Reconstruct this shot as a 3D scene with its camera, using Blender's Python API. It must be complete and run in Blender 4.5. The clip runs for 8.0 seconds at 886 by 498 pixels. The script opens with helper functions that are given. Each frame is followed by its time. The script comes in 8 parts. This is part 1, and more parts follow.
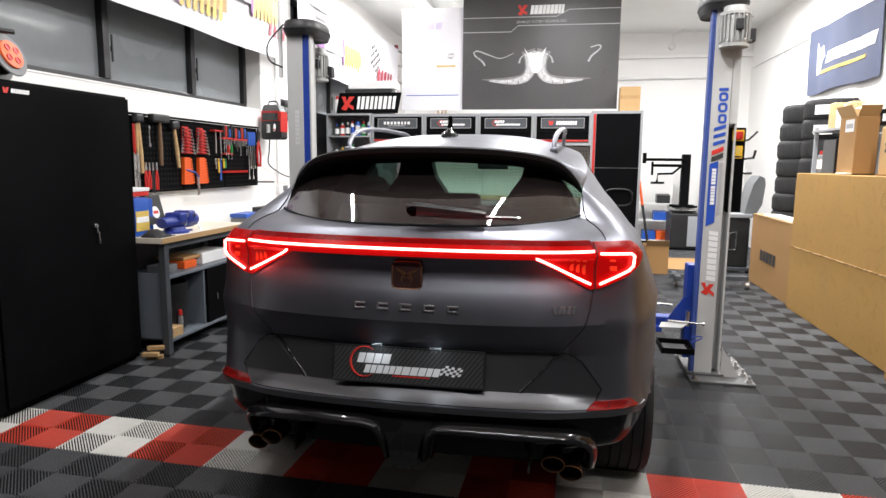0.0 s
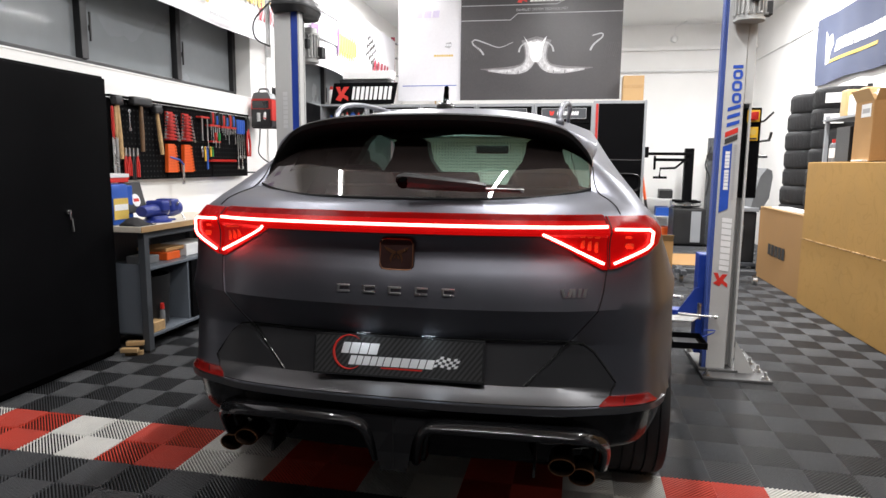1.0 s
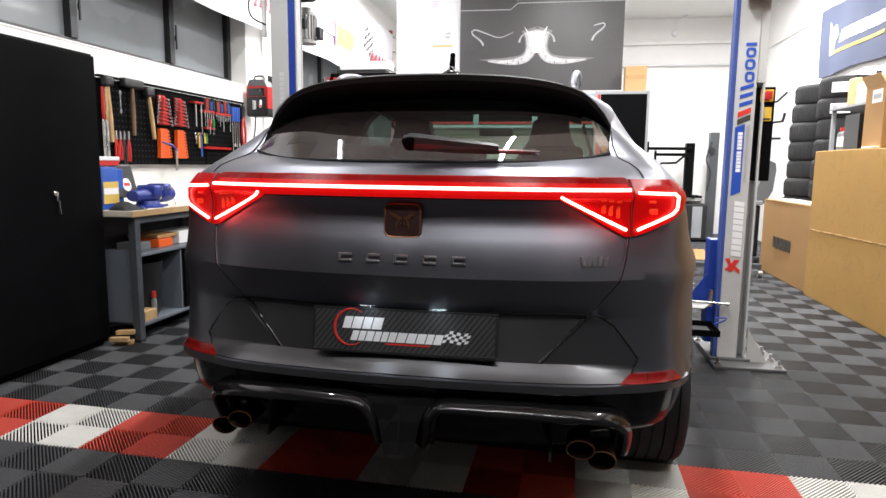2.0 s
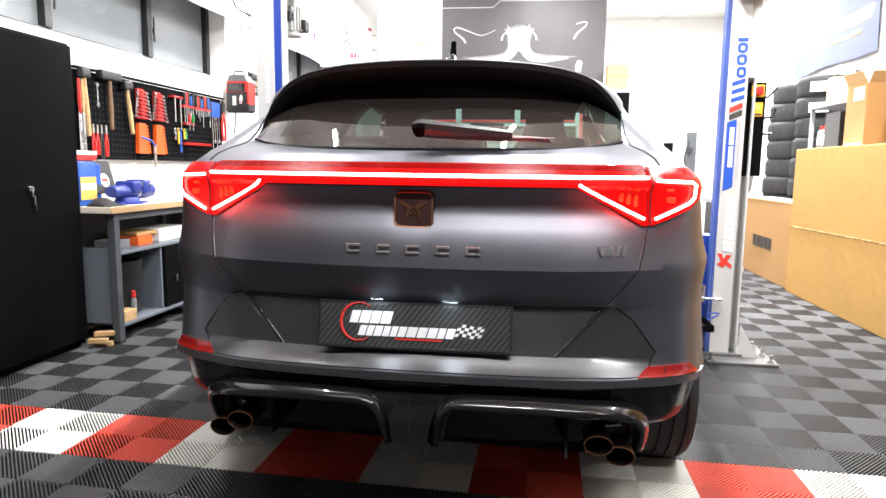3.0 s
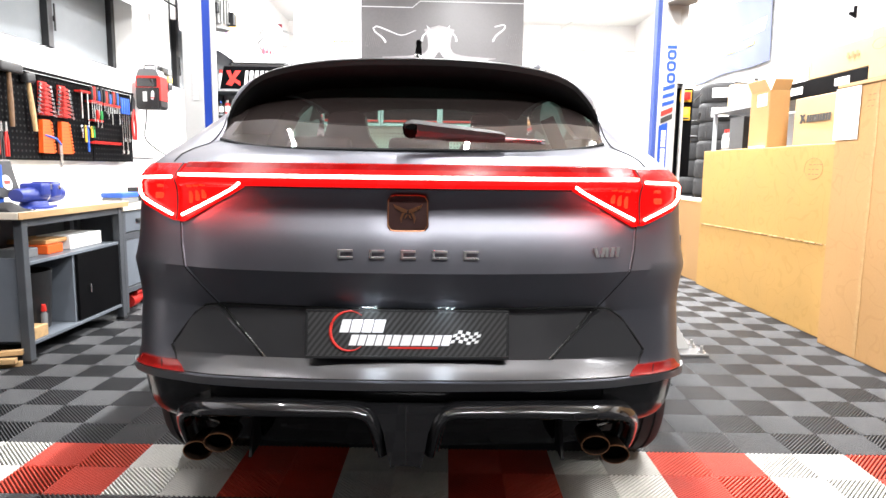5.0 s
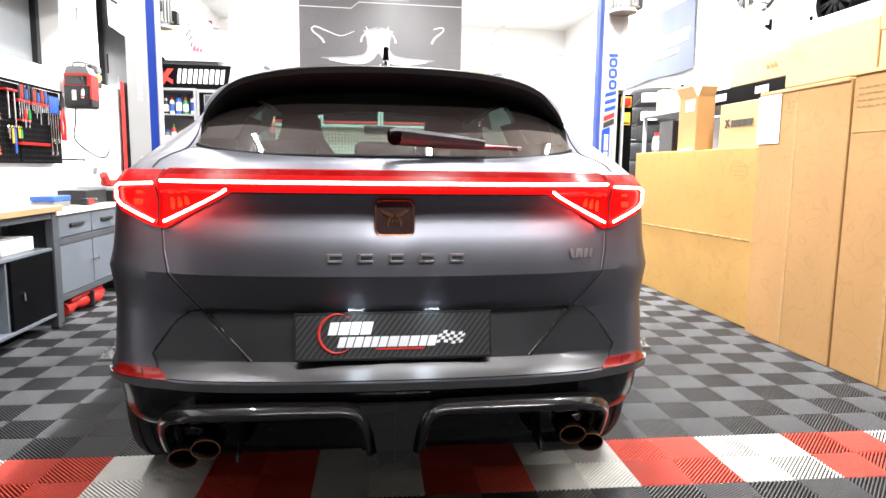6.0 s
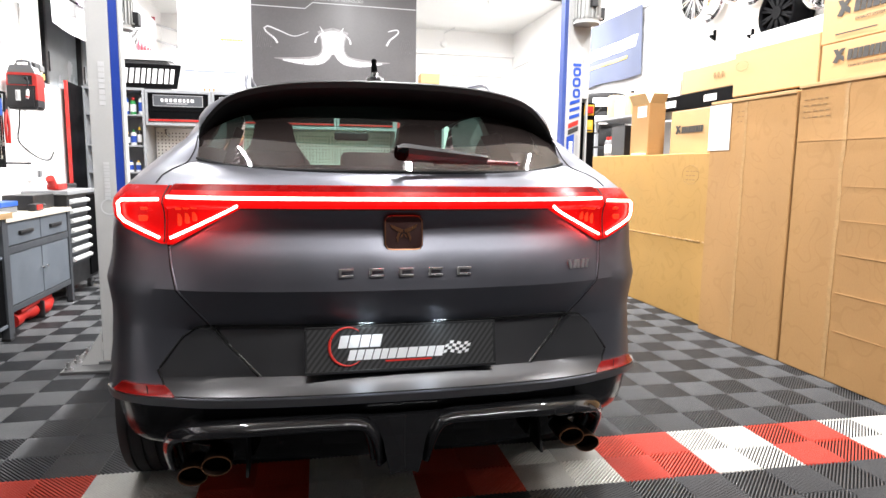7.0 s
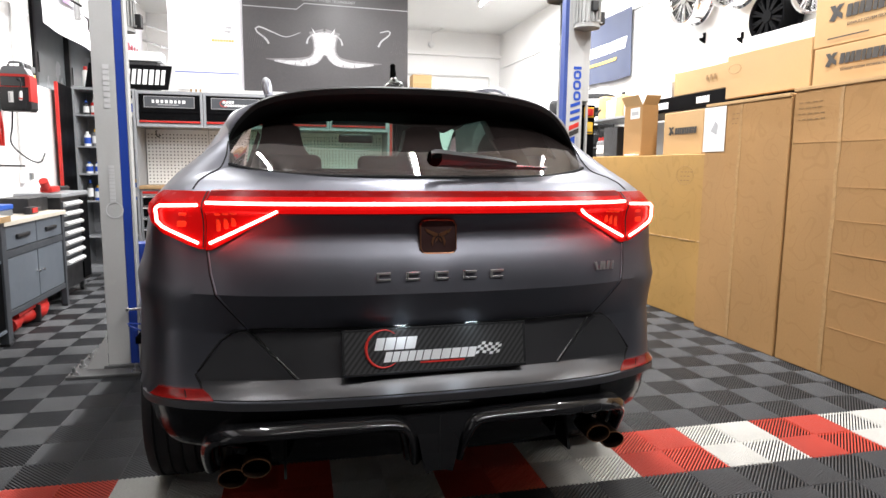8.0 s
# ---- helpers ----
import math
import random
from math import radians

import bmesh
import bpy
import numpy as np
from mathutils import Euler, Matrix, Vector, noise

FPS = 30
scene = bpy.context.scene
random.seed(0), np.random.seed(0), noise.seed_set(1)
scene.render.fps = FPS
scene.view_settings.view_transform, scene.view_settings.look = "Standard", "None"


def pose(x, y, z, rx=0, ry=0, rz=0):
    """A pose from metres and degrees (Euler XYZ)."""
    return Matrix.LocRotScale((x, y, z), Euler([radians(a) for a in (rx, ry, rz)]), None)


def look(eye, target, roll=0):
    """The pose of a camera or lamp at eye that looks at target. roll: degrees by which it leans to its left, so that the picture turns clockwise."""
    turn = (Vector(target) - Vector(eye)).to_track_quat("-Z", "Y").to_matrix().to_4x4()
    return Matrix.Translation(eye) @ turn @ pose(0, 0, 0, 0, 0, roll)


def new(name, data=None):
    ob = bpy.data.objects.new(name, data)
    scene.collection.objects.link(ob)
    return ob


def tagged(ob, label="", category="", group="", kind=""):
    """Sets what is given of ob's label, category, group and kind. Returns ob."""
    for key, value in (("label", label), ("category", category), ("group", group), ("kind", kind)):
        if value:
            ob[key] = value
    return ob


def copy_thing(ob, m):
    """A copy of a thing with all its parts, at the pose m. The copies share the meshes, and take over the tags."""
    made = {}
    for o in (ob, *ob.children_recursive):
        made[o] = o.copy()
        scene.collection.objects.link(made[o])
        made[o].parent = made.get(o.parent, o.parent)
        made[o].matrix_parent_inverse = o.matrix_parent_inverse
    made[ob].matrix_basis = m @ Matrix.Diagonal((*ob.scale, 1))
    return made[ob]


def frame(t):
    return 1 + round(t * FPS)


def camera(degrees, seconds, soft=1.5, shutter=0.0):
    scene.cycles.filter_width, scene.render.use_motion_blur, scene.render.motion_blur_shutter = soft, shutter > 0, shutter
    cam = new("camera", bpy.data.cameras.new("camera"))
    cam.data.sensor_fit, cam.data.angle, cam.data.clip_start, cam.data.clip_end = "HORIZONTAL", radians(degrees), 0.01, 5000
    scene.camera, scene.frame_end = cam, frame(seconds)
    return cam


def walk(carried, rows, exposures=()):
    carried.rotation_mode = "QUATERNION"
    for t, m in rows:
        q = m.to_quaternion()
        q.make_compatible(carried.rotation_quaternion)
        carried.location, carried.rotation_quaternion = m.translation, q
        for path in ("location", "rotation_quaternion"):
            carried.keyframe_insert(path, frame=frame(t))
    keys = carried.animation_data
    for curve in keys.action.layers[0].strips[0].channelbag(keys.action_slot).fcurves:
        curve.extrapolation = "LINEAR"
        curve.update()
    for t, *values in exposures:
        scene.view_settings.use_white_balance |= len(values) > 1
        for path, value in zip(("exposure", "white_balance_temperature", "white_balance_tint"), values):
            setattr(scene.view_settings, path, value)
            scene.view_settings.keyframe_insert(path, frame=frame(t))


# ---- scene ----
cam = camera(70.3, 8.0)
METRES, EYE, TILT, LEAN, TURN = 1.347, 1.403, 0.0, 0.0, 11.1
ROWS = [
    (0.0, 0.0, 0.0, 0.0, 0.08, -7.85, -0.57),
    (0.5, 0.0068, 0.087, -0.0373, -0.1, -7.88, -0.54),
    (1.0, 0.01, 0.1729, -0.0817, -0.06, -7.77, -0.56),
    (1.5, 0.0038, 0.2283, -0.1337, -0.12, -7.68, -0.6),
    (3.0, -0.0962, 0.3141, -0.2017, -2.79, -7.45, -0.75),
    (3.5, -0.1401, 0.3371, -0.2038, -5.17, -7.45, -0.74),
    (4.0, -0.1843, 0.3618, -0.2047, -7.73, -7.45, -0.74),
    (5.5, -0.3289, 0.368, -0.1962, -14.3, -7.25, -0.75),
    (6.0, -0.3944, 0.3564, -0.1888, -18.0, -7.27, -0.72),
    (6.5, -0.4603, 0.358, -0.1687, -20.78, -7.29, -0.76),
    (7.0, -0.5331, 0.3709, -0.1541, -23.25, -7.37, -0.77),
    (7.5, -0.596, 0.382, -0.1458, -24.59, -7.39, -0.68),
    (8.0, -0.6469, 0.3913, -0.143, -25.03, -7.41, -0.61),
]
EXPOSURES = [(0.0, -0.2), (0.5, -0.27), (1.0, -0.32), (1.5, -0.32), (2.8, 0.90), (3.5, 1.26), (4.2, 1.30), (5.5, 1.22), (6.0, 1.16), (6.5, 1.01), (7.0, 0.75), (7.5, 0.43), (8.0, 0.18)]
walk(cam, [(t, pose(0, 0, EYE, TILT, LEAN, TURN) @ pose(METRES * x, METRES * y, METRES * z, 90 + pitch, roll, yaw)) for t, x, y, z, yaw, pitch, roll in ROWS], EXPOSURES)

# ---- light: fluorescent tubes under the ceiling; a dim even sky outside ----
world = bpy.data.worlds.new("world")
scene.world = world
world.use_nodes = True
world.node_tree.nodes["Background"].inputs[0].default_value = (.6, .7, .9, 1)
world.node_tree.nodes["Background"].inputs[1].default_value = 0.08
CEIL = 3.75
TUBE_POWER = 70.0
TUBES = [(-2.12, 2.75), (-.08, 3.12), (1.96, 3.12), (-2.12, 6.2), (-.08, 6.2), (1.96, 6.2), (-2.12, 9.1), (1.96, 9.1), (-1.75, .4), (-.05, .4), (1.65, .4)]      # the last row hangs crosswise, added out of view to light the car's tail
for tx, ty in TUBES:
    data = bpy.data.lights.new("tube_lamp", "AREA")
    power = TUBE_POWER * ((.55 if tx > 1 else .68 if tx > -1 else .28) if ty < 1 else 1.3 if ty < 5 else 1.7 if ty < 8 else 3.0) * (.38 if tx < -1 and ty < 5 else .5 if tx < -1 and ty < 8 else .85 if tx > 1 and 1 < ty < 5 else 1)
    data.shape, data.size, data.size_y, data.energy, data.color = "RECTANGLE", 0.045, 1.48, power, (.985, .98, .985)
    lamp = new("tube_lamp", data)
    lamp.location, lamp.rotation_euler = (tx, ty, CEIL - .122), (0, 0, radians(90) if ty < 1 else 0)
# ---- the car's skin: plan outline, depth by height, upper edge ----
CX = -0.537          # the car's middle line
OUT = np.array([(0, 2.06), (.2, 2.066), (.4, 2.088), (.54, 2.12), (.64, 2.165), (.72, 2.205), (.77, 2.24), (.80, 2.28), (.83, 2.36),
                (.86, 2.48), (.89, 2.64), (.92, 2.86), (.93, 3.1), (.915, 3.5), (.905, 4.2), (.905, 4.9), (.92, 5.4), (.91, 5.8),
                (.85, 6.15), (.70, 6.38), (.4, 6.49), (0, 6.52)])


def dense(points, n):
    """A smooth curve through points, evenly spaced."""
    p = np.vstack([2 * points[0] - points[1], points, 2 * points[-1] - points[-2]])
    rows = []
    for i in range(1, len(p) - 2):
        for f in np.linspace(0, 1, 24, endpoint=False):
            a, b, c, d = p[i - 1], p[i], p[i + 1], p[i + 2]
            rows.append(.5 * (2 * b + (c - a) * f + (2 * a - 5 * b + 4 * c - d) * f * f + (3 * b - a - 3 * c + d) * f ** 3))
    rows = np.array(rows + [points[-1]])
    run = np.concatenate([[0], np.cumsum(np.linalg.norm(np.diff(rows, axis=0), axis=1))])
    at = np.linspace(0, run[-1], n)
    return at, np.stack([np.interp(at, run, rows[:, k]) for k in range(rows.shape[1])], 1)


OUT_S, OUT_P = dense(OUT, 900)
OUT_T = np.gradient(OUT_P, axis=0)
OUT_T[0] = (1, 0)
OUT_T /= np.linalg.norm(OUT_T, axis=1)[:, None]
CREASE = .858
LEVELS = [.28, .44, .50, .535, .540, .564, .570, .61, .64, .735, .75, CREASE, .907, .95, .985, 1.005, 1.02, 1.05, 1.075, 1.088, 1.11, 1.14]
IN_REAR = [.10, .05, .015, .008, -.018, -.020, -.002, .042, .051, .073, .056, -.014, -.003, .012, .029, .038, .042, .042, .032, .008, .016, .05]
IN_CORNER = [.10, .05, .010, .0, -.026, -.026, -.016, -.010, -.009, -.001, .001, -.015, -.004, .002, .004, .005, .006, .010, .012, .012, .022, .05]
IN_SIDE = [.03, .0, -.02, -.025, -.03, -.03, -.027, -.026, -.025, -.020, -.019, -.022, -.004, .010, .022, .030, .036, .050, .060, .066, .082, .11]


def inward(s, z):
    r, c, d = (np.interp(z, LEVELS, t) for t in (IN_REAR, IN_CORNER, IN_SIDE))
    f, g = np.clip((s - .45) / .36, 0, 1), np.clip((s - .85) / .5, 0, 1)
    f, g = f * f * (3 - 2 * f), g * g * (3 - 2 * g)
    return (r * (1 - f) + c * f) * (1 - g) + d * g


def skin(s, z, off=0.0):
    """The place on the car's skin at s metres round from the middle of the tail (right positive) and z up, off metres proud of it."""
    a = abs(s)
    q = [float(np.interp(a, OUT_S, OUT_P[:, k])) for k in (0, 1)]
    t = [float(np.interp(a, OUT_S, OUT_T[:, k])) for k in (0, 1)]
    d = float(inward(a, z)) - off + .004 * math.exp(-((a / .075) ** 2 + ((z - 1.012) / .070) ** 2) ** 1.5)     # with a dimple round the badge
    u, y = q[0] - t[1] * d, q[1] + t[0] * d
    sag = .012 * min(1, (a / .7) ** 2) * min(1, max(0, (.75 - z) / .13))     # the bumper's edges hang lower towards the corners
    return (CX + (u if s >= 0 else -u), y, z - sag)

# ---- small builders ----
MW = {}


def thing(name, base, label, category, group="", kind=""):
    """An empty at the base of a thing; its parts are given in the world's metres."""
    ob = tagged(new(name), label, category, group, kind)
    ob.location = base
    MW[ob] = Matrix.Translation(base)
    return ob


def part(name, bm, mat, parent=None, label="", smooth=0.0):
    """Links a bmesh as one mesh object, under a thing or a part."""
    if parent is not None:
        bm.transform(MW[parent].inverted())
    bmesh.ops.recalc_face_normals(bm, faces=bm.faces)
    me = bpy.data.meshes.new(name)
    bm.to_mesh(me)
    bm.free()
    for m in (mat if isinstance(mat, (list, tuple)) else [mat]):
        me.materials.append(m)
    if smooth:
        me.polygons.foreach_set("use_smooth", [True] * len(me.polygons))
        me.set_sharp_from_angle(angle=radians(smooth))
    ob = new(name, me)
    if parent is not None:
        ob.parent = parent
        MW[ob] = MW[parent]
    if label:
        tagged(ob, label)
    return ob


def solo(name, bm, mat, label, category, group="", kind="", smooth=0.0):
    return tagged(part(name, bm, mat, None, "", smooth), label, category, group, kind)


def bmnew():
    return bmesh.new()


def add_box(bm, lo, hi, bevel=0.0, m=None, seg=2):
    lo, hi = Vector(lo), Vector(hi)
    mid, size = (lo + hi) / 2, hi - lo
    made = bmesh.ops.create_cube(bm, size=1, matrix=Matrix.Translation(mid) @ Matrix.Diagonal((*size, 1)))["verts"]
    if bevel:
        edges = list({e for v in made for e in v.link_edges})
        made = list({v for f in bmesh.ops.bevel(bm, geom=edges, offset=bevel, segments=seg, affect="EDGES", profile=.6)["faces"] for v in f.verts} | {v for v in made if v.is_valid})
    if m is not None:
        bmesh.ops.transform(bm, matrix=m, verts=made)
    return bm


def box(lo, hi, bevel=0.0, m=None, seg=2):
    return add_box(bmesh.new(), lo, hi, bevel, m, seg)


def add_rod(bm, a, b, r, r2=None, seg=14, caps=True):
    a, b = Vector(a), Vector(b)
    m = Matrix.Translation((a + b) / 2) @ (b - a).to_track_quat("Z", "Y").to_matrix().to_4x4()
    bmesh.ops.create_cone(bm, cap_ends=caps, segments=seg, radius1=r, radius2=r if r2 is None else r2, depth=(b - a).length, matrix=m)
    return bm


def rod(a, b, r, r2=None, seg=14):
    return add_rod(bmesh.new(), a, b, r, r2, seg)


def add_tube(bm, pts, r, seg=8):
    pts = [Vector(p) for p in pts]
    rings = []
    for i, p in enumerate(pts):
        way = (pts[min(i + 1, len(pts) - 1)] - pts[max(i - 1, 0)]).normalized()
        side = way.cross(Vector((0, 0, 1)) if abs(way.z) < .9 else Vector((1, 0, 0))).normalized()
        up = side.cross(way)
        rr = r[i] if isinstance(r, (list, tuple)) else r
        rings.append([bm.verts.new(p + (side * math.cos(k * math.tau / seg) + up * math.sin(k * math.tau / seg)) * rr) for k in range(seg)])
    for a, b in zip(rings, rings[1:]):
        for k in range(seg):
            bm.faces.new((a[k], a[(k + 1) % seg], b[(k + 1) % seg], b[k]))
    bm.faces.new(rings[0]), bm.faces.new(rings[-1][::-1])
    return bm


def tube(pts, r, seg=8):
    return add_tube(bmesh.new(), pts, r, seg)


def curve_pts(pts, n=24):
    return [tuple(p) for p in dense(np.array(pts, float), n)[1]]


def add_lathe(bm, profile, m=None, seg=28, closed=False):
    """Revolves (radius, height) round z, then places it by m."""
    m = m or Matrix.Identity(4)
    rings = [[bm.verts.new(m @ Vector((r * math.cos(k * math.tau / seg), r * math.sin(k * math.tau / seg), z))) for k in range(seg)] for r, z in profile]
    pairs = list(zip(rings, rings[1:])) + ([(rings[-1], rings[0])] if closed else [])
    for a, b in pairs:
        for k in range(seg):
            bm.faces.new((a[k], a[(k + 1) % seg], b[(k + 1) % seg], b[k]))
    if not closed:
        bm.faces.new(rings[0]), bm.faces.new(rings[-1][::-1])
    return bm


def lathe(profile, m=None, seg=28, closed=False):
    return add_lathe(bmesh.new(), profile, m, seg, closed)


def add_prism(bm, poly, depth, m=None):
    """A flat outline in x, y with a thickness along z, placed by m."""
    m = m or Matrix.Identity(4)
    low = [bm.verts.new(m @ Vector((x, y, 0))) for x, y in poly]
    top = [bm.verts.new(m @ Vector((x, y, depth))) for x, y in poly]
    n = len(poly)
    bm.faces.new(low[::-1]), bm.faces.new(top)
    for k in range(n):
        bm.faces.new((low[k], low[(k + 1) % n], top[(k + 1) % n], top[k]))
    return bm


def prism(poly, depth, m=None):
    return add_prism(bmesh.new(), poly, depth, m)


def grid(rows, bm=None, thick=0.0):
    """A sheet through rows of points, closed to a slab if thick (the second face lies that far along -normal)."""
    bm = bm or bmesh.new()
    v = [[bm.verts.new(p) for p in row] for row in rows]
    faces = []
    for a, b in zip(v, v[1:]):
        for k in range(len(a) - 1):
            faces.append(bm.faces.new((a[k], a[k + 1], b[k + 1], b[k])))
    if thick:
        bm.normal_update()
        bmesh.ops.solidify(bm, geom=faces, thickness=thick)
    return bm


def frame_m(origin, right, up):
    """x along right, y along up, z towards the viewer."""
    r, u = Vector(right).normalized(), Vector(up).normalized()
    n = r.cross(u)
    m = Matrix((r, u, n)).transposed().to_4x4()
    m.translation = origin
    return m


def bars(name, m, width, height, n, mat, parent, seed=0, slant=0.0, depth=.0015, gap=.22, hollow=0.0):
    """Plain upright bars the size of a word's characters, each a part; m has its origin at the word's lower start."""
    rnd = random.Random(seed)
    w = [rnd.uniform(.75, 1.2) for _ in range(n)]
    unit = width / (sum(w) + gap * (n - 1))
    x = 0
    for k in w:
        x1 = x + k * unit
        if hollow:
            bm, t = bmesh.new(), hollow
            for a, b, c, d in ((x, 0, x1, t), (x, height - t, x1, height), (x, t, x + t, height - t), (x1 - t, t, x1, height - t)):
                add_prism(bm, [(a, b), (c, b), (c, d), (a, d)], depth, m)
            part(name, bm, mat, parent)
        else:
            part(name, prism([(x, 0), (x1, 0), (x1 + slant * height, height), (x + slant * height, height)], depth, m), mat, parent)
        x = x1 + gap * unit


def slab(outer, inner):
    """A closed shell between two equal sheets of points."""
    bm = bmesh.new()
    a, b = ([[bm.verts.new(p) for p in row] for row in rows] for rows in (outer, inner))
    for v in (a, b):
        for r0, r1 in zip(v, v[1:]):
            for k in range(len(r0) - 1):
                bm.faces.new((r0[k], r0[k + 1], r1[k + 1], r1[k]))
    n, w = len(a), len(a[0])
    ring = [(0, k) for k in range(w)] + [(r, w - 1) for r in range(1, n)] + [(n - 1, k) for k in range(w - 2, -1, -1)] + [(r, 0) for r in range(n - 2, 0, -1)]
    for (r0, k0), (r1, k1) in zip(ring, ring[1:] + ring[:1]):
        bm.faces.new((a[r0][k0], a[r1][k1], b[r1][k1], b[r0][k0]))
    return bm


def words(text, m, height, parent, mat, name="lettering"):
    """Words in the built-in font, laid flat at m."""
    cu = bpy.data.curves.new(name, "FONT")
    cu.body, cu.size, cu.extrude = text, height * 1.4, .0008
    tmp = bpy.data.objects.new(name, cu)
    me = bpy.data.meshes.new_from_object(tmp)
    bpy.data.objects.remove(tmp)
    bm = bmesh.new()
    bm.from_mesh(me)
    bm.transform(m)
    return part(name, bm, mat, parent)


# ---- materials ----
def material(name, color, rough=.5, metal=0.0, vary=.12, scale=6.0, fine=90.0, bump=.05, coat=0.0, rough_vary=.08, emit=None, sheen=0.0, stretch=(1, 1, 1), spec=.5, wear=0.0, wear_color=(.5, .5, .5), random_tint=0.0):
    mt = bpy.data.materials.new(name)
    mt.use_nodes = True
    nt = mt.node_tree
    n, ln = nt.nodes, nt.links
    b = n["Principled BSDF"]
    tc, mp = n.new("ShaderNodeTexCoord"), n.new("ShaderNodeMapping")
    mp.inputs["Scale"].default_value = stretch
    ln.new(tc.outputs["Object"], mp.inputs[0])
    big, small = n.new("ShaderNodeTexNoise"), n.new("ShaderNodeTexNoise")
    big.inputs["Scale"].default_value, small.inputs["Scale"].default_value = scale, fine
    big.inputs["Detail"].default_value, small.inputs["Detail"].default_value = 5, 3
    ln.new(mp.outputs[0], big.inputs["Vector"]), ln.new(mp.outputs[0], small.inputs["Vector"])
    add = n.new("ShaderNodeMath")
    add.operation = "MULTIPLY_ADD"
    ln.new(small.outputs["Fac"], add.inputs[0])
    add.inputs[1].default_value = .5
    ln.new(big.outputs["Fac"], add.inputs[2])
    rng = n.new("ShaderNodeMapRange")
    rng.inputs["From Min"].default_value, rng.inputs["From Max"].default_value = .45, 1.05
    rng.inputs["To Min"].default_value, rng.inputs["To Max"].default_value = 1 - vary, 1 + vary
    ln.new(add.outputs[0], rng.inputs["Value"])
    mul = n.new("ShaderNodeMix")
    mul.data_type, mul.blend_type = "RGBA", "MULTIPLY"
    mul.inputs["Factor"].default_value = 1
    mul.inputs["A"].default_value = (*color, 1)
    if random_tint:
        oi, r2, m2 = n.new("ShaderNodeObjectInfo"), n.new("ShaderNodeMapRange"), n.new("ShaderNodeMath")
        r2.inputs["To Min"].default_value, r2.inputs["To Max"].default_value = 1 - random_tint, 1 + random_tint
        ln.new(oi.outputs["Random"], r2.inputs["Value"])
        m2.operation = "MULTIPLY"
        ln.new(rng.outputs[0], m2.inputs[0]), ln.new(r2.outputs[0], m2.inputs[1])
        ln.new(m2.outputs[0], mul.inputs["B"])
    else:
        ln.new(rng.outputs[0], mul.inputs["B"])
    out = mul.outputs["Result"]
    if wear:
        wn, wr, wm = n.new("ShaderNodeTexNoise"), n.new("ShaderNodeMapRange"), n.new("ShaderNodeMix")
        wn.inputs["Scale"].default_value, wn.inputs["Detail"].default_value, wn.inputs["Roughness"].default_value = scale * 2.3, 8, .7
        ln.new(mp.outputs[0], wn.inputs["Vector"])
        wr.inputs["From Min"].default_value, wr.inputs["From Max"].default_value, wr.inputs["To Max"].default_value = .58, .75, wear
        ln.new(wn.outputs["Fac"], wr.inputs["Value"])
        wm.data_type = "RGBA"
        ln.new(wr.outputs[0], wm.inputs["Factor"]), ln.new(out, wm.inputs["A"])
        wm.inputs["B"].default_value = (*wear_color, 1)
        out = wm.outputs["Result"]
    ln.new(out, b.inputs["Base Color"])
    rr = n.new("ShaderNodeMapRange")
    rr.inputs["From Min"].default_value, rr.inputs["From Max"].default_value = .3, .7
    rr.inputs["To Min"].default_value, rr.inputs["To Max"].default_value = max(.02, rough - rough_vary), min(1, rough + rough_vary)
    ln.new(big.outputs["Fac"], rr.inputs["Value"]), ln.new(rr.outputs[0], b.inputs["Roughness"])
    b.inputs["Metallic"].default_value, b.inputs["Coat Weight"].default_value = metal, coat
    b.inputs["Coat Roughness"].default_value = .06
    b.inputs["Specular IOR Level"].default_value = spec
    if sheen:
        b.inputs["Sheen Weight"].default_value = sheen
    if bump:
        bp = n.new("ShaderNodeBump")
        bp.inputs["Strength"].default_value, bp.inputs["Distance"].default_value = bump, .01
        ln.new(add.outputs[0], bp.inputs["Height"]), ln.new(bp.outputs[0], b.inputs["Normal"])
    if emit:
        b.inputs["Emission Color"].default_value, b.inputs["Emission Strength"].default_value = (*emit[:3], 1), emit[3]
    return mt


def glass(name, tint, rough=.02, ior=1.5, veil=0.0):
    """A thin pane: tinted clear, with a mirror sheen by the angle."""
    mt = bpy.data.materials.new(name)
    mt.use_nodes = True
    nt = mt.node_tree
    n, ln = nt.nodes, nt.links
    n.remove(n["Principled BSDF"])
    tr, gl, fr, mx = n.new("ShaderNodeBsdfTransparent"), n.new("ShaderNodeBsdfGlossy"), n.new("ShaderNodeFresnel"), n.new("ShaderNodeMixShader")
    tr.inputs[0].default_value = (*tint, 1)
    gl.inputs["Roughness"].default_value = rough
    fr.inputs["IOR"].default_value = ior
    ln.new(fr.outputs[0], mx.inputs[0]), ln.new(tr.outputs[0], mx.inputs[1]), ln.new(gl.outputs[0], mx.inputs[2])
    out = mx.outputs[0]
    # pale brown diffuse share that imitates the ceiling's hazy reflection in the pane
    if veil:
        df, m2 = n.new("ShaderNodeBsdfDiffuse"), n.new("ShaderNodeMixShader")
        df.inputs[0].default_value, m2.inputs[0].default_value = (.42, .32, .30, 1), veil
        ln.new(out, m2.inputs[1]), ln.new(df.outputs[0], m2.inputs[2])
        out = m2.outputs[0]
    ln.new(out, n["Material Output"].inputs[0])
    return mt


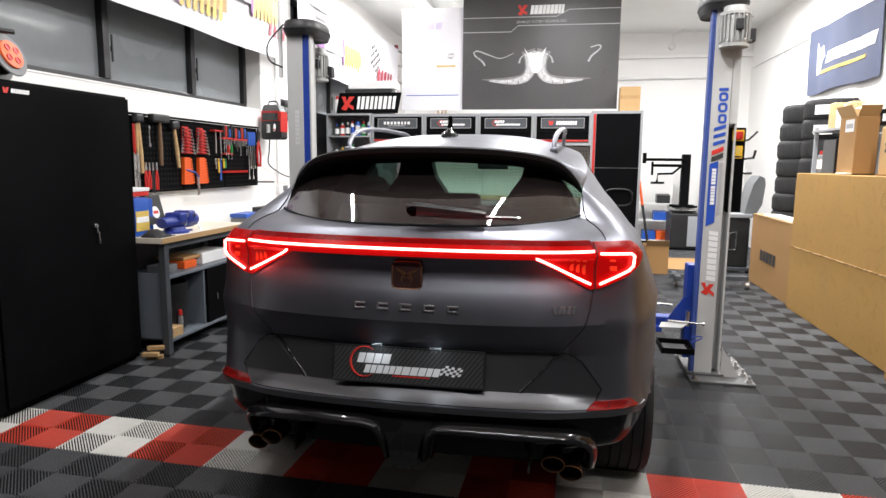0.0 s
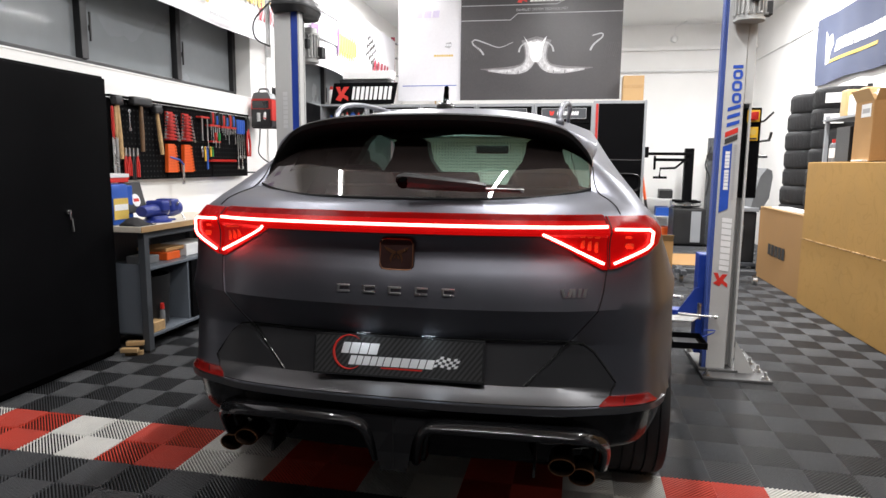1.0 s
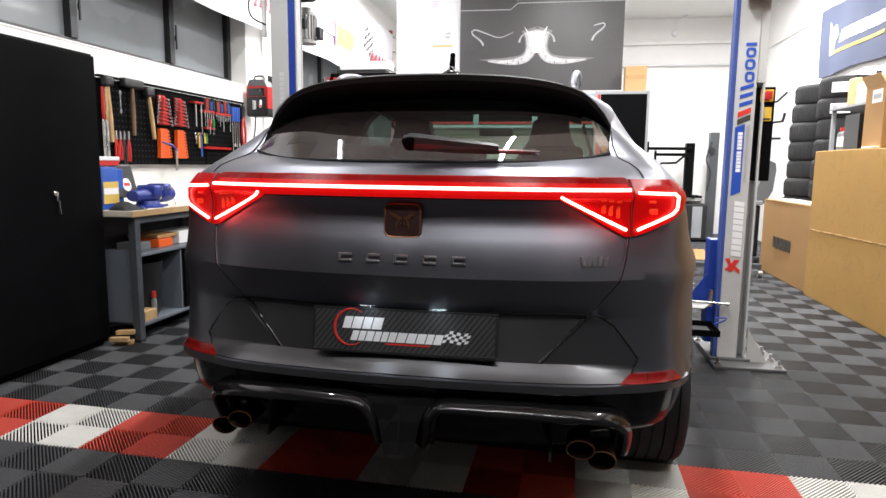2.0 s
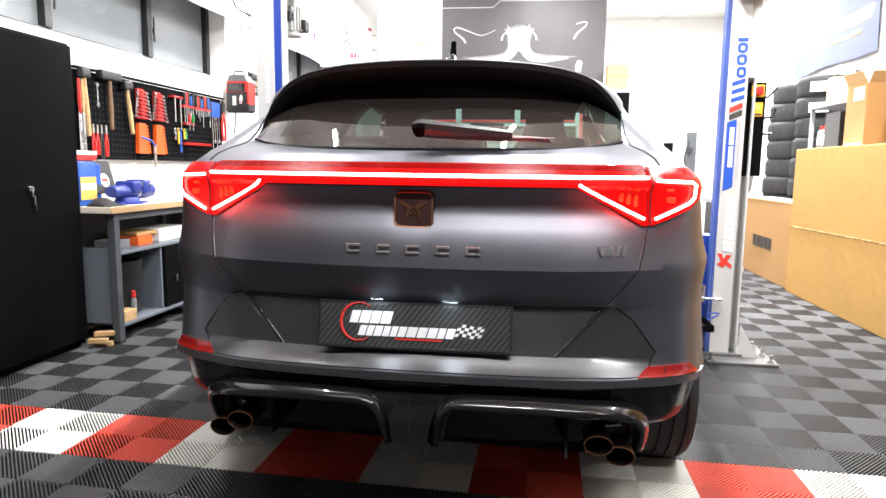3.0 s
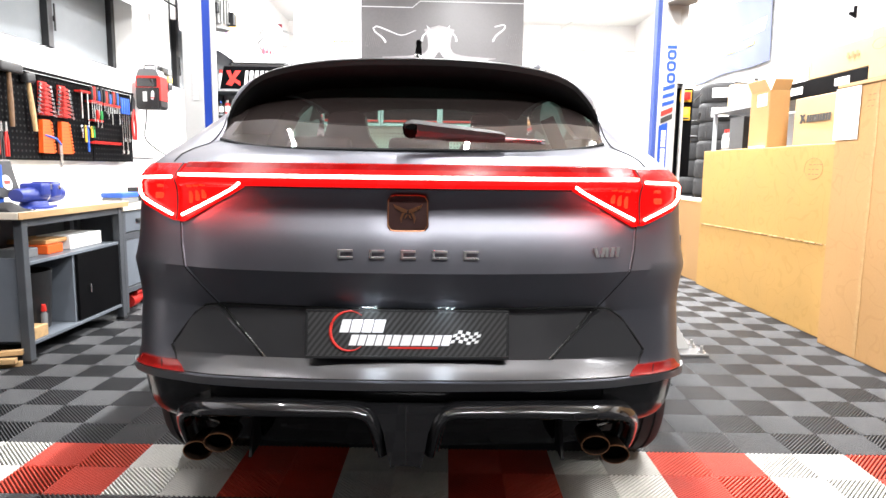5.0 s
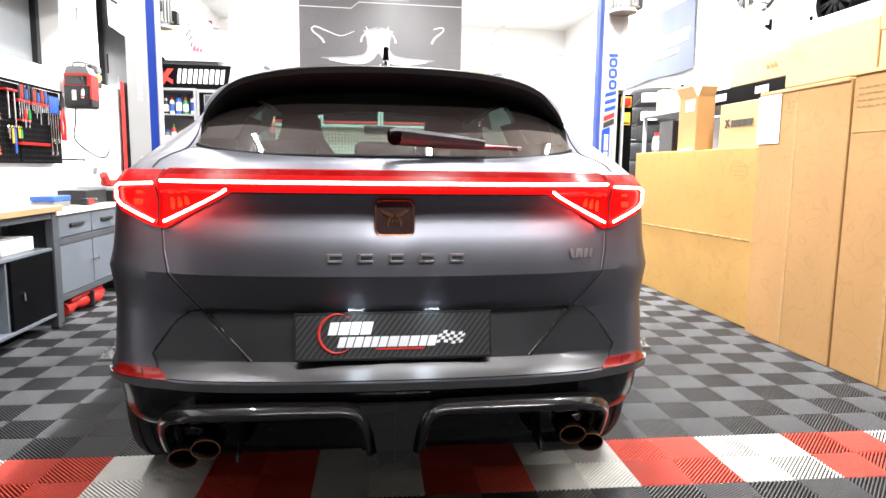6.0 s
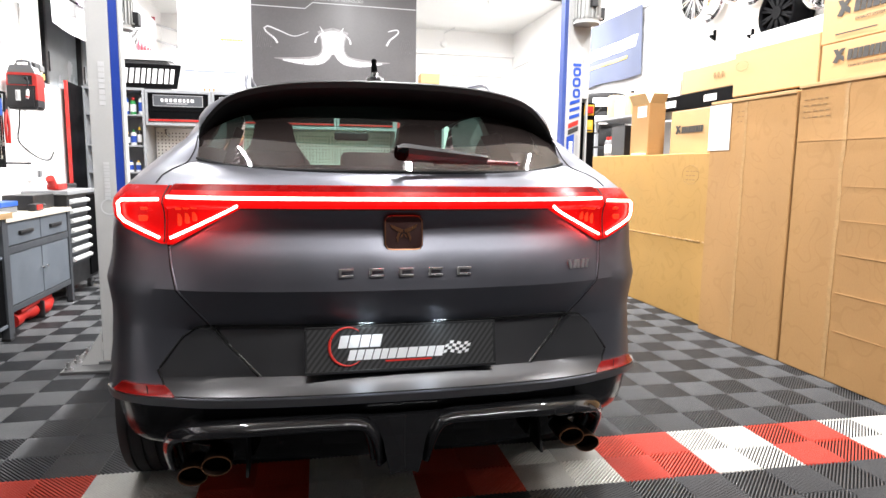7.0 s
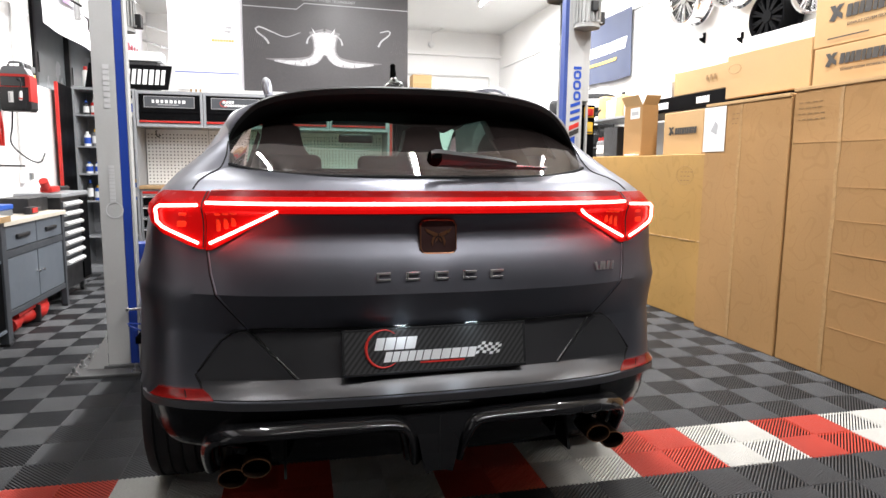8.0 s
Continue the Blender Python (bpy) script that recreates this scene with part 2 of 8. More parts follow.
WHITE_WALL = material("white_wall_paint", (.82, .81, .79), .75, vary=.05, scale=1.3, fine=160, bump=.05)
# for walls out of view: dark only to keep bright reflections off the car
REFLECT_DARK = material("dark_wall_for_reflections", (.06, .06, .065), .6, vary=.1, scale=1.5, fine=90)
CEILING = material("white_ceiling_paint", (.80, .80, .78), .85, vary=.05, scale=.9, fine=120, bump=.06)
# slab colour is near black, standing in for deep shade between the tile ribs
CONCRETE = material("gap_shade_concrete", (.008, .008, .008), .85, vary=.2, scale=2, fine=60)
TILE_GREY = material("dark_grey_plastic_tile", (.050, .052, .056), .42, vary=.2, scale=5, fine=120, bump=.08, random_tint=.12, wear=.25, wear_color=(.13, .13, .13))
TILE_RED = material("red_plastic_tile", (.54, .052, .028), .5, vary=.15, scale=5, fine=120, bump=.08, random_tint=.07, wear=.3, wear_color=(.3, .03, .02))
TILE_WHITE = material("white_plastic_tile", (.66, .65, .61), .5, vary=.12, scale=6, fine=110, bump=.08, random_tint=.05, wear=.4, wear_color=(.42, .40, .36))
BLACK_METAL = material("black_powder_coat", (.0035, .0035, .004), .5, vary=.2, scale=4, fine=220, bump=.04, spec=.03)
GREY_METAL = material("grey_painted_steel", (.30, .31, .325), .42, metal=.0, vary=.06, scale=4, fine=150, bump=.03)
DARK_METAL = material("dark_grey_painted_steel", (.058, .063, .071), .45, vary=.1, scale=5, fine=150, bump=.03)
MID_METAL = material("mid_grey_painted_steel", (.125, .142, .165), .42, vary=.08, scale=5, fine=150, bump=.03)
LIFT_GREY = material("light_grey_lift_paint", (.48, .48, .47), .38, vary=.05, scale=3, fine=140, bump=.03, wear=.15, wear_color=(.3, .3, .3))
LIFT_BASE = material("scuffed_grey_base_plate", (.11, .11, .11), .5, metal=.2, vary=.2, scale=8, fine=120, bump=.05)
LIFT_INNER = material("grey_blue_lift_paint", (.055, .095, .32), .35, vary=.1, scale=5, fine=120, bump=.03)
LIFT_BLUE = material("blue_lift_paint", (.012, .045, .30), .4, vary=.12, scale=5, fine=120, bump=.04)
STEEL = material("bare_steel", (.62, .62, .62), .3, metal=1.0, vary=.1, scale=9, fine=200)
CHROME = material("chrome", (.80, .80, .80), .12, metal=1.0, vary=.04, bump=0)
CAST_ALU = material("cast_aluminium", (.40, .40, .39), .52, metal=.45, vary=.12, scale=20, fine=150, bump=.12)
RUBBER = material("tyre_rubber", (.018, .018, .019), .75, vary=.25, scale=12, fine=200, bump=.1)
PLASTIC_BLACK = material("black_plastic", (.016, .016, .017), .45, vary=.15, scale=10, fine=240, bump=.05)
PLASTIC_GREY = material("grey_plastic", (.15, .155, .16), .5, vary=.1)
PLASTIC_RED = material("red_plastic", (.50, .022, .016), .4, vary=.12)
PLASTIC_ORANGE = material("orange_plastic", (.75, .11, .015), .42, vary=.1)
PLASTIC_BLUE = material("blue_plastic", (.02, .09, .42), .4, vary=.1)
PLASTIC_YELLOW = material("yellow_plastic", (.75, .45, .03), .4, vary=.1)
PLASTIC_GREEN = material("green_plastic", (.02, .25, .06), .4, vary=.1)
JUG_AMBER = material("pale_amber_plastic", (.62, .42, .20), .35, vary=.15)
PLASTIC_WHITE = material("white_plastic", (.75, .75, .74), .4, vary=.05)
WOOD_TOP = material("oiled_wood", (.42, .27, .13), .5, vary=.25, scale=3, fine=70, stretch=(3, .35, 3), bump=.08)
WOOD_PALE = material("pale_worktop_laminate", (.66, .60, .50), .5, vary=.1, scale=3, fine=70, stretch=(3, .35, 3), bump=.04)
WOOD_DARK = material("dark_oiled_handle_wood", (.14, .075, .035), .55, vary=.25, scale=8, fine=90, stretch=(1, 4, 4), bump=.1)
WOOD_BLOCK = material("raw_wood", (.50, .32, .15), .7, vary=.25, scale=8, fine=90, stretch=(1, 4, 4), bump=.15)
CARD = material("brown_cardboard", (.375, .208, .078), .8, vary=.09, scale=2.2, fine=140, bump=.08, stretch=(1, 1, .5), wear=.12, wear_color=(.30, .18, .08))
CARD_PALE = material("pale_cardboard", (.45, .285, .130), .8, vary=.08, scale=2.0, fine=140, bump=.06)
CARD_YELLOW = material("yellowed_cardboard", (.41, .235, .066), .78, vary=.10, scale=2.6, fine=120, bump=.08, wear=.10, wear_color=(.34, .19, .06))


def with_loops(mt, shade):
    """Adds a tonal print of wandering loops to a cardboard material."""
    n, ln = mt.node_tree.nodes, mt.node_tree.links
    b = n["Principled BSDF"]
    src = b.inputs["Base Color"].links[0].from_socket
    tc, nz, ma, fr, sb, ab, mr, mx = n.new("ShaderNodeTexCoord"), n.new("ShaderNodeTexNoise"), n.new("ShaderNodeMath"), n.new("ShaderNodeMath"), n.new("ShaderNodeMath"), n.new("ShaderNodeMath"), n.new("ShaderNodeMapRange"), n.new("ShaderNodeMix")
    nz.inputs["Scale"].default_value, nz.inputs["Detail"].default_value, nz.inputs["Distortion"].default_value = 4.6, .6, .9
    ln.new(tc.outputs["Object"], nz.inputs["Vector"])
    ma.operation, fr.operation, sb.operation, ab.operation = "MULTIPLY", "FRACT", "SUBTRACT", "ABSOLUTE"
    ma.inputs[1].default_value, sb.inputs[1].default_value = 5.0, .5
    ln.new(nz.outputs["Fac"], ma.inputs[0]), ln.new(ma.outputs[0], fr.inputs[0]), ln.new(fr.outputs[0], sb.inputs[0]), ln.new(sb.outputs[0], ab.inputs[0])
    mr.inputs["From Min"].default_value, mr.inputs["From Max"].default_value = .045, .085
    mr.inputs["To Min"].default_value, mr.inputs["To Max"].default_value = 1, 0
    ln.new(ab.outputs[0], mr.inputs["Value"])
    mx.data_type, mx.blend_type = "RGBA", "MULTIPLY"
    ln.new(mr.outputs[0], mx.inputs["Factor"]), ln.new(src, mx.inputs["A"])
    mx.inputs["B"].default_value = (*shade, 1)
    ln.new(mx.outputs["Result"], b.inputs["Base Color"])
    return mt


CARD_LOOPS = with_loops(material("brown_printed_cardboard", (.375, .208, .078), .8, vary=.10, scale=2.2, fine=140, bump=.08, stretch=(1, 1, .5), wear=.12, wear_color=(.30, .18, .08)), (.93, .92, .90))
with_loops(CARD_YELLOW, (.92, .91, .87))
TAPE = material("clear_packing_tape", (.42, .26, .12), .16, vary=.15, scale=30, fine=120, bump=.25)
PAPER = material("white_paper", (.78, .78, .77), .7, vary=.04)
INK = material("black_print", (.035, .033, .03), .7, vary=.2)
INK_FAINT = material("pale_pen_line", (.24, .145, .06), .8, vary=.2)
PRINT_RED = material("red_print", (.62, .03, .02), .5, vary=.1)
PRINT_BLUE = material("blue_print", (.02, .075, .42), .4, vary=.08)
PRINT_WHITE = material("white_print", (.80, .80, .80), .5, vary=.05)
PRINT_FAINT = material("faint_white_print", (.60, .60, .60), .5, vary=.05)
PRINT_GREY = material("grey_print", (.40, .40, .41), .5, vary=.08)
PRINT_LILAC = material("pale_lilac_print", (.62, .56, .72), .5, vary=.1)
FRAME_BLACK = material("black_window_frame", (.014, .014, .015), .4, vary=.1)
PIPE_SHINE = material("bright_pipe_print", (.52, .51, .52), .4, vary=.6, scale=11, fine=45, bump=.02)
POSTER_GLOW = material("pale_glow_print", (.17, .16, .165), .4, vary=.3, scale=12, fine=60, bump=.02)
PRINT_PURPLE = material("purple_print", (.20, .07, .24), .5, vary=.15)
PRINT_YELLOW = material("yellow_print", (.66, .46, .10), .5, vary=.15)
PRINT_BROWN = material("ochre_print", (.34, .20, .05), .5, vary=.15)
PRINT_MAROON = material("maroon_print", (.30, .03, .05), .5, vary=.15)
BANNER_WHITE = material("white_vinyl_banner", (.74, .73, .76), .55, vary=.06, scale=1.5, fine=40, bump=.08)
POSTER_DARK = material("charcoal_poster_vinyl", (.052, .048, .050), .42, vary=.25, scale=1.2, fine=50, bump=.03)
POSTER_MID = material("smoky_grey_print", (.066, .061, .063), .45, vary=.35, scale=4, fine=50, bump=.02)
POSTER_SILVER = material("silver_print", (.42, .41, .42), .4, vary=.4, scale=14, fine=60, bump=.02)
FLAG_BLUE = material("navy_flag_cloth", (.070, .082, .132), .85, vary=.12, scale=3, fine=300, bump=.1)
WINDOW_FROST = material("frosted_dark_window", (.20, .215, .225), .24, vary=.10, scale=.8, fine=8, bump=.01, coat=.05, spec=.14)
SCREEN_DARK = material("dark_screen", (.02, .02, .022), .15, vary=.1)
LAMP_GLOW = material("glowing_tube", (.9, .9, .9), .4, vary=.0, bump=0, emit=(1, .97, .93, 14))
PAINT = material("matt_grey_car_paint", (.180, .184, .210), .39, metal=.91, vary=.05, scale=6, fine=900, bump=.008, rough_vary=.03)
PANEL_SATIN = material("satin_dark_metallic_panel", (.168, .168, .173), .34, metal=.93, vary=.05, scale=6, fine=900, bump=.008, rough_vary=.03)
CHEEK_BLACK = material("glossy_black_bumper_plastic", (.006, .006, .007), .18, vary=.1, bump=0, rough_vary=.03, spec=.3)
GLOSS_BLACK = material("gloss_black", (.005, .005, .0055), .07, vary=.1, bump=0, coat=0, rough_vary=.02, spec=.38)
SPOILER_BLACK = material("satin_black_spoiler", (.007, .0066, .0066), .55, vary=.15, scale=8, fine=200, bump=.01, spec=.2)
SATIN_SILVER = material("satin_silver_badge", (.82, .82, .80), .30, metal=1.0, vary=.05, bump=0)
DARK_CHROME = material("dark_chrome", (.62, .61, .60), .26, metal=1.0, vary=.08, bump=0)
SEAM = material("dark_panel_gap", (.004, .004, .004), .8, vary=.1, bump=0)
BADGE_FACE = material("dark_maroon_badge", (.035, .014, .012), .38, vary=.15, scale=30, fine=300, bump=.05)
COPPER = material("copper_trim", (.36, .17, .085), .32, metal=.9, vary=.1)
COPPER_PIPE = material("burnt_dark_pipe", (.045, .028, .02), .35, metal=1.0, vary=.3, scale=14)
PIPE_DARK = material("sooty_pipe_inside", (.006, .005, .0045), .9, vary=.3, spec=.02)
LENS_RED = material("red_lamp_lens", (.05, .001, .001), .25, vary=.25, scale=18, fine=60, bump=.05, coat=0, spec=.06, emit=(1, .004, .004, .17))
LENS_LIT = material("lit_red_lens", (.05, .001, .001), .25, vary=.25, scale=18, fine=60, bump=.05, coat=0, spec=.06, emit=(1, .006, .006, .60))
LENS_CHEVRON = material("red_lamp_lens_over_reflector", (.06, .001, .001), .22, vary=.45, scale=30, fine=160, bump=.12, coat=.05, spec=.15, emit=(1, .006, .006, .36))
LENS_RED_OFF = material("red_reflector", (.26, .009, .007), .16, vary=.25, scale=20, fine=90, bump=.08, coat=.6)
STRIP = material("lit_lamp_strip", (.9, .3, .25), .4, vary=0, bump=0, emit=(1, .060, .052, 42))
GLASS_REAR = glass("privacy_glass", (.70, .62, .60), .012, 2.4, .035)
GLASS_GREEN = glass("green_windscreen_glass", (.52, 1.0, .86), .02, 1.06)
GLASS_CLEAR = glass("clear_glass", (.9, .93, .92))
WIPER_SATIN = material("satin_black_wiper_plastic", (.012, .012, .012), .42, vary=.15, scale=20, spec=.45)
WIPER_BLACK = material("dull_black_rubber", (.0025, .0025, .0025), .9, vary=.2, scale=20, spec=.0)
LENS_CELL = material("glowing_lamp_cell", (.5, .03, .01), .35, vary=.2, scale=40, emit=(1, .08, .02, .30))
PANEL_PALE = material("pale_perforated_steel", (.80, .81, .80), .45, vary=.05, scale=4, fine=150, bump=.02)
CABIN = material("dark_cabin_fabric", (.018, .017, .018), .85, vary=.2, scale=12, fine=200, bump=.08)


def carbon():
    """Carbon weave under clear coat."""
    mt = material("carbon_weave", (.006, .006, .007), .22, vary=.1, bump=0, rough_vary=.02, coat=1.0, spec=.12)
    mt.node_tree.nodes["Principled BSDF"].inputs["Coat Roughness"].default_value = .025
    n, ln = mt.node_tree.nodes, mt.node_tree.links
    tc, mp, ck = n.new("ShaderNodeTexCoord"), n.new("ShaderNodeMapping"), n.new("ShaderNodeTexChecker")
    mp.inputs["Rotation"].default_value = (0, radians(45), 0)
    ck.inputs["Scale"].default_value = 260
    ck.inputs["Color1"].default_value, ck.inputs["Color2"].default_value = (.003, .003, .0035, 1), (.011, .011, .012, 1)
    ln.new(tc.outputs["Object"], mp.inputs[0]), ln.new(mp.outputs[0], ck.inputs[0])
    ln.new(ck.outputs[0], n["Principled BSDF"].inputs["Base Color"])
    return mt


CARBON = carbon()


def plate_weave():
    """Dark film with a slanting weave."""
    mt = material("slanted_weave_film", (.02, .02, .022), .30, vary=.1, bump=0, rough_vary=.03, spec=.5)
    n, ln = mt.node_tree.nodes, mt.node_tree.links
    tc, mp, wv, rp = n.new("ShaderNodeTexCoord"), n.new("ShaderNodeMapping"), n.new("ShaderNodeTexWave"), n.new("ShaderNodeMapRange")
    mp.inputs["Rotation"].default_value = (0, radians(-38), 0)
    wv.inputs["Scale"].default_value, wv.inputs["Distortion"].default_value, wv.inputs["Detail Scale"].default_value = 24, .6, 3
    rp.inputs["To Min"].default_value, rp.inputs["To Max"].default_value = .018, .070
    ln.new(tc.outputs["Object"], mp.inputs[0]), ln.new(mp.outputs[0], wv.inputs["Vector"]), ln.new(wv.outputs["Fac"], rp.inputs["Value"])
    ln.new(rp.outputs[0], n["Principled BSDF"].inputs["Base Color"])
    return mt


PLATE_WEAVE = plate_weave()

# ---- the room ----
XL, XR, YB, YF = -3.2, 3.12, 12.3, -3.6
solo("floor", box((XL - .6, YF - .3, -.20), (XR + .3, YB + .3, -.022)), CONCRETE, "concrete slab under the plastic tiles, near black as shade between the ribs", "floor", kind="structure")
solo("ceiling", box((XL - .6, YF - .3, CEIL), (XR + .3, YB + .3, CEIL + .2)), CEILING, "white painted ceiling with fluorescent tubes", "ceiling", kind="structure")
solo("wall_north", box((XL - .6, YB, -.2), (XR + .3, YB + .25, CEIL)), WHITE_WALL, "white painted back wall of the workshop", "wall", kind="structure")
# end wall behind the camera, darkened for the tail's reflections
solo("wall_south", box((XL - .6, YF - .25, -.2), (XR + .3, YF, CEIL)), REFLECT_DARK, "unseen end wall, coloured dark to darken the car's reflections", "wall", kind="structure")
solo("wall_east", box((XR, 1.60, -.2), (XR + .25, YB, CEIL)), WHITE_WALL, "white painted side wall with flag and wheels", "wall", kind="structure")
# unseen end of the east side, dark so the right rear corner reflects little
solo("wall_southeast", box((XR, YF, -.2), (XR + .25, 1.598, CEIL)), REFLECT_DARK, "unseen stretch of side wall, coloured dark to darken the car's reflections", "wall", kind="structure")
# west wall with two window openings
SILL, HEAD = 1.92, 3.35
bm = bmnew()
for y0, y1, z0, z1 in ((1.0, YB, -.2, SILL), (1.0, YB, HEAD, CEIL), (6.27, 7.05, SILL, HEAD), (11.2, YB, SILL, HEAD)):
    add_box(bm, (XL - .3, y0, z0), (XL, y1, z1))
solo("wall_west", bm, WHITE_WALL, "white painted side wall with window openings", "wall", kind="structure")


# unseen end of the west side, dark so the left rear corner reflects little
solo("wall_southwest", box((XL - .3, YF, -.2), (XL, .998, CEIL)), REFLECT_DARK, "unseen stretch of side wall, coloured dark to darken the car's reflections", "wall", kind="structure")


def window(name, y0, y1, mullions):
    w = thing(name, (XL - .2, (y0 + y1) / 2, SILL), "dark framed frosted window band above the workbench", "window", kind="structure")
    bm = bmnew()
    for a, b in ((SILL, SILL + .07), (HEAD - .07, HEAD)):
        add_box(bm, (XL - .24, y0, a), (XL - .16, y1, b), .006)
    for y in (y0 + .03, y1 - .03):
        add_box(bm, (XL - .243, y - .03, SILL + .07), (XL - .157, y + .03, HEAD - .07), .006)
    part("window_frame", bm, FRAME_BLACK, w)
    edges = [y0] + mullions + [y1]
    for y in mullions:
        part("mullion", box((XL - .246, y - .032, SILL + .07), (XL - .15, y + .032, HEAD - .07), .006), FRAME_BLACK, w)
    for a, b in zip(edges, edges[1:]):
        part("pane", box((XL - .215, a + .01, SILL + .02), (XL - .205, b - .01, HEAD - .02)), WINDOW_FROST, w)
        part("handle", add_box(box((XL - .16, a + .055, SILL + .20), (XL - .148, a + .068, SILL + .40), .003), (XL - .165, a + .054, SILL + .27), (XL - .150, a + .069, SILL + .31)), PLASTIC_BLACK, w)
    part("window_sill", box((XL - .30, y0, SILL - .001), (XL + .004, y1, SILL + .012), .003), WHITE_WALL, w)
    return w


window("window_1", 1.0, 6.27, [2.1, 3.15, 4.20, 5.30])
window("window_2", 7.05, 11.2, [7.62, 8.68, 9.7])

# fluorescent fittings, also for the added crosswise row
first = None
for tx, ty in TUBES:
    if first is None:
        f = thing("ceiling_light", (0, 0, 0), "white batten lamp with a lit fluorescent tube under the ceiling", "lamp", group="batten lamps under the ceiling")
        part("housing", box((-.045, -.8, -.075), (.045, .8, 0), .008), PLASTIC_WHITE, f)
        part("tube", rod((0, -.75, -.10), (0, .75, -.10), .018, seg=16), LAMP_GLOW, f)
        for e in (-.775, .775):
            part("socket", box((-.025, e - .025, -.125), (.025, e + .025, -.075), .004), PLASTIC_WHITE, f)
        first = f
        f.location = (tx, ty, CEIL)
    else:
        copy_thing(first, pose(tx, ty, CEIL, 0, 0, 90 if ty < 1 else 0))

# pipes and ledges along the back and side wall
bm = bmnew()
add_box(bm, (-1.0, YB - .10, 3.30), (XR, YB, 3.36), .01)
solo("trim", bm, WHITE_WALL, "white ledge along the back wall", "trim", kind="structure")
pipe = thing("wall_pipe", (XR - .05, 9, 3.2), "white painted pipe run along the walls", "pipe")
part("run", add_tube(tube([(-.5, YB - .06, 2.95), (XR - .25, YB - .06, 2.95), (XR - .22, YB - .06, 2.9), (XR - .22, YB - .06, .6)], .022), [(XR - .014, YB - .1, 3.1), (XR - .014, 4, 3.1), (XR - .014, 1, 3.1)], .012), PLASTIC_WHITE, pipe, smooth=40)
for y in (4.5, 6.5, 10.5):
    part("clip", box((XR - .03, y, 3.08), (XR, y + .03, 3.12), .005), PLASTIC_WHITE, pipe)
sensor = thing("round_junction", (1.75, YB - .05, 3.5), "white round junction box on the wall", "junction box")
part("cover", lathe([(.001, 0), (.06, 0), (.06, .05), (.04, .06), (.001, .06)], pose(1.75, YB - .001, 3.5, 90, 0, 0)), PLASTIC_WHITE, sensor, smooth=40)
part("cable", tube([(1.75, YB - .02, 3.55), (1.76, YB - .02, 3.7), (1.9, YB - .3, 3.74)], .008), PLASTIC_WHITE, sensor)

# ---- the car ----
UPPER = np.array([  # s, then u, y, z of the edge where glass, spoiler or roof begins
    (0, 0, 2.18, 1.180), (.2, .19, 2.19, 1.181), (.401, .36, 2.235, 1.186), (.545, .46, 2.285, 1.194), (.654, .52, 2.33, 1.200), (.744, .56, 2.36, 1.206),
    (.805, .575, 2.385, 1.212), (.855, .585, 2.42, 1.24), (.94, .592, 2.47, 1.285), (1.064, .598, 2.53, 1.322), (1.227, .612, 2.66, 1.352), (1.449, .617, 2.86, 1.395),
    (1.689, .605, 3.1, 1.435), (2.09, .59, 3.5, 1.465), (2.5, .59, 3.9, 1.465), (2.79, .605, 4.2, 1.44), (3.49, .70, 4.9, 1.21), (3.99, .74, 5.3, 1.07),
    (4.39, .70, 5.7, 1.0), (4.745, .60, 6.0, .93), (5.2, .3, 6.25, .88), (5.6, 0, 6.3, .87)])
S_END = float(OUT_S[-1])
UPPER[:, 0] *= 1.0
UPPER[-1, 0] = S_END


UP = dense(UPPER, 900)[1]


def upper(s):
    a = abs(s)
    u, y, z = (float(np.interp(a, UP[:, 0], UP[:, k])) for k in (1, 2, 3))
    return Vector((CX + (u if s >= 0 else -u), y, z))


def z_top(s):
    return float(np.interp(abs(s), [0, 3.0, 3.6, 4.4, S_END], [1.14, 1.14, 1.03, .92, .76]))


def z_low(s):
    """The lower edge of the skin: bumper, wheel arches, sills."""
    a = abs(s)
    y = float(np.interp(a, OUT_S, OUT_P[:, 1]))
    low = float(np.interp(a, [0, .75, 1.0, 1.25, 1.5], [.505, .505, .42, .34, .28])) if y < 4.2 else .24
    for axle in (2.95, 5.63):
        d = abs(y - axle)
        if d < .40 and a > 1.0 and a < 4.9:
            low = max(low, .34 + math.sqrt(.40 ** 2 - d * d))
    return low


car = thing("car", (CX, 4.3, 0), "matt dark grey compact crossover car with lit red tail lamps", "car")
S_COLS = sorted(set(list(np.linspace(0, .9, 46)) + list(np.linspace(.9, 2.2, 66)) + list(np.linspace(2.2, S_END, 90))))
S_ALL = [-s for s in S_COLS[:0:-1]] + S_COLS
ZKEYS = [.505, .52, .535, .540, .552, .564, .570, .59, .61, .64, .69, .735, .742, .752, .79, .83, CREASE, .88, .907, .93, .95, .968, .985, .995, 1.005, 1.02, 1.035, 1.05, 1.063, 1.075, 1.088, 1.11, 1.125, 1.14]
rows = []
for k in range(len(ZKEYS)):
    row = []
    for s in S_ALL:
        lo, hi = z_low(s), z_top(s)
        fold = min(CREASE, hi - .05)
        if ZKEYS[k] >= CREASE:
            z = fold + (hi - fold) * (ZKEYS[k] - CREASE) / (ZKEYS[-1] - CREASE)
        else:
            z = lo + (fold - lo) * (ZKEYS[k] - ZKEYS[0]) / (CREASE - ZKEYS[0])
        row.append(Vector(skin(s, z)))
    rows.append(row)
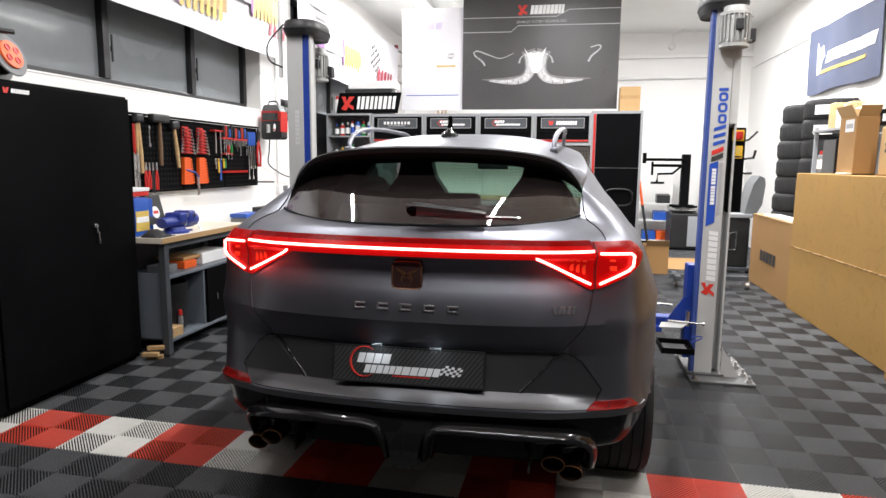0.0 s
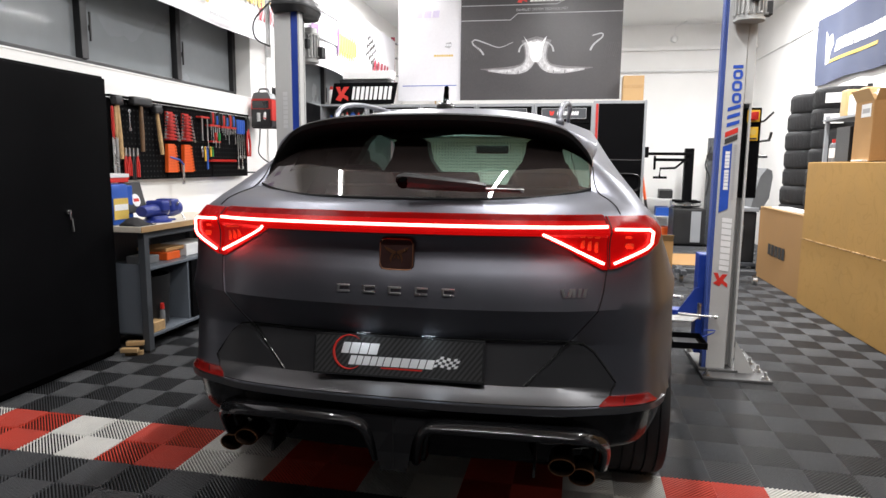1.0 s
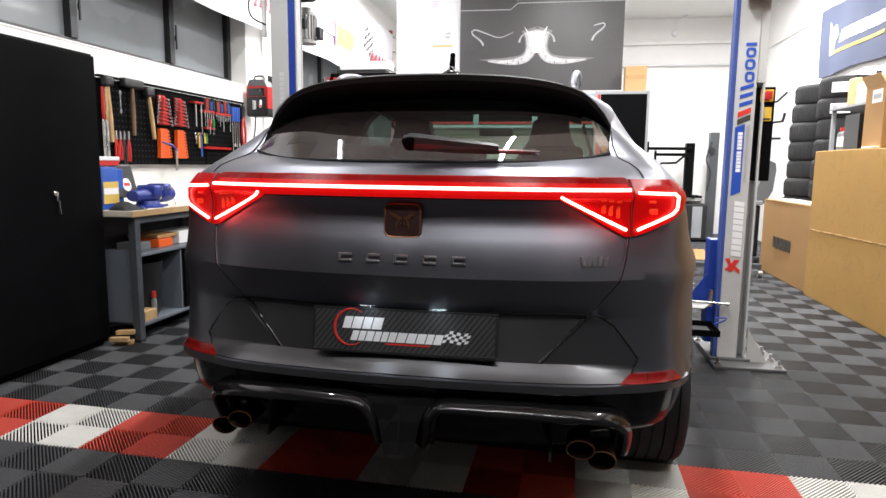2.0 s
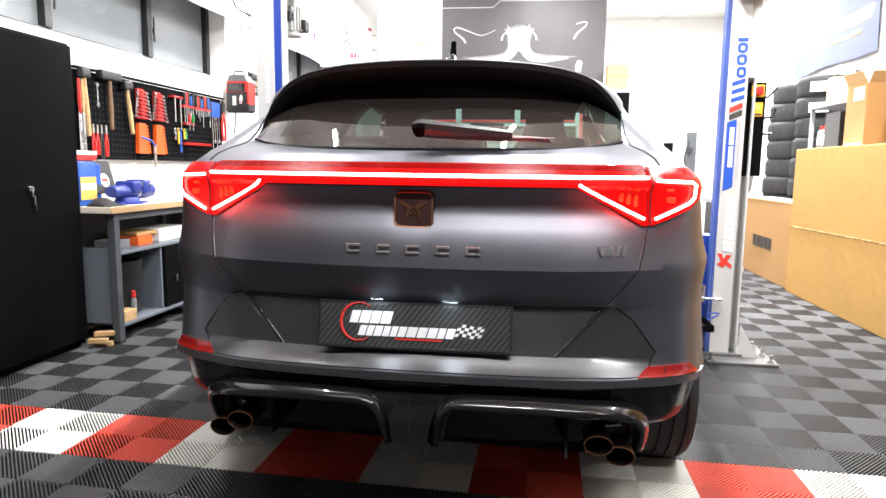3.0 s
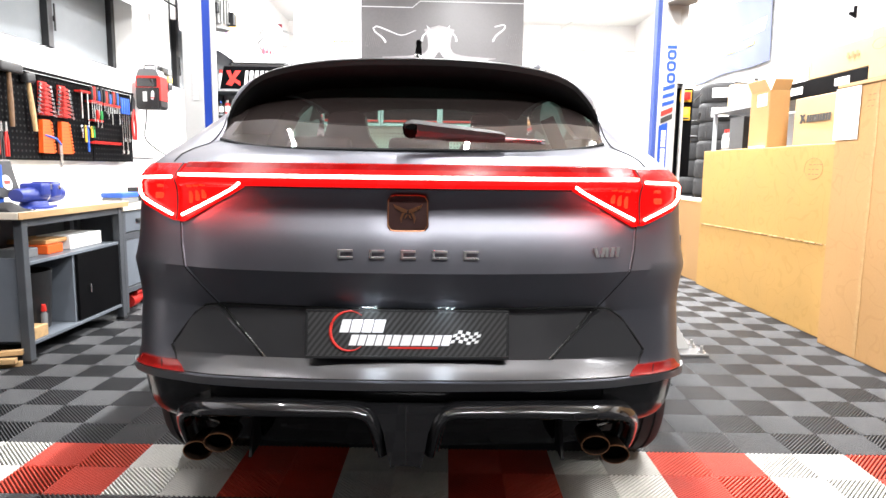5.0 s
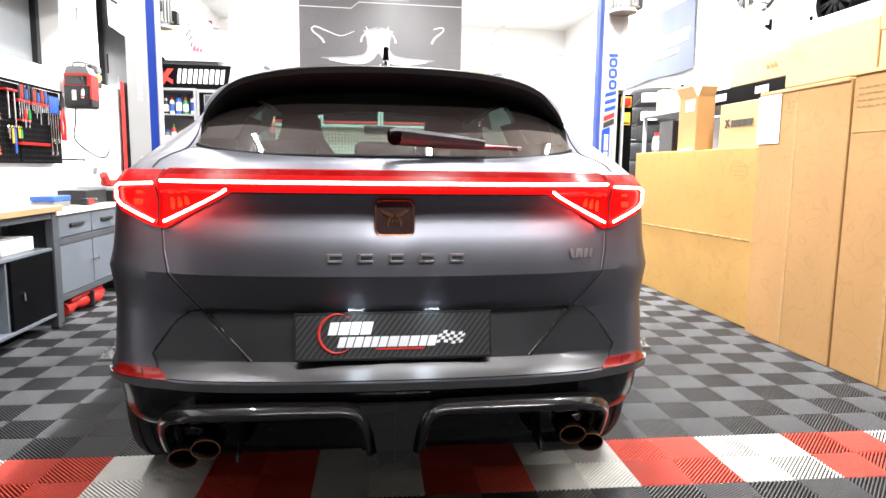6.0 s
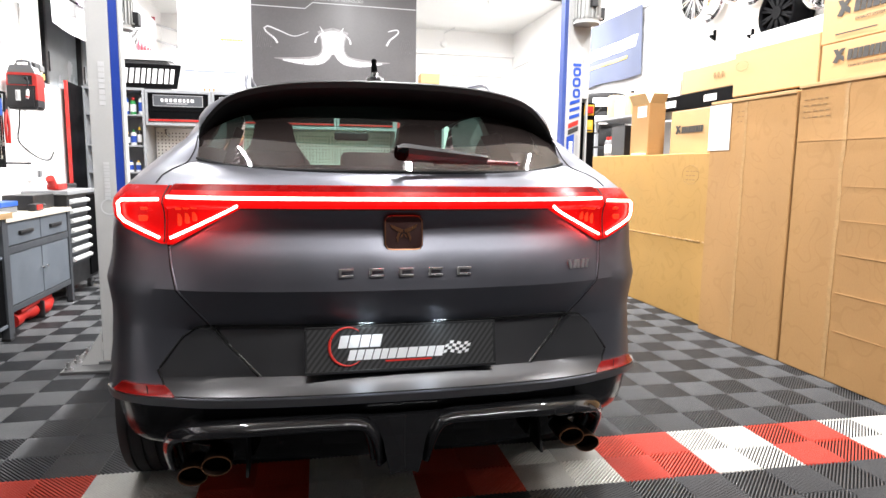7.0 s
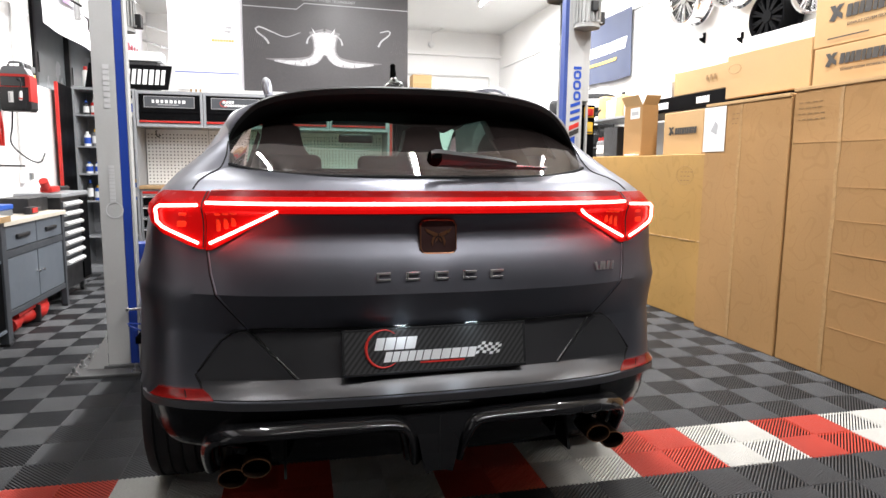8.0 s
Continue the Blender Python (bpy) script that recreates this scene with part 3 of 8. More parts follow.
# over the shoulder to the glass and the roof
top = rows[-1]
for f, lift in ((.2, .010), (.45, .010), (.7, .006), (.9, .002), (1.0, 0)):
    row = []
    for s, p in zip(S_ALL, top):
        q = upper(s)
        dip = 0.0
        if 1.0 < abs(s) < 3.4:            # the flank's shoulder runs out, then the pillar rises
            dip = -.020 * math.sin(math.pi * f)
        r = p.lerp(q, f)
        r.z += lift + dip
        row.append(r)
    rows.append(row)
side_glass = lambda s, k: 1.50 < abs(s) < 3.35 and len(ZKEYS) + 1 <= k < len(ZKEYS) + 4
bm, bg = bmnew(), {}
vs = [[bm.verts.new(p) for p in row] for row in rows]
panes = {1: bmnew(), -1: bmnew()}
for k in range(len(vs) - 1):
    for i in range(len(S_ALL) - 1):
        s = (S_ALL[i] + S_ALL[i + 1]) / 2
        if side_glass(s, k):
            b = panes[1 if s > 0 else -1]
            b.faces.new([b.verts.new(v.co) for v in (vs[k][i], vs[k][i + 1], vs[k + 1][i + 1], vs[k + 1][i])])
        else:
            bm.faces.new((vs[k][i], vs[k][i + 1], vs[k + 1][i + 1], vs[k + 1][i]))
# the front cap of the bonnet
part("body", bm, PAINT, car, "matt grey metallic body shell", smooth=28)
for b in panes.values():
    bmesh.ops.remove_doubles(b, verts=b.verts, dist=1e-5)
    part("side_window", b, GLASS_REAR, car, smooth=40)

# shut line of the tailgate beside the rear window
def shoulder(s, f):
    p, q = Vector(skin(s, z_top(s))), upper(s)
    r = p.lerp(q, f)
    r.z += float(np.interp(f, [0, .2, .45, .7, .9, 1], [0, .01, .01, .006, .002, 0])) - (.020 * math.sin(math.pi * f) if 1.0 < abs(s) < 3.4 else 0)
    return r


for g in (-1, 1):
    way = dense(np.array([(.72, .02), (.74, .25), (.765, .5), (.80, .75), (.86, .93), (.94, .99)]), 30)[1]
    line = [shoulder(g * a, f) + Vector((0, -.0005, .0005)) for a, f in way]
    part("tailgate_gap", tube(line, .0024, 6), SEAM, car)

# roof, from the spoiler's trailing edge to the windscreen
TRAIL = np.array([(0, 2.38, 1.462), (.15, 2.385, 1.460), (.3, 2.405, 1.452), (.42, 2.44, 1.436), (.5, 2.478, 1.412), (.545, 2.49, 1.375), (.575, 2.497, 1.34), (.592, 2.50, 1.308)])
TOPZ = [(2.38, 1.462), (2.6, 1.490), (2.87, 1.521), (3.1, 1.539), (3.5, 1.558), (3.9, 1.555), (4.25, 1.525)]
EDGE = np.array([(.5, 2.478, 1.412), (.565, 2.53, 1.385), (.603, 2.66, 1.368), (.617, 2.86, 1.395), (.605, 3.1, 1.435), (.59, 3.5, 1.465), (.59, 3.9, 1.465), (.605, 4.2, 1.44)])
rows = []
yc = np.linspace(2.38, 4.28, 40)
edge = dense(EDGE, 40)[1]
for k in range(40):
    zc = float(np.interp(yc[k], [a for a, _ in TOPZ], [b for _, b in TOPZ]))
    row = []
    for q in np.linspace(-1, 1, 37):
        a = abs(q)
        e = edge[k]
        if k == 0:
            u = a * .5
            row.append(Vector((CX + math.copysign(u, q), *[float(np.interp(u, TRAIL[:, 0], TRAIL[:, j])) for j in (1, 2)])))
        else:
            w = a ** 2.6
            row.append(Vector((CX + q * e[0], yc[k] + (e[1] - yc[k]) * a ** 2, zc + (e[2] - zc) * w)))
    rows.append(row)
part("roof", grid(rows), PAINT, car, "matt grey roof skin", smooth=40)
# spoiler: black lip, underside and side blades
trail = dense(TRAIL, 30)[1]
UNDER = np.array([(0, 2.60, 1.405), (.3, 2.60, 1.392), (.45, 2.585, 1.362), (.54, 2.56, 1.325), (.575, 2.54, 1.30), (.592, 2.52, 1.288), (.594, 2.515, 1.286), (.595, 2.51, 1.285)])
under = dense(UNDER, 30)[1]
rows = [[], [], [], [], []]
for sgn in (-1, 1):
    order = range(29, 0, -1) if sgn < 0 else range(30)
    for i in order:
        t, d = Vector(trail[i]), Vector(under[i])
        put = lambda v: Vector((CX + sgn * v.x, v.y, v.z))
        rows[0].append(put(t + Vector((0, .004, .002))))
        rows[1].append(put(t + Vector((0, -.010, -.004))))
        rows[2].append(put(t + Vector((0, -.008, -.022))))
        rows[3].append(put(t.lerp(d, .45) + Vector((0, 0, -.018))))
        rows[4].append(put(d))
part("spoiler", grid(rows), SPOILER_BLACK, car, "satin black roof spoiler", smooth=40)
LOW = np.array([(.5, 2.476, 1.413), (.545, 2.489, 1.376), (.576, 2.496, 1.340), (.594, 2.502, 1.310), (.600, 2.535, 1.324), (.610, 2.60, 1.341), (.614, 2.70, 1.364), (.617, 2.86, 1.396)])
HIGH = np.array([(.5, 2.476, 1.413), (.535, 2.50, 1.400), (.562, 2.525, 1.388), (.580, 2.56, 1.380), (.592, 2.60, 1.3745), (.602, 2.655, 1.370), (.611, 2.74, 1.377), (.617, 2.86, 1.396)])
for sgn in (-1, 1):
    rows = []
    for f in np.linspace(0, 1, 6):
        row = []
        for k in range(36):
            t = k / 35 * 7
            p, q = (Vector([float(np.interp(t, range(8), c[:, j])) for j in range(3)]) for c in (HIGH, LOW))
            v = p.lerp(q, f) + Vector((.006, -.003, .002)) * math.sin(math.pi * f) * math.sin(math.pi * k / 35)
            row.append(Vector((CX + sgn * v.x, v.y, v.z)))
        rows.append(row)
    part("roof_corner", grid(rows), PAINT, car, smooth=60)
# rear window
rows = []
for f in np.linspace(0, 1, 18):
    row = []
    for q in np.linspace(-1, 1, 61):
        a = abs(q)
        low = Vector((q * .586, 2.172 + .208 * a ** 2.6, 1.181 + .032 * a ** 5))
        top = Vector((q * (.594 - .0 * a), 2.60 - .055 * a ** 2.6, 1.408 - .105 * a ** 3.2))
        v = low.lerp(top, f)
        v.y, v.z = v.y - .012 * math.sin(math.pi * f), v.z + .018 * math.sin(math.pi * f) * (1 - a ** 6)
        row.append(Vector((CX + v.x, v.y, v.z)))
    rows.append(row)
part("rear_window", grid(rows), GLASS_REAR, car, "dark tinted rear window", smooth=60)
part("window_seal", tube([r + Vector((0, -.002, .001)) for r in rows[0]], .0045, 6), SEAM, car)
# windscreen, header and bonnet
rows = []
for f in np.linspace(0, 1, 10):
    rows.append([Vector((CX + q * (.60 + .12 * f), 4.27 + .98 * f - .10 * q * q * (1 - f) - .22 * q * q * f, 1.52 - .43 * f - .07 * q * q)) for q in np.linspace(-1, 1, 21)])
part("windscreen", grid([r[::-1] for r in rows]), GLASS_GREEN, car, "green tinted windscreen", smooth=60)
rows2 = [rows[-1]]
for f in np.linspace(.2, 1, 6):
    rows2.append([Vector((CX + q * (.74 - .10 * f), 5.25 - .22 * q * q + (1.1 + .05 * (1 - q * q)) * f, 1.09 - .07 * q * q - .2 * f)) for q in np.linspace(-1, 1, 21)])
part("bonnet", grid(rows2), PAINT, car, smooth=40)


def on_skin(zs, lo, hi, n, off, deep, g=1):
    """A plate on the skin between lo(z) and hi(z), off metres proud and deep metres thick."""
    rows = [[[skin(g * s, z, o) for s in np.linspace(lo(z), hi(z), n)] for z in zs] for o in (off, off - deep)]
    return slab(*rows)


def strip(pts, width, off, n=10):
    """A ribbon along (s, z) points on the skin, as a slightly raised bar."""
    path = []
    for (s0, z0), (s1, z1) in zip(pts, pts[1:]):
        for f in np.linspace(0, 1, n, endpoint=False):
            path.append((s0 + (s1 - s0) * f, z0 + (z1 - z0) * f))
    path.append(pts[-1])
    bm = bmnew()
    add_tube(bm, [skin(s, z, off) for s, z in path], width / 2, 8)
    return bm


def lin(z, *zs):
    return float(np.interp(z, [a for a, _ in zs], [b for _, b in zs]))


# bumper insert round the plate
zs = [.568, .58, .59, .60, .61, .625, .64, .68, .71, .735, .743]
half = lambda z: lin(z, (.568, .632), (.590, .672), (.635, .692), (.715, .630), (.734, .60), (.743, .585))
part("bumper_insert", on_skin(zs, lambda z: -half(z), half, 41, .004, .008), PANEL_SATIN, car, "satin dark grey bumper insert", smooth=30)
slit_s = lambda z: lin(z, (.613, .400), (.690, .488), (.744, .540))
part("insert_panel", on_skin([.612, .62, .63, .65, .68, .71, .735, .745], lambda z: -slit_s(z), slit_s, 31, .0062, .004), PANEL_SATIN, car, "satin grey panel round the plate", smooth=30)
for g in (-1, 1):
    outer, inner = [], []
    for z in (.616, .63, .65, .67, .69, .71, .728, .743):
        off = .005 + .024 * (z - .616) / .127
        edge = np.linspace(slit_s(z) + .012, half(z) - .004, 14)
        outer.append([skin(g * a, z, off - .012 * max(0, (a - slit_s(z) - .06) / .2) * (z - .616) / .127) for a in edge])
        inner.append([skin(g * a, z, -.004) for a in edge])
    part("insert_corner", slab(outer, inner), PANEL_SATIN, car, "satin grey proud corner of the insert", smooth=30)
    part("insert_gap", strip([(g * .545, .749), (g * .60, .742), (g * .634, .719), (g * .699, .632), (g * .676, .592)], .007, .0015), SEAM, car)
    part("tailgate_gap", strip([(g * .655, .978), (g * .640, .915), (g * .618, CREASE), (g * .552, .747), (g * .500, .692)], .0056, .001), SEAM, car)
    part("gap_edge", strip([(g * .6505, .972), (g * .6355, .915), (g * .6135, CREASE), (g * .5475, .747), (g * .498, .694)], .0042, .0014), PAINT, car)
    part("slit", strip([(g * .552, .746), (g * .497, .690), (g * .409, .613)], .0105, .0050), SEAM, car)
    # silver bar in place of the highlight on the slit's panel edge
    part("slit_edge", strip([(g * .546, .742), (g * .490, .687), (g * .402, .611)], .0046, .0066), SATIN_SILVER, car)
part("tailgate_gap", strip([(-.552, .749), (.552, .749)], .006, .001, 30), SEAM, car)
# satin edge strip, gap above it and the black skirt below
part("bumper_lip", on_skin([.538, .543, .550, .558, .563], lambda z: -.90, lambda z: .90, 70, .004, .012), PANEL_SATIN, car, "satin grey bumper edge strip", smooth=30)
part("lip_gap", strip([(-.84, .567), (.84, .567)], .005, .000, 60), SEAM, car)
part("bumper_skirt", on_skin([.496, .507, .516, .526, .536], lambda z: -.80, lambda z: .80, 60, .003, .012), CHEEK_BLACK, car, "black strip under the bumper edge", smooth=30)
# reflectors
for g in (-1, 1):
    zs = [.567, .575, .585, .594]
    a = lambda z: lin(z, (.567, .632), (.594, .674))
    b = lambda z: lin(z, (.567, .84), (.594, .81))
    rf = part("reflector", on_skin(zs, a, b, 12, .007, .012, g), LENS_RED_OFF, car, "red rear reflector", smooth=30)
    part("reflector_rib", strip([(g * .716, .569), (g * .724, .592)], .003, .0075, 6), SEAM, rf)

# tail lamps: one lens band across the tail, two clusters, lit strips
lamp = part("tail_light", on_skin([1.1145, 1.122, 1.13, 1.141], lambda z: -.655, lambda z: .655, 70, .006, .012), LENS_RED, car, "lit full-width red tail lamp", smooth=30)
part("lens_edge", strip([(-.650, 1.1405), (.650, 1.1405)], .0052, .004, 60), LENS_RED_OFF, lamp, "dark red upper lens edge")
part("lit_edge", on_skin([1.1135, 1.117, 1.1215, 1.1255], lambda z: -.650, lambda z: .650, 70, .0085, .004), LENS_LIT, lamp, "lit red upper band", smooth=30)
part("lit_band", on_skin([1.080, 1.084, 1.090, 1.097, 1.1015], lambda z: -.655, lambda z: .655, 70, .011, .021), LENS_LIT, lamp, "brightly lit red band", smooth=30)
for g in (-1, 1):
    zs = [.978, .99, 1.01, 1.03, 1.05, 1.075, 1.082]
    a = lambda z: lin(z, (.978, .640), (1.03, .545), (1.075, .452), (1.082, .44))
    part("lens", on_skin(zs, a, lambda z: .655, 14, .007, .013, g), LENS_CHEVRON, lamp, smooth=30)
    zs = [.980, .992, 1.02, 1.05, 1.08, 1.10, 1.125, 1.138]
    b = lambda z: lin(z, (.980, .672), (1.0, .735), (1.026, .80), (1.06, .865), (1.09, .895), (1.125, .875), (1.138, .84))
    part("lens", on_skin(zs, lambda z: .661, b, 16, .008, .014, g), LENS_CHEVRON, lamp, smooth=30)
    part("light_strip", strip([(g * .446, 1.087), (g * .640, .997)], .0085, .017), STRIP, lamp)
    part("light_strip", strip([(g * .672, 1.101), (g * .795, 1.097), (g * .806, 1.088), (g * .800, 1.055), (g * .780, 1.040), (g * .672, .997)], .0090, .017), STRIP, lamp)
    part("lamp_seam", strip([(g * .658, .985), (g * .66, 1.138)], .004, .015), SEAM, lamp)
    for k in range(3):
        part("lamp_cell", box((-.008, -.002, -.005), (.008, .003, .005), .004, Matrix.Translation(skin(g * (.570 + .025 * k), 1.082 - .002 * k, .008))), LENS_CELL, lamp)
        part("lamp_cell", box((-.006, -.002, -.013 - .004 * k), (.006, .003, .013), .004, Matrix.Translation(skin(g * (.577 + .022 * k), 1.056 - .003 * k, .008))), LENS_CELL, lamp)
    for k in range(2):
        part("lamp_cell", box((-.016, -.002, -.004 - .004 * k), (.016, .003, .004 + .004 * k), .003, Matrix.Translation(skin(g * (.715 + .006 * k), 1.075 - .027 * k, .009))), LENS_CELL, lamp)
part("light_strip", strip([(-.650, 1.1075), (.650, 1.1085)], .0092, .013, 60), STRIP, lamp)

# emblem and lettering
nrm = frame_m(skin(0, 1.012, .004), (1, 0, 0), (0, .10, 1))
badge = part("badge", prism([(.055 * sx * cx + .0, .050 * cy) for sx, cx, cy in [(1, c, s2) for c, s2 in ((1, .7), (.85, .95), (.6, 1), (-.6, 1), (-.85, .95), (-1, .7), (-1, -.7), (-.85, -.95), (-.6, -1), (.6, -1), (.85, -.95), (1, -.7))]], .012, nrm), BADGE_FACE, car, "square dark badge with copper edge")
edge_pts = [nrm @ Vector((.052 * c, .047 * s2, .013)) for c, s2 in ((1, .7), (.85, .95), (.6, 1), (-.6, 1), (-.85, .95), (-1, .7), (-1, -.7), (-.85, -.95), (-.6, -1), (.6, -1), (.85, -.95), (1, -.7), (1, .7))]
part("badge_edge", tube(edge_pts, .0018, 6), COPPER, badge)
bm = bmnew()
for g in (-1, 1):
    lay = nrm @ Matrix.Translation((0, 0, .012))
    add_prism(bm, [(g * .0015, .009), (g * .039, .024), (g * .034, .014), (g * .015, .003), (g * .0035, .001)][::g], .003, lay)
    add_prism(bm, [(g * .008, .002), (g * .016, .000), (g * .021, -.014), (g * .017, -.027), (g * .015, -.014)][::g], .003, lay)
    add_prism(bm, [(g * .001, -.002), (g * .006, -.005), (g * .010, -.015), (g * .004, -.011)][::g], .003, lay)
part("emblem", bm, COPPER, badge)


for k in range(5):
    m, w, h = frame_m(Vector(skin(-.162 + .33 * k / 4, .907, .003)), (1, .02, 0), (0, .02, 1)), .020, .024
    bm = bmnew()
    for a, b, e, d in ((-w, h / 2 - .006, w, h / 2), (-w, -h / 2, w, -h / 2 + .006), (-w, -h / 2, -w + .007, h / 2)):
        add_box(bm, (a, b, 0), (e, d, .005), .001, m, 1)
    part("name_mark", bm, SATIN_SILVER, car, "small dark chrome mark")
m = frame_m(Vector(skin(.548, .912, .003)), (1, .3, 0), (0, .08, 1))
for x, lean in ((-.034, -.008), (-.020, .006), (-.006, 0), (.010, .004), (.026, .004)):
    part("model_mark", prism([(x - .004, -.013), (x + .005, -.013), (x + .005 + lean, .013), (x - .004 + lean, .013)], .004, m), SATIN_SILVER, car, "small chrome mark")

# show plate, lit by two small lamps in the tailgate's lower edge
pm = frame_m((CX - .2722, 2.083, .6214), (1, .018, 0), (0, .022, .119)) @ Matrix.Scale(1.031, 4)
PH = .121
plate = part("number_plate", box((0, 0, 0), (.530, PH, .006), .004, pm), PLATE_WEAVE, car, "dark show plate with a white and red logo")
part("plate_frame", add_box(add_box(add_box(box((-.004, -.004, -.004), (.534, .003, .0075), .001, pm, 1), (-.004, PH - .003, -.004), (.534, PH + .003, .0075), .001, pm, 1), (-.004, .004, -.004), (.003, PH - .004, .0075), .001, pm, 1), (.527, .004, -.004), (.534, PH - .004, .0075), .001, pm, 1), PLASTIC_BLACK, plate)
dm = pm @ Matrix.Translation((0, 0, .0065))
bars("plate_mark", dm @ Matrix.Translation((.085, .064, 0)), .115, .034, 4, PRINT_WHITE, plate, 3, .25, gap=.12)
bars("plate_mark", dm @ Matrix.Translation((.110, .030, 0)), .265, .028, 11, PRINT_WHITE, plate, 4, .3, gap=.14)
part("plate_line", prism([(.215, .022), (.345, .022), (.345, .0265), (.215, .0265)], .001, dm), PRINT_RED, plate)
ring = [dm @ Vector((.112 + .050 * math.cos(a), .068 + .052 * math.sin(a), .0015)) for a in np.linspace(.9, 5.4, 40)]
part("plate_ring", tube(ring, [.0008 + .0036 * math.sin(math.pi * k / 39) for k in range(40)], 6), PRINT_RED, plate)
bm = bmnew()
for r in range(4):
    for c in range(7):
        if (r + c) % 2 == 0:
            x, z = .378 + c * .0105 + r * .003, .036 + r * .008
            w0, w1 = .003 * math.sin(c), .003 * math.sin(c + 1)
            add_prism(bm, [(x, z + w0), (x + .0105, z + w1), (x + .0135, z + .008 + w1), (x + .003, z + .008 + w0)], .001, dm)
part("plate_flag", bm, PRINT_WHITE, plate)
for g in (-1, 1):
    pl = part("plate_light", box((-.024, -.007, -.004), (.024, .007, .004), .002, Matrix.Translation((CX + g * .105, 2.086, .758))), GLASS_CLEAR, car, "small lit plate lamp")
    data = bpy.data.lights.new("plate_lamp", "AREA")
    data.shape, data.size, data.size_y, data.energy, data.color = "RECTANGLE", .045, .012, .055, (.80, .90, 1.0)
    new("plate_lamp", data).matrix_world = look((CX + g * .105, 2.070, .766), (CX + g * .105, 2.102, .69))
# diffuser: gloss black pan, two carbon loops, a keel between them
rows = []
for z, d in ((.512, .020), (.49, .045), (.46, .065), (.42, .080), (.38, .090), (.345, .096), (.328, .104), (.319, .125), (.315, .30), (.312, .56)):
    w = lin(z, (.312, .60), (.345, .64), (.42, .665), (.512, .70))
    rows.append([Vector(skin(s, .505, -d)) + Vector((0, 0, z - .505)) for s in np.linspace(-w, w, 49)])
diff = part("diffuser", grid(rows), GLOSS_BLACK, car, "gloss black rear diffuser with carbon loops", smooth=40)
SECTION = ((.026, -.085), (.024, -.016), (.0195, -.004), (.007, .010), (.000, .0155), (-.008, .0165), (-.0135, .0125), (-.017, .003), (-.0185, -.022), (-.0205, -.0265), (-.030, -.0285), (-.0335, -.033), (-.035, -.085))
for g in (-1, 1):
    path = [(.650, .318, 2.207), (.655, .36, 2.187), (.653, .40, 2.164), (.640, .430, 2.140), (.612, .452, 2.114), (.56, .464, 2.090), (.46, .473, 2.067), (.36, .480, 2.052), (.25, .484, 2.041), (.16, .486, 2.035), (.125, .483, 2.034), (.100, .470, 2.035), (.086, .445, 2.040), (.074, .40, 2.056), (.064, .345, 2.077)]
    pts = curve_pts([(CX + g * u, y, z) for u, z, y in path], 64)
    bm = bmnew()
    rings = []
    for k, p in enumerate(pts):
        p = Vector(p)
        way = (Vector(pts[min(k + 1, 63)]) - Vector(pts[max(k - 1, 0)])).normalized()
        out = Vector((0, -1, 0))
        up = way.cross(out).normalized() * g
        t = .8 + .2 * math.sin(math.pi * min(1, k / 52))
        rings.append([bm.verts.new(p + up * a * t + out * b) for a, b in SECTION])
    for a, b in zip(rings, rings[1:]):
        for k in range(len(SECTION) - 1):
            bm.faces.new((a[k], a[k + 1], b[k + 1], b[k]))
    part("diffuser_loop", bm, CARBON, diff, "glossy carbon loop", smooth=40)
    part("diffuser_fin", prism([(0, -.012), (.10, -.012), (.10, .10), (.045, .085), (.02, .03)], .008, frame_m((CX + g * .438 - .004, 2.098, .336), (0, 1, 0), (0, 0, 1))), SPOILER_BLACK, diff)
    part("parking_sensor", lathe([(.001, 0), (.008, 0), (.009, .004), (.007, .0055), (.001, .006)], frame_m((CX + g * .345, 2.118, .412), (1, 0, 0), (0, 0, 1)), 18), GLOSS_BLACK, diff, smooth=40)
for g in (-1, 1):
    part("corner_sensor", lathe([(.001, 0), (.011, 0), (.012, .004), (.009, .006), (.001, .006)], frame_m(Vector(skin(g * .90, .515, .001)), (.55, g * .83, 0), (0, 0, 1)), 18), GLOSS_BLACK, car, smooth=40)
part("diffuser_keel", prism([(-.040, .322), (-.020, .329), (.020, .329), (.040, .322), (.050, .36), (.060, .42), (.074, .462), (.104, .500), (-.104, .500), (-.074, .462), (-.060, .42), (-.050, .36)], .05, frame_m((CX, 2.095, 0), (1, 0, 0), (0, 0, 1))), CARBON, diff)
part("keel_gap", box((CX - .0012, 2.043, .335), (CX + .0012, 2.0455, .498)), SEAM, diff)
tow = frame_m((CX + .49, 2.0545, .4735), (1, .2, 0), (0, .1, 1))
part("tow_cover", tube([tow @ Vector((.036 * math.copysign(abs(math.cos(a)) ** .6, math.cos(a)), .013 * math.copysign(abs(math.sin(a)) ** .6, math.sin(a)), 0)) for a in np.linspace(0, math.tau, 25)], .0009, 5), SEAM, diff)
part("underbody", box((CX - .62, 2.62, .20), (CX + .62, 6.3, .318), .02), PLASTIC_BLACK, car)
# bumper corners, rolled under at the lower edge
for g in (-1, 1):
    rows = []
    for z, d in ((.536, .000), (.505, .005), (.47, .010), (.44, .018), (.418, .030), (.402, .046), (.393, .066), (.390, .095), (.392, .14)):
        hi = lin(z, (.390, .83), (.40, .87), (.44, .95), (.536, 1.22))
        rows.append([Vector(skin(g * s, .536, -d)) + Vector((0, 0, z - .536)) for s in np.linspace(.56, hi, 24)])
    part("bumper_cheek", grid(rows), CHEEK_BLACK, car, "glossy black lower bumper corner", smooth=60)
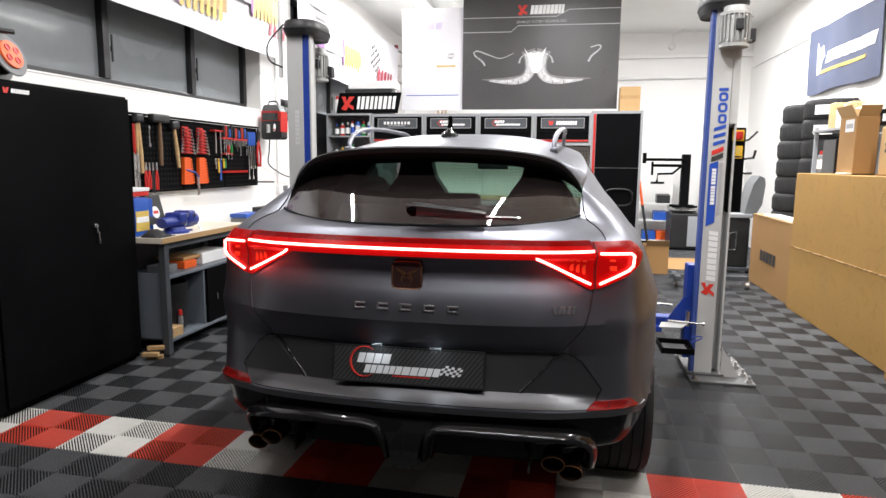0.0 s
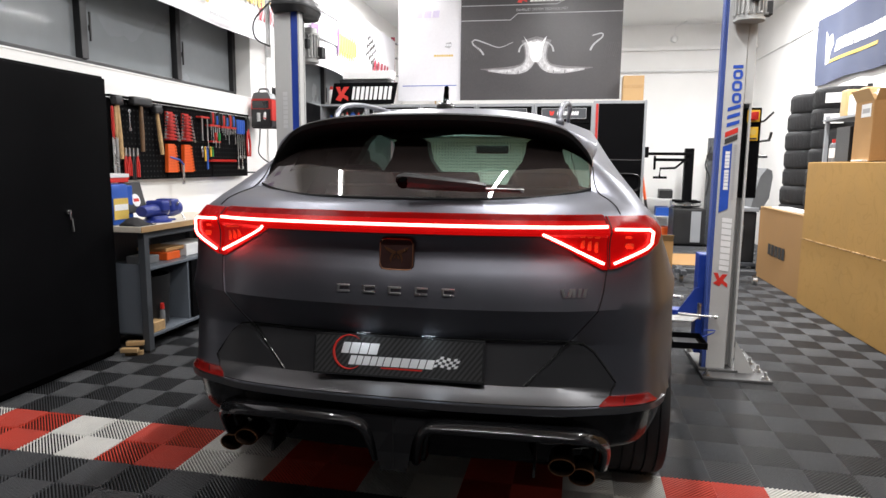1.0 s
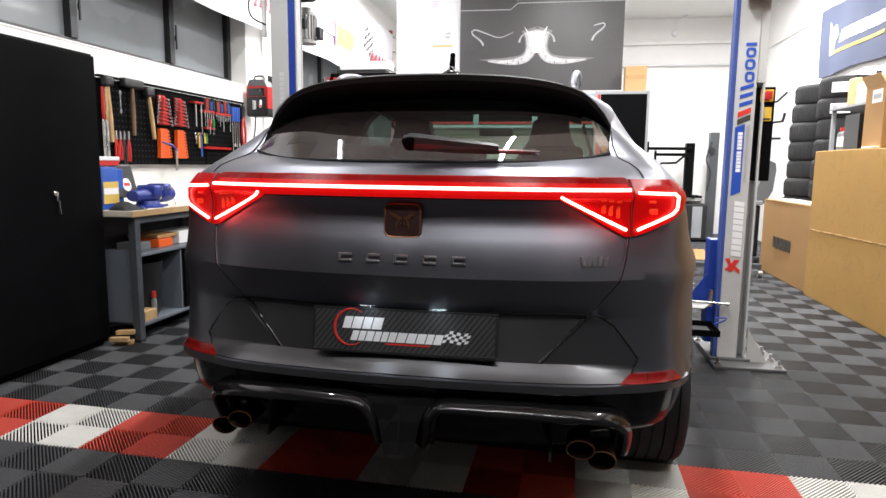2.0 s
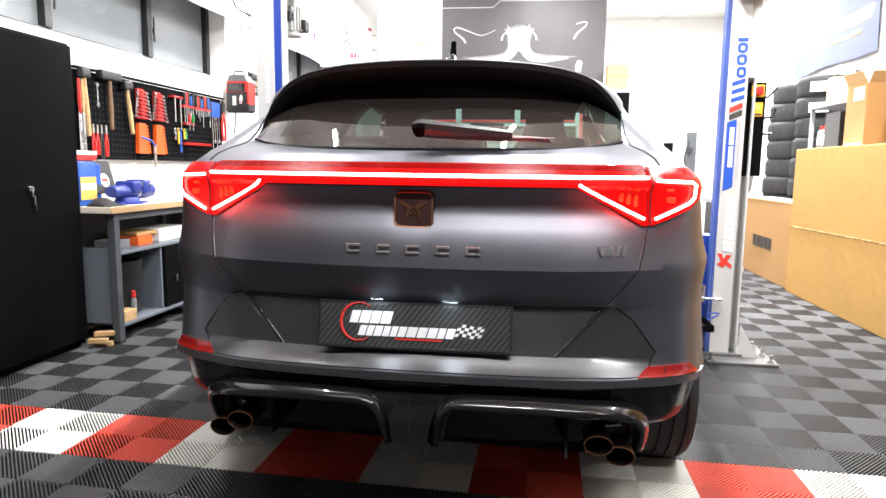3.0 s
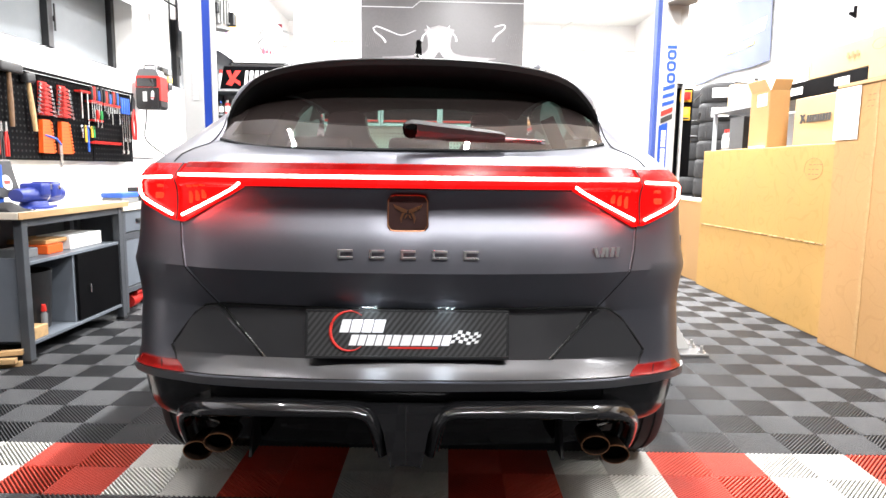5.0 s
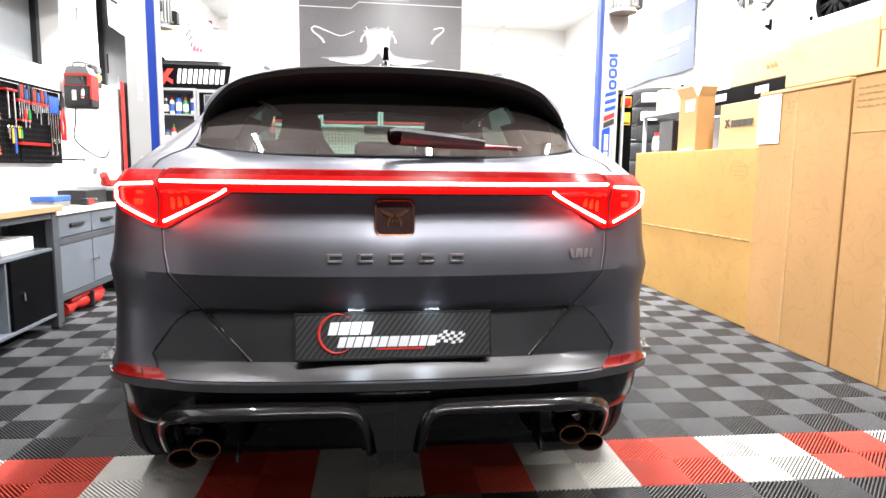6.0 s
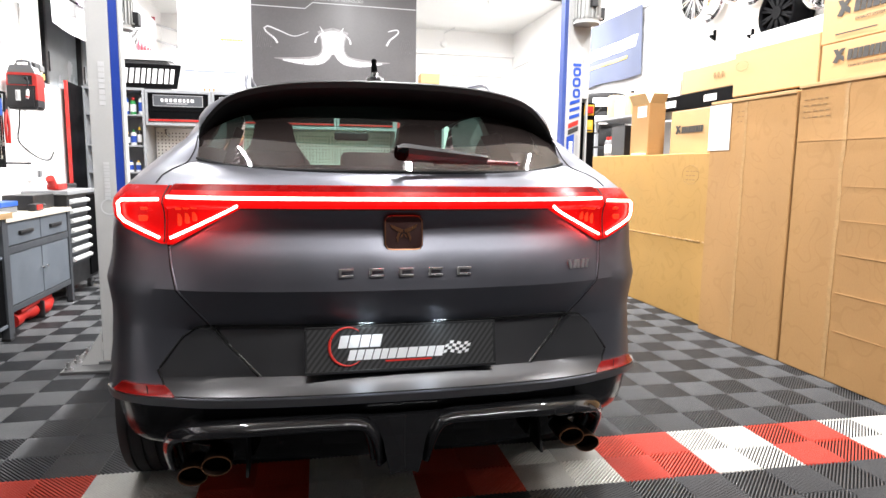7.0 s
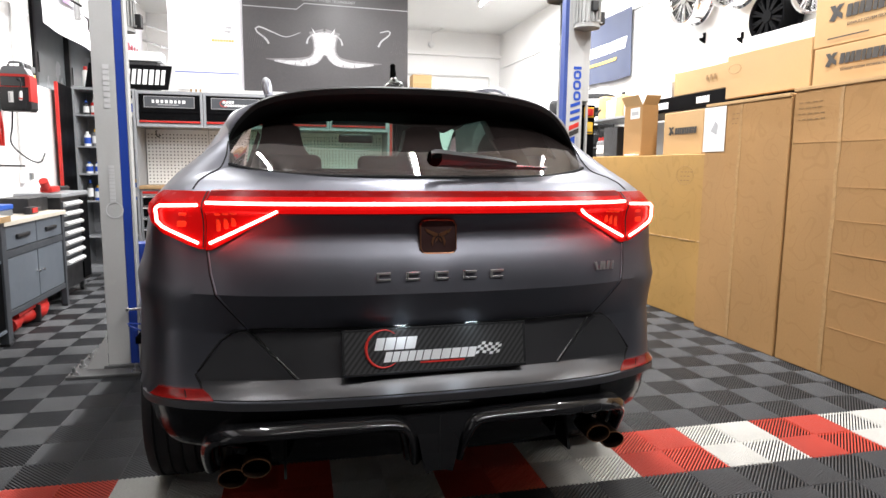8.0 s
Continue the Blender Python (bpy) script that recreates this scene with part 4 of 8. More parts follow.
# exhaust tips
for u, y, z in ((-.580, 2.090, .347), (-.515, 2.072, .379), (.522, 2.072, .381), (.583, 2.090, .347)):
    m = pose(CX + u, y, z, 90, 0, 0) @ Matrix.Diagonal((1.0, .69, 1, 1))
    tip = part("exhaust_tip", lathe([(.036, -.10), (.039, -.06), (.040, -.002), (.0385, .004), (.0360, .002), (.034, -.055), (.033, -.095)], m, 32), COPPER_PIPE, car, "oval copper exhaust tip", smooth=50)
    part("pipe_inside", lathe([(.0345, -.03), (.031, -.093), (.001, -.094)], m, 24), PIPE_DARK, tip)
    part("pipe_edge", lathe([(.0402, .0), (.0396, .0045), (.0376, .0045), (.037, .0)], m, 32, True), COPPER, tip, smooth=60)
# wheels
def wheel(u, y):
    m = pose(CX + u, y, .335, 0, 90 if u > 0 else -90, 0)
    w = part("wheel", lathe([(.19, -.10), (.24, -.10), (.24, .10), (.235, .115), (.22, .09), (.20, .07)], m, 40), STEEL, car, "alloy wheel with a wide tyre", smooth=40)
    prof = [(.245, -.118), (.29, -.124), (.320, -.118), (.333, -.100)]
    for a in (-.088, -.045, -.002, .041, .084):
        prof += [(.335, a), (.335, a + .034), (.328, a + .036), (.328, a + .041)] if a < .08 else [(.335, a)]
    prof += [(.333, .100), (.320, .118), (.29, .124), (.245, .118)]
    part("tyre", lathe(prof, m, 72), RUBBER, w, smooth=30)
    bm = bmnew()
    for k in range(10):
        add_box(bm, (.04, -.016, .07), (.23, .016, .10), .005, m @ Matrix.Rotation(k * math.tau / 10, 4, "Z"), 1)
    part("spokes", add_lathe(bm, [(.001, .06), (.07, .06), (.06, .11), (.001, .11)], m, 20), CAST_ALU, w, smooth=30)
    return w


for u in (.805, -.805):
    for y in (2.95, 5.63):
        wheel(u, y)
# wiper
wp = part("wiper", lathe([(.001, -.01), (.022, -.01), (.023, .012), (.016, .024), (.001, .026)], frame_m((CX + .004, 2.158, 1.236), (1, 0, 0), (0, .5, .85)), 24), WIPER_BLACK, car, "black rear wiper", smooth=40)
rows = []
for f in np.linspace(0, 1, 16):
    c = Vector((CX - .012, 2.146, 1.243)).lerp(Vector((CX + .262, 2.178, 1.221)), f)
    h = (.0235 - .010 * f) * min(1, .55 + 6 * f) * (1 if f < .94 else .75)
    rows.append([c + Vector((0, .022, -h * 1.3)), c + Vector((0, .0, -h)), c + Vector((0, -.012, -h * .35)), c + Vector((0, -.012, h * .45)), c + Vector((0, -.004, h * .95)), c + Vector((0, .018, h))])
part("wiper_arm", grid(rows), WIPER_SATIN, wp, smooth=32)
part("wiper_blade", tube([(CX + .10, 2.186, 1.212), (CX + .20, 2.182, 1.211), (CX + .30, 2.194, 1.211), (CX + .37, 2.214, 1.208)], .0055, 8), WIPER_SATIN, wp)
part("wiper_strip", tube([(CX + .262, 2.176, 1.217), (CX + .31, 2.188, 1.2155), (CX + .368, 2.206, 1.2135)], .0025, 6), DARK_CHROME, wp)
part("wiper_clip", rod((CX + .365, 2.207, 1.2115), (CX + .376, 2.211, 1.2105), .006), CHROME, wp)
# aerial and roof rails
an = part("aerial", lathe([(.052, -.010), (.051, .004), (.046, .014), (.036, .021), (.024, .026), (.015, .036), (.013, .040)], pose(CX, 2.87, 1.518) @ Matrix.Diagonal((.76, 1.6, 1, 1)), 28), GLOSS_BLACK, car, "black roof aerial with a stub mast", smooth=50)
part("mast", lathe([(.0125, 0), (.0115, .03), (.0095, .048), (.0105, .052), (.0105, .060), (.007, .065), (.001, .066)], pose(CX, 2.872, 1.548, -14, 0, 0), 16), WIPER_BLACK, an, smooth=50)
for g in (-1, 1):
    pts = curve_pts([(CX + g * .470, 2.835, 1.452), (CX + g * .473, 2.855, 1.492), (CX + g * .479, 2.92, 1.526), (CX + g * .492, 3.10, 1.558), (CX + g * .507, 3.4, 1.578), (CX + g * .512, 3.8, 1.582), (CX + g * .505, 4.1, 1.570), (CX + g * .50, 4.22, 1.49)], 40)
    bm = bmnew()
    add_tube(bm, pts, .0115, 10)
    part("roof_rail", bm, PAINT, car, "satin grey roof rail", smooth=60)
    part("rail_foot", box((-.017, -.03, -.02), (.017, .05, .014), .010, Matrix.Translation((CX + g * .472, 2.84, 1.458))), PAINT, car, smooth=60)
    # the roof's side channel down to the window line
    rows = []
    for y in np.linspace(2.80, 4.20, 30):
        e = [float(np.interp(y, EDGE[:, 1], EDGE[:, k])) for k in (0, 2)]
        u = [float(np.interp(y, UPPER[:18, 2], UPPER[:18, k])) for k in (1, 3)]
        rows.append([Vector((CX + g * (e[0] - .012), y, e[1] + .004)), Vector((CX + g * (max(e[0], u[0]) - .003), y, (e[1] + u[1]) / 2 + .001)), Vector((CX + g * (u[0] - .004), y, u[1] - .012))])
    part("roof_channel", grid(rows), PAINT, car, smooth=50)
# door mirrors
def squircle(c, a, b, y, n=32):
    return [Vector((c[0] + a * math.copysign(abs(math.cos(t)) ** .62, math.cos(t)), y, c[1] + b * math.copysign(abs(math.sin(t)) ** .62, math.sin(t)))) for t in np.linspace(0, math.tau, n + 1)]


for g in (-1, 1):
    c = (CX + g * .872, 1.183)
    rows = [squircle(c, .001, .001, 4.352), squircle(c, .080, .047, 4.350), squircle(c, .083, .050, 4.338), squircle(c, .089, .056, 4.334), squircle(c, .092, .059, 4.350), squircle(c, .091, .058, 4.40), squircle(c, .080, .050, 4.44), squircle(c, .05, .03, 4.465), squircle(c, .001, .001, 4.47)]
    mr = part("door_mirror", grid(rows), SPOILER_BLACK, car, "black door mirror", smooth=40)
    part("mirror_glass", grid([squircle((c[0], c[1]), r * .078, r * .045, 4.3485) for r in (.01, 1)]), GLOSS_BLACK, mr)
    part("mirror_foot", box((-.06, -.02, -.03), (.06, .03, .02), .01, Matrix.Translation((CX + g * .80, 4.42, 1.12))), SPOILER_BLACK, mr)
# cabin
part("headliner", grid([[Vector((CX + q * .54, y, float(np.interp(y, [a for a, _ in TOPZ], [b for _, b in TOPZ])) - .05 - .06 * q * q)) for q in np.linspace(-1, 1, 9)] for y in np.linspace(2.72, 4.2, 8)]), CABIN, car)
part("cabin_floor", box((CX - .7, 2.45, .5), (CX + .7, 5.2, .55)), CABIN, car)
for g in (-1, 1):
    part("cabin_side", grid([[Vector((CX + g * .70, y, z)) for y in np.linspace(2.5, 5.2, 6)] for z in (.5, 1.10)]), CABIN, car)
    part("pillar_trim", grid([[Vector((CX + g * (.60 - .08 * f), 2.64 + .25 * f + d, 1.06 + .28 * f)) for d in (0, .30)] for f in np.linspace(0, 1, 5)]), CABIN, car)
part("parcel_shelf", box((CX - .62, 2.42, 1.06), (CX + .62, 2.95, 1.09), .01), CABIN, car)
part("rear_seat", box((CX - .62, 2.95, .7), (CX + .62, 3.12, 1.20), .05), CABIN, car, "dark rear bench", smooth=50)
for u in (-.40, 0, .40):
    part("headrest", box((CX + u - .125, 2.99, 1.16), (CX + u + .125, 3.08, 1.255), .035, None, 3), CABIN, car, smooth=50)
for u in (-.44, .37):
    half = [(.25, .65), (.26, 1.00), (.24, 1.12), (.19, 1.22), (.125, 1.31), (.108, 1.37), (.102, 1.42), (.06, 1.445)]
    ring = half + [(-a, b) for a, b in half[::-1]]
    part("front_seat", prism(ring, .11, frame_m((CX + u, 4.15, 0), (1, 0, 0), (0, 0, 1))), CABIN, car, "dark bucket seat with an integrated headrest", smooth=50)
part("dashboard", box((CX - .68, 4.85, .75), (CX + .68, 5.25, 1.09), .06), CABIN, car, smooth=50)
part("inside_mirror", box((CX - .09, 4.42, 1.358), (CX + .125, 4.44, 1.412), .012), PLASTIC_BLACK, car)

# ---- along the west wall ----
def legs(parent, x0, x1, y0, y1, z, mat, w=.045):
    for x in (x0, x1 - w):
        for y in (y0, y1 - w):
            part("leg", box((x, y, 0), (x + w, y + w, z), .004), mat, parent)
            part("foot", box((x - .004, y - .004, 0), (x + w + .004, y + w + .004, .018), .003), PLASTIC_BLACK, parent)


def black_cabinet(y0, y1, label):
    c = thing("metal_cabinet", (-3.05, (y0 + y1) / 2, 0), label, "cabinet", group="black cabinets by the wall")
    part("body", box((-3.19, y0, .02), (-2.94, y1, 1.815), .004), BLACK_METAL, c)
    part("plinth", box((-3.17, y0 + .02, 0), (-2.96, y1 - .02, .02)), BLACK_METAL, c)
    d = part("door", box((-2.938, y0 + .006, .05), (-2.918, y1 - .006, 1.800), .004), BLACK_METAL, c)
    part("lock", add_box(lathe([(.001, 0), (.017, 0), (.017, .014), (.012, .020), (.001, .020)], pose(-2.917, y1 - .385, .985, 0, 90, 0), 16), (-2.90, y1 - .392, .94), (-2.894, y1 - .378, .99), .002), CHROME, d, "small chrome lock", smooth=40)
    part("key", add_rod(box((-2.905, y1 - .372, .90), (-2.899, y1 - .362, .945), .001), (-2.903, y1 - .368, .90), (-2.903, y1 - .366, .868), .009, seg=10), CHROME, d)
    return c, d


cab_a, door_a = black_cabinet(2.735, 3.835, "tall black metal cabinet with a closed door and key")
cab_b, door_b = black_cabinet(1.60, 2.730, "tall black metal cabinet with a closed plain door")
lm = frame_m((-2.9165, 2.865, 1.742), (0, 1, 0), (0, 0, 1))
part("logo", prism([(0, 0), (.022, 0), (.034, .03), (.020, .03), (.014, .018), (.006, .03), (-.004, .03)], .0015, lm), PRINT_RED, door_a)
bars("logo_mark", lm @ Matrix.Translation((.045, .004, 0)), .115, .022, 9, PRINT_WHITE, door_a, 2, .15)

# cable reel on the cabinet
rm = pose(-2.985, 2.945, 1.934, 0, 72, 8) @ Matrix.Diagonal((.72, .72, .72, 1))
reel = thing("cable_reel", (-3.0, 2.87, 1.82), "black cable reel with an orange socket disc on the cabinet", "cable reel")
part("flange", lathe([(.001, -.07), (.155, -.07), (.162, -.062), (.155, -.055), (.001, -.055)], rm, 40), PLASTIC_GREY, reel, smooth=40)
part("drum", lathe([(.11, -.055), (.118, -.04), (.112, -.02), (.120, 0), (.112, .02), (.118, .04), (.11, .05)], rm, 40), RUBBER, reel, "wound black cable", smooth=60)
part("flange", lathe([(.001, .05), (.155, .05), (.162, .057), (.155, .065), (.10, .066), (.001, .066)], rm, 40), PLASTIC_GREY, reel, smooth=40)
disc = part("socket_disc", lathe([(.001, .066), (.108, .066), (.104, .082), (.001, .086)], rm, 40), PLASTIC_ORANGE, reel, "orange disc with four sockets", smooth=40)
for k in range(4):
    a = k * math.tau / 4 + .6
    part("socket", lathe([(.001, .083), (.026, .083), (.026, .089), (.020, .089), (.019, .085), (.001, .085)], rm @ Matrix.Translation((.056 * math.cos(a), .056 * math.sin(a), 0)), 20), PLASTIC_RED, disc, smooth=40)
part("stand", tube([(-3.08, 2.83, 1.825), (-2.95, 2.83, 1.825), (-2.95, 2.85, 2.05), (-2.94, 2.94, 2.062)], .010), PLASTIC_BLACK, reel)
part("handle", rod((-2.95, 2.80, 2.062), (-2.93, 2.97, 2.068), .013), PLASTIC_BLACK, reel)

# workbench with an open shelf and a locked compartment
wb = thing("workbench", (-2.95, 4.45, 0), "dark grey steel workbench with a wooden top beside the cabinet", "workbench", group="workbenches along the wall")
part("worktop", box((-3.19, 3.85, .822), (-2.735, 5.075, .862), .005), [WOOD_PALE], wb, "pale wooden worktop")
part("edge_band", box((-2.7345, 3.85, .8225), (-2.7300, 5.075, .8610), .001), WOOD_TOP, wb)
legs(wb, -3.16, -2.755, 3.905, 5.02, .821, DARK_METAL, .05)
part("rail", box((-2.80, 3.955, .775), (-2.76, 4.97, .820), .003), DARK_METAL, wb)
part("shelf", box((-3.15, 3.957, .555), (-2.765, 4.968, .575), .003), MID_METAL, wb)
part("bottom_shelf", box((-3.15, 3.957, .095), (-2.76, 4.968, .115), .003), MID_METAL, wb)
part("end_panel", box((-3.14, 3.925, .12), (-2.80, 3.932, .60), .002), MID_METAL, wb)
part("back_panel", box((-3.16, 3.957, .116), (-3.152, 4.968, .820)), DARK_METAL, wb)
part("divider", box((-3.14, 4.415, .116), (-2.785, 4.435, .554), .002), MID_METAL, wb)
dr = part("door", box((-2.785, 4.44, .120), (-2.765, 4.962, .550), .004), BLACK_METAL, wb, "black locked door")
part("lock", lathe([(.001, 0), (.012, 0), (.012, .010), (.001, .012)], pose(-2.765, 4.56, .33, 0, 90, 0), 14), CHROME, dr)
part("key", box((-2.756, 4.556, .285), (-2.753, 4.572, .325), .001), CHROME, dr)


def crate(name, lo, hi, mat, label, category, group="", bevel=.006, lid=None, m=None):
    t = thing(name, ((lo[0] + hi[0]) / 2, (lo[1] + hi[1]) / 2, lo[2]), label, category, group)
    part("box", box(lo, hi, bevel, m), mat, t)
    if lid:
        part("lid", box((lo[0] - .004, lo[1] - .004, hi[2] - .02), (hi[0] + .004, hi[1] + .004, hi[2] + .006), .004, m), lid, t)
    return t


crate("white_carton", (-3.06, 4.50, .576), (-2.84, 4.88, .665), PAPER, "flat white carton lying on the bench shelf", "box")
crate("orange_carton", (-3.0, 4.26, .576), (-2.84, 4.42, .632), PLASTIC_ORANGE, "small orange and black parts carton", "box")
crate("brown_carton", (-3.10, 4.28, .634), (-2.86, 4.55, .66), CARD, "thin brown carton on the bench shelf", "box")
crate("grey_carton", (-3.02, 4.06, .576), (-2.86, 4.20, .63), PLASTIC_GREY, "grey parts box on the bench shelf", "box")
bn = thing("waste_bin", (-2.96, 4.20, .116), "black plastic waste bin standing on the lower shelf", "bin")
part("bin_body", lathe([(.10, 0), (.125, .02), (.145, .36), (.15, .37), (.14, .37), (.12, .04), (.001, .03)], pose(-2.95, 4.19, .117), 32), PLASTIC_BLACK, bn, smooth=40)
gl = thing("glue_bottle", (-2.80, 4.12, .116), "grey bottle with a red cap on the lower shelf", "bottle")
part("bottle", lathe([(.001, 0), (.018, 0), (.018, .12), (.008, .14), (.001, .14)], pose(-2.80, 4.12, .116), 16), PLASTIC_GREY, gl, smooth=40)
part("cap", lathe([(.001, .14), (.016, .14), (.012, .18), (.001, .18)], pose(-2.80, 4.12, .116), 16), PLASTIC_RED, gl, smooth=40)
solo("wood_block", box((-2.86, 3.985, .116), (-2.775, 4.11, .185), .004), WOOD_BLOCK, "raw wood block on the lower shelf", "wood block")
for k, (y, z, a) in enumerate(((3.845, 0, 4), (3.80, .05, -5), (3.86, .10, 2))):
    solo("wood_offcut", box((-.055, -.018, 0), (.055, .022, .028), .003, pose(-2.83, y, z * .62, 0, 0, 20 + a)), WOOD_BLOCK, "raw wood offcut in a small pile on the floor", "wood offcut", group="wood offcuts on the floor")

# vice
vc = thing("bench_vice", (-2.86, 4.20, .862), "blue cast iron bench vice bolted to the worktop", "vice")
VICE = material("blue_cast_iron", (.018, .035, .22), .42, vary=.15, scale=15, fine=90, bump=.1)
part("base", lathe([(.001, 0), (.10, 0), (.10, .014), (.078, .022), (.070, .045), (.001, .045)], pose(-2.865, 4.20, .862), 32), VICE, vc, smooth=40)
part("base_lug", box((-2.90, 4.07, .862), (-2.82, 4.36, .876), .006), VICE, vc, smooth=40)
body = [(.042, 0), (.048, .02), (.050, .10), (.056, .15), (.060, .20), (.060, .235)]
part("fixed_jaw", add_box(lathe(body, pose(-2.865, 4.04, .945, -90, 0, 0) @ Matrix.Diagonal((1, .82, 1, 1)), 28), (-2.935, 4.175, .935), (-2.795, 4.265, 1.012), .018, None, 3), VICE, vc, smooth=50)
part("sliding_jaw", add_box(lathe([(.058, 0), (.064, .02), (.066, .10), (.058, .15), (.03, .165)], pose(-2.865, 4.28, .948, -90, 0, 0) @ Matrix.Diagonal((1, .9, 1, 1)), 28), (-2.938, 4.282, .925), (-2.792, 4.372, 1.020), .022, None, 3), VICE, vc, smooth=50)
part("jaw_plate", box((-2.93, 4.266, .975), (-2.80, 4.280, 1.008), .002), STEEL, vc)
part("collar", lathe([(.0615, 0), (.0635, .006), (.0615, .012)], pose(-2.865, 4.255, .946, -90, 0, 0) @ Matrix.Diagonal((1, .86, 1, 1)), 28, True), STEEL, vc, smooth=50)
part("spindle", rod((-2.865, 4.43, .935), (-2.865, 4.475, .935), .015), STEEL, vc, smooth=40)
part("nose", lathe([(.001, 0), (.014, 0), (.013, .006), (.001, .007)], pose(-2.792, 4.335, .985, 0, 90, 0), 18), CHROME, vc, smooth=40)
part("handle", add_rod(add_rod(rod((-2.79, 4.462, .80), (-2.865, 4.462, .955), .0065), (-2.787, 4.462, .794), (-2.793, 4.462, .808), .011), (-2.862, 4.462, .950), (-2.868, 4.462, .962), .011), STEEL, vc, smooth=40)
# things on the bench
can = thing("fluid_canister", (-3.02, 3.93, .862), "blue plastic canister with yellow label on the bench", "canister")
part("canister", box((-3.08, 3.86, .862), (-2.94, 4.02, 1.135), .02), PLASTIC_BLUE, can, smooth=40)
part("label", box((-2.9405, 3.87, .90), (-2.9375, 4.01, 1.04), .001), PRINT_YELLOW, can)
part("label", box((-2.9395, 3.875, .96), (-2.9365, 4.005, 1.00), .001), PRINT_WHITE, can)
nb = thing("spiral_calendar", (-2.98, 4.12, .95), "black spiral calendar with a round white sticker", "calendar")
cm = pose(-2.965, 4.03, .93, 0, 0, 0) @ pose(0, 0, 0, 0, -14, 3)
part("cover", box((-.012, 0, 0), (.012, .215, .215), .003, cm), PLASTIC_BLACK, nb)
part("sticker", lathe([(.001, .0), (.045, .0), (.045, .002), (.001, .002)], cm @ pose(.012, .115, .085, 0, 90, 0), 28), PRINT_WHITE, nb)
part("sticker_mark", box((.0142, .085, .075), (.0150, .145, .097), .0003, cm), PRINT_RED, nb)
for k in range(14):
    part("ring", lathe([(.010, -.001), (.012, 0), (.010, .001)], cm @ pose(0, .012 + k * .0145, .215, 90, 0, 0), 12, True), STEEL, nb)
crate("blue_case", (-3.05, 4.025, .862), (-2.97, 4.10, 1.12), PLASTIC_BLUE, "blue plastic case standing behind the vice", "case")
crate("red_carton", (-3.12, 3.90, 1.142), (-2.98, 4.08, 1.195), PRINT_RED, "small red and white carton on the canister", "box", lid=PAPER)
rag = thing("work_rag", (-2.83, 3.93, .862), "crumpled dark rag on the worktop", "rag")
rows = [[Vector((-2.90 + .15 * a / 9, 3.86 + .17 * b / 9, .866 + .05 * math.sin(a * .35 + .5) * math.sin(b * .33 + .2) + .014 * noise.noise((a * .9, b * .8, 3)))) for a in range(10)] for b in range(10)]
part("cloth", slab(rows, [[Vector((p.x, p.y, .863)) for p in r] for r in rows]), CABIN, rag, smooth=60)

# second bench: two drawers over two doors
b2 = thing("drawer_bench", (-2.98, 5.70, 0), "grey steel bench with two drawers and two doors", "workbench", group="workbenches along the wall")
part("worktop", box((-3.19, 5.08, .785), (-2.775, 6.30, .818), .004), WOOD_PALE, b2, "pale worktop")
legs(b2, -3.17, -2.79, 5.09, 6.29, .784, DARK_METAL, .045)
part("carcass", box((-3.15, 5.14, .20), (-2.825, 6.24, .780), .003), DARK_METAL, b2)
part("rail", box((-2.83, 5.136, .565), (-2.795, 6.244, .615), .003), DARK_METAL, b2)
part("rail", box((-2.83, 5.136, .16), (-2.795, 6.244, .20), .003), DARK_METAL, b2)
for y0, y1 in ((5.15, 5.685), (5.70, 6.235)):
    d = part("drawer", box((-2.826, y0, .622), (-2.798, y1, .778), .005), MID_METAL, b2)
    part("handle", box((-2.800, (y0 + y1) / 2 - .11, .685), (-2.778, (y0 + y1) / 2 + .11, .715), .009), PLASTIC_BLACK, d, "black cup handle", smooth=40)
    d = part("door", box((-2.826, y0, .206), (-2.799, y1, .560), .005), MID_METAL, b2)
    yk = y1 - .035 if y0 < 5.5 else y0 + .035
    part("knob", lathe([(.001, 0), (.007, 0), (.006, .012), (.012, .018), (.010, .026), (.001, .028)], pose(-2.799, yk, .40, 0, 90, 0), 14), CHROME, d, smooth=50)
case = thing("red_tool_case", (-2.92, 5.65, 0), "red tool roll lying under the bench", "tool case")
part("roll", add_tube(tube(curve_pts([(-2.88, 5.30, .06), (-2.90, 5.55, .065), (-2.86, 5.80, .06), (-2.90, 6.05, .07)], 16), [.05, .055, .06, .05, .045, .05, .06, .055, .05, .05, .06, .055, .05, .045, .04, .03], 10), [(-2.84, 5.34, .12), (-2.84, 5.60, .13), (-2.86, 5.95, .12)], .018), PLASTIC_RED, case, smooth=60)
part("strap", box((-2.96, 5.66, .002), (-2.80, 5.69, .135), .01), PLASTIC_BLACK, case)
bc = thing("blue_organiser", (-3.02, 5.55, .818), "blue and grey plastic organiser case on the bench", "case")
part("tray", box((-3.10, 5.40, .819), (-2.94, 5.68, .865), .008), PLASTIC_GREY, bc)
part("lid", box((-3.105, 5.395, .866), (-2.935, 5.685, .905), .010), PLASTIC_BLUE, bc)
crate("black_drawer_insert", (-3.12, 5.86, .819), (-2.90, 6.28, .935), PLASTIC_BLACK, "long black tool tray on the bench", "tray")
pt = thing("power_tool", (-2.86, 5.82, .819), "black and red cordless tool lying on the bench", "tool")
part("tool_body", add_rod(box((-2.90, 5.74, .819), (-2.84, 5.90, .875), .015), (-2.87, 5.90, .85), (-2.87, 5.98, .85), .018), PLASTIC_BLACK, pt, smooth=40)
part("trim", box((-2.842, 5.76, .83), (-2.834, 5.86, .868), .004), PLASTIC_RED, pt)
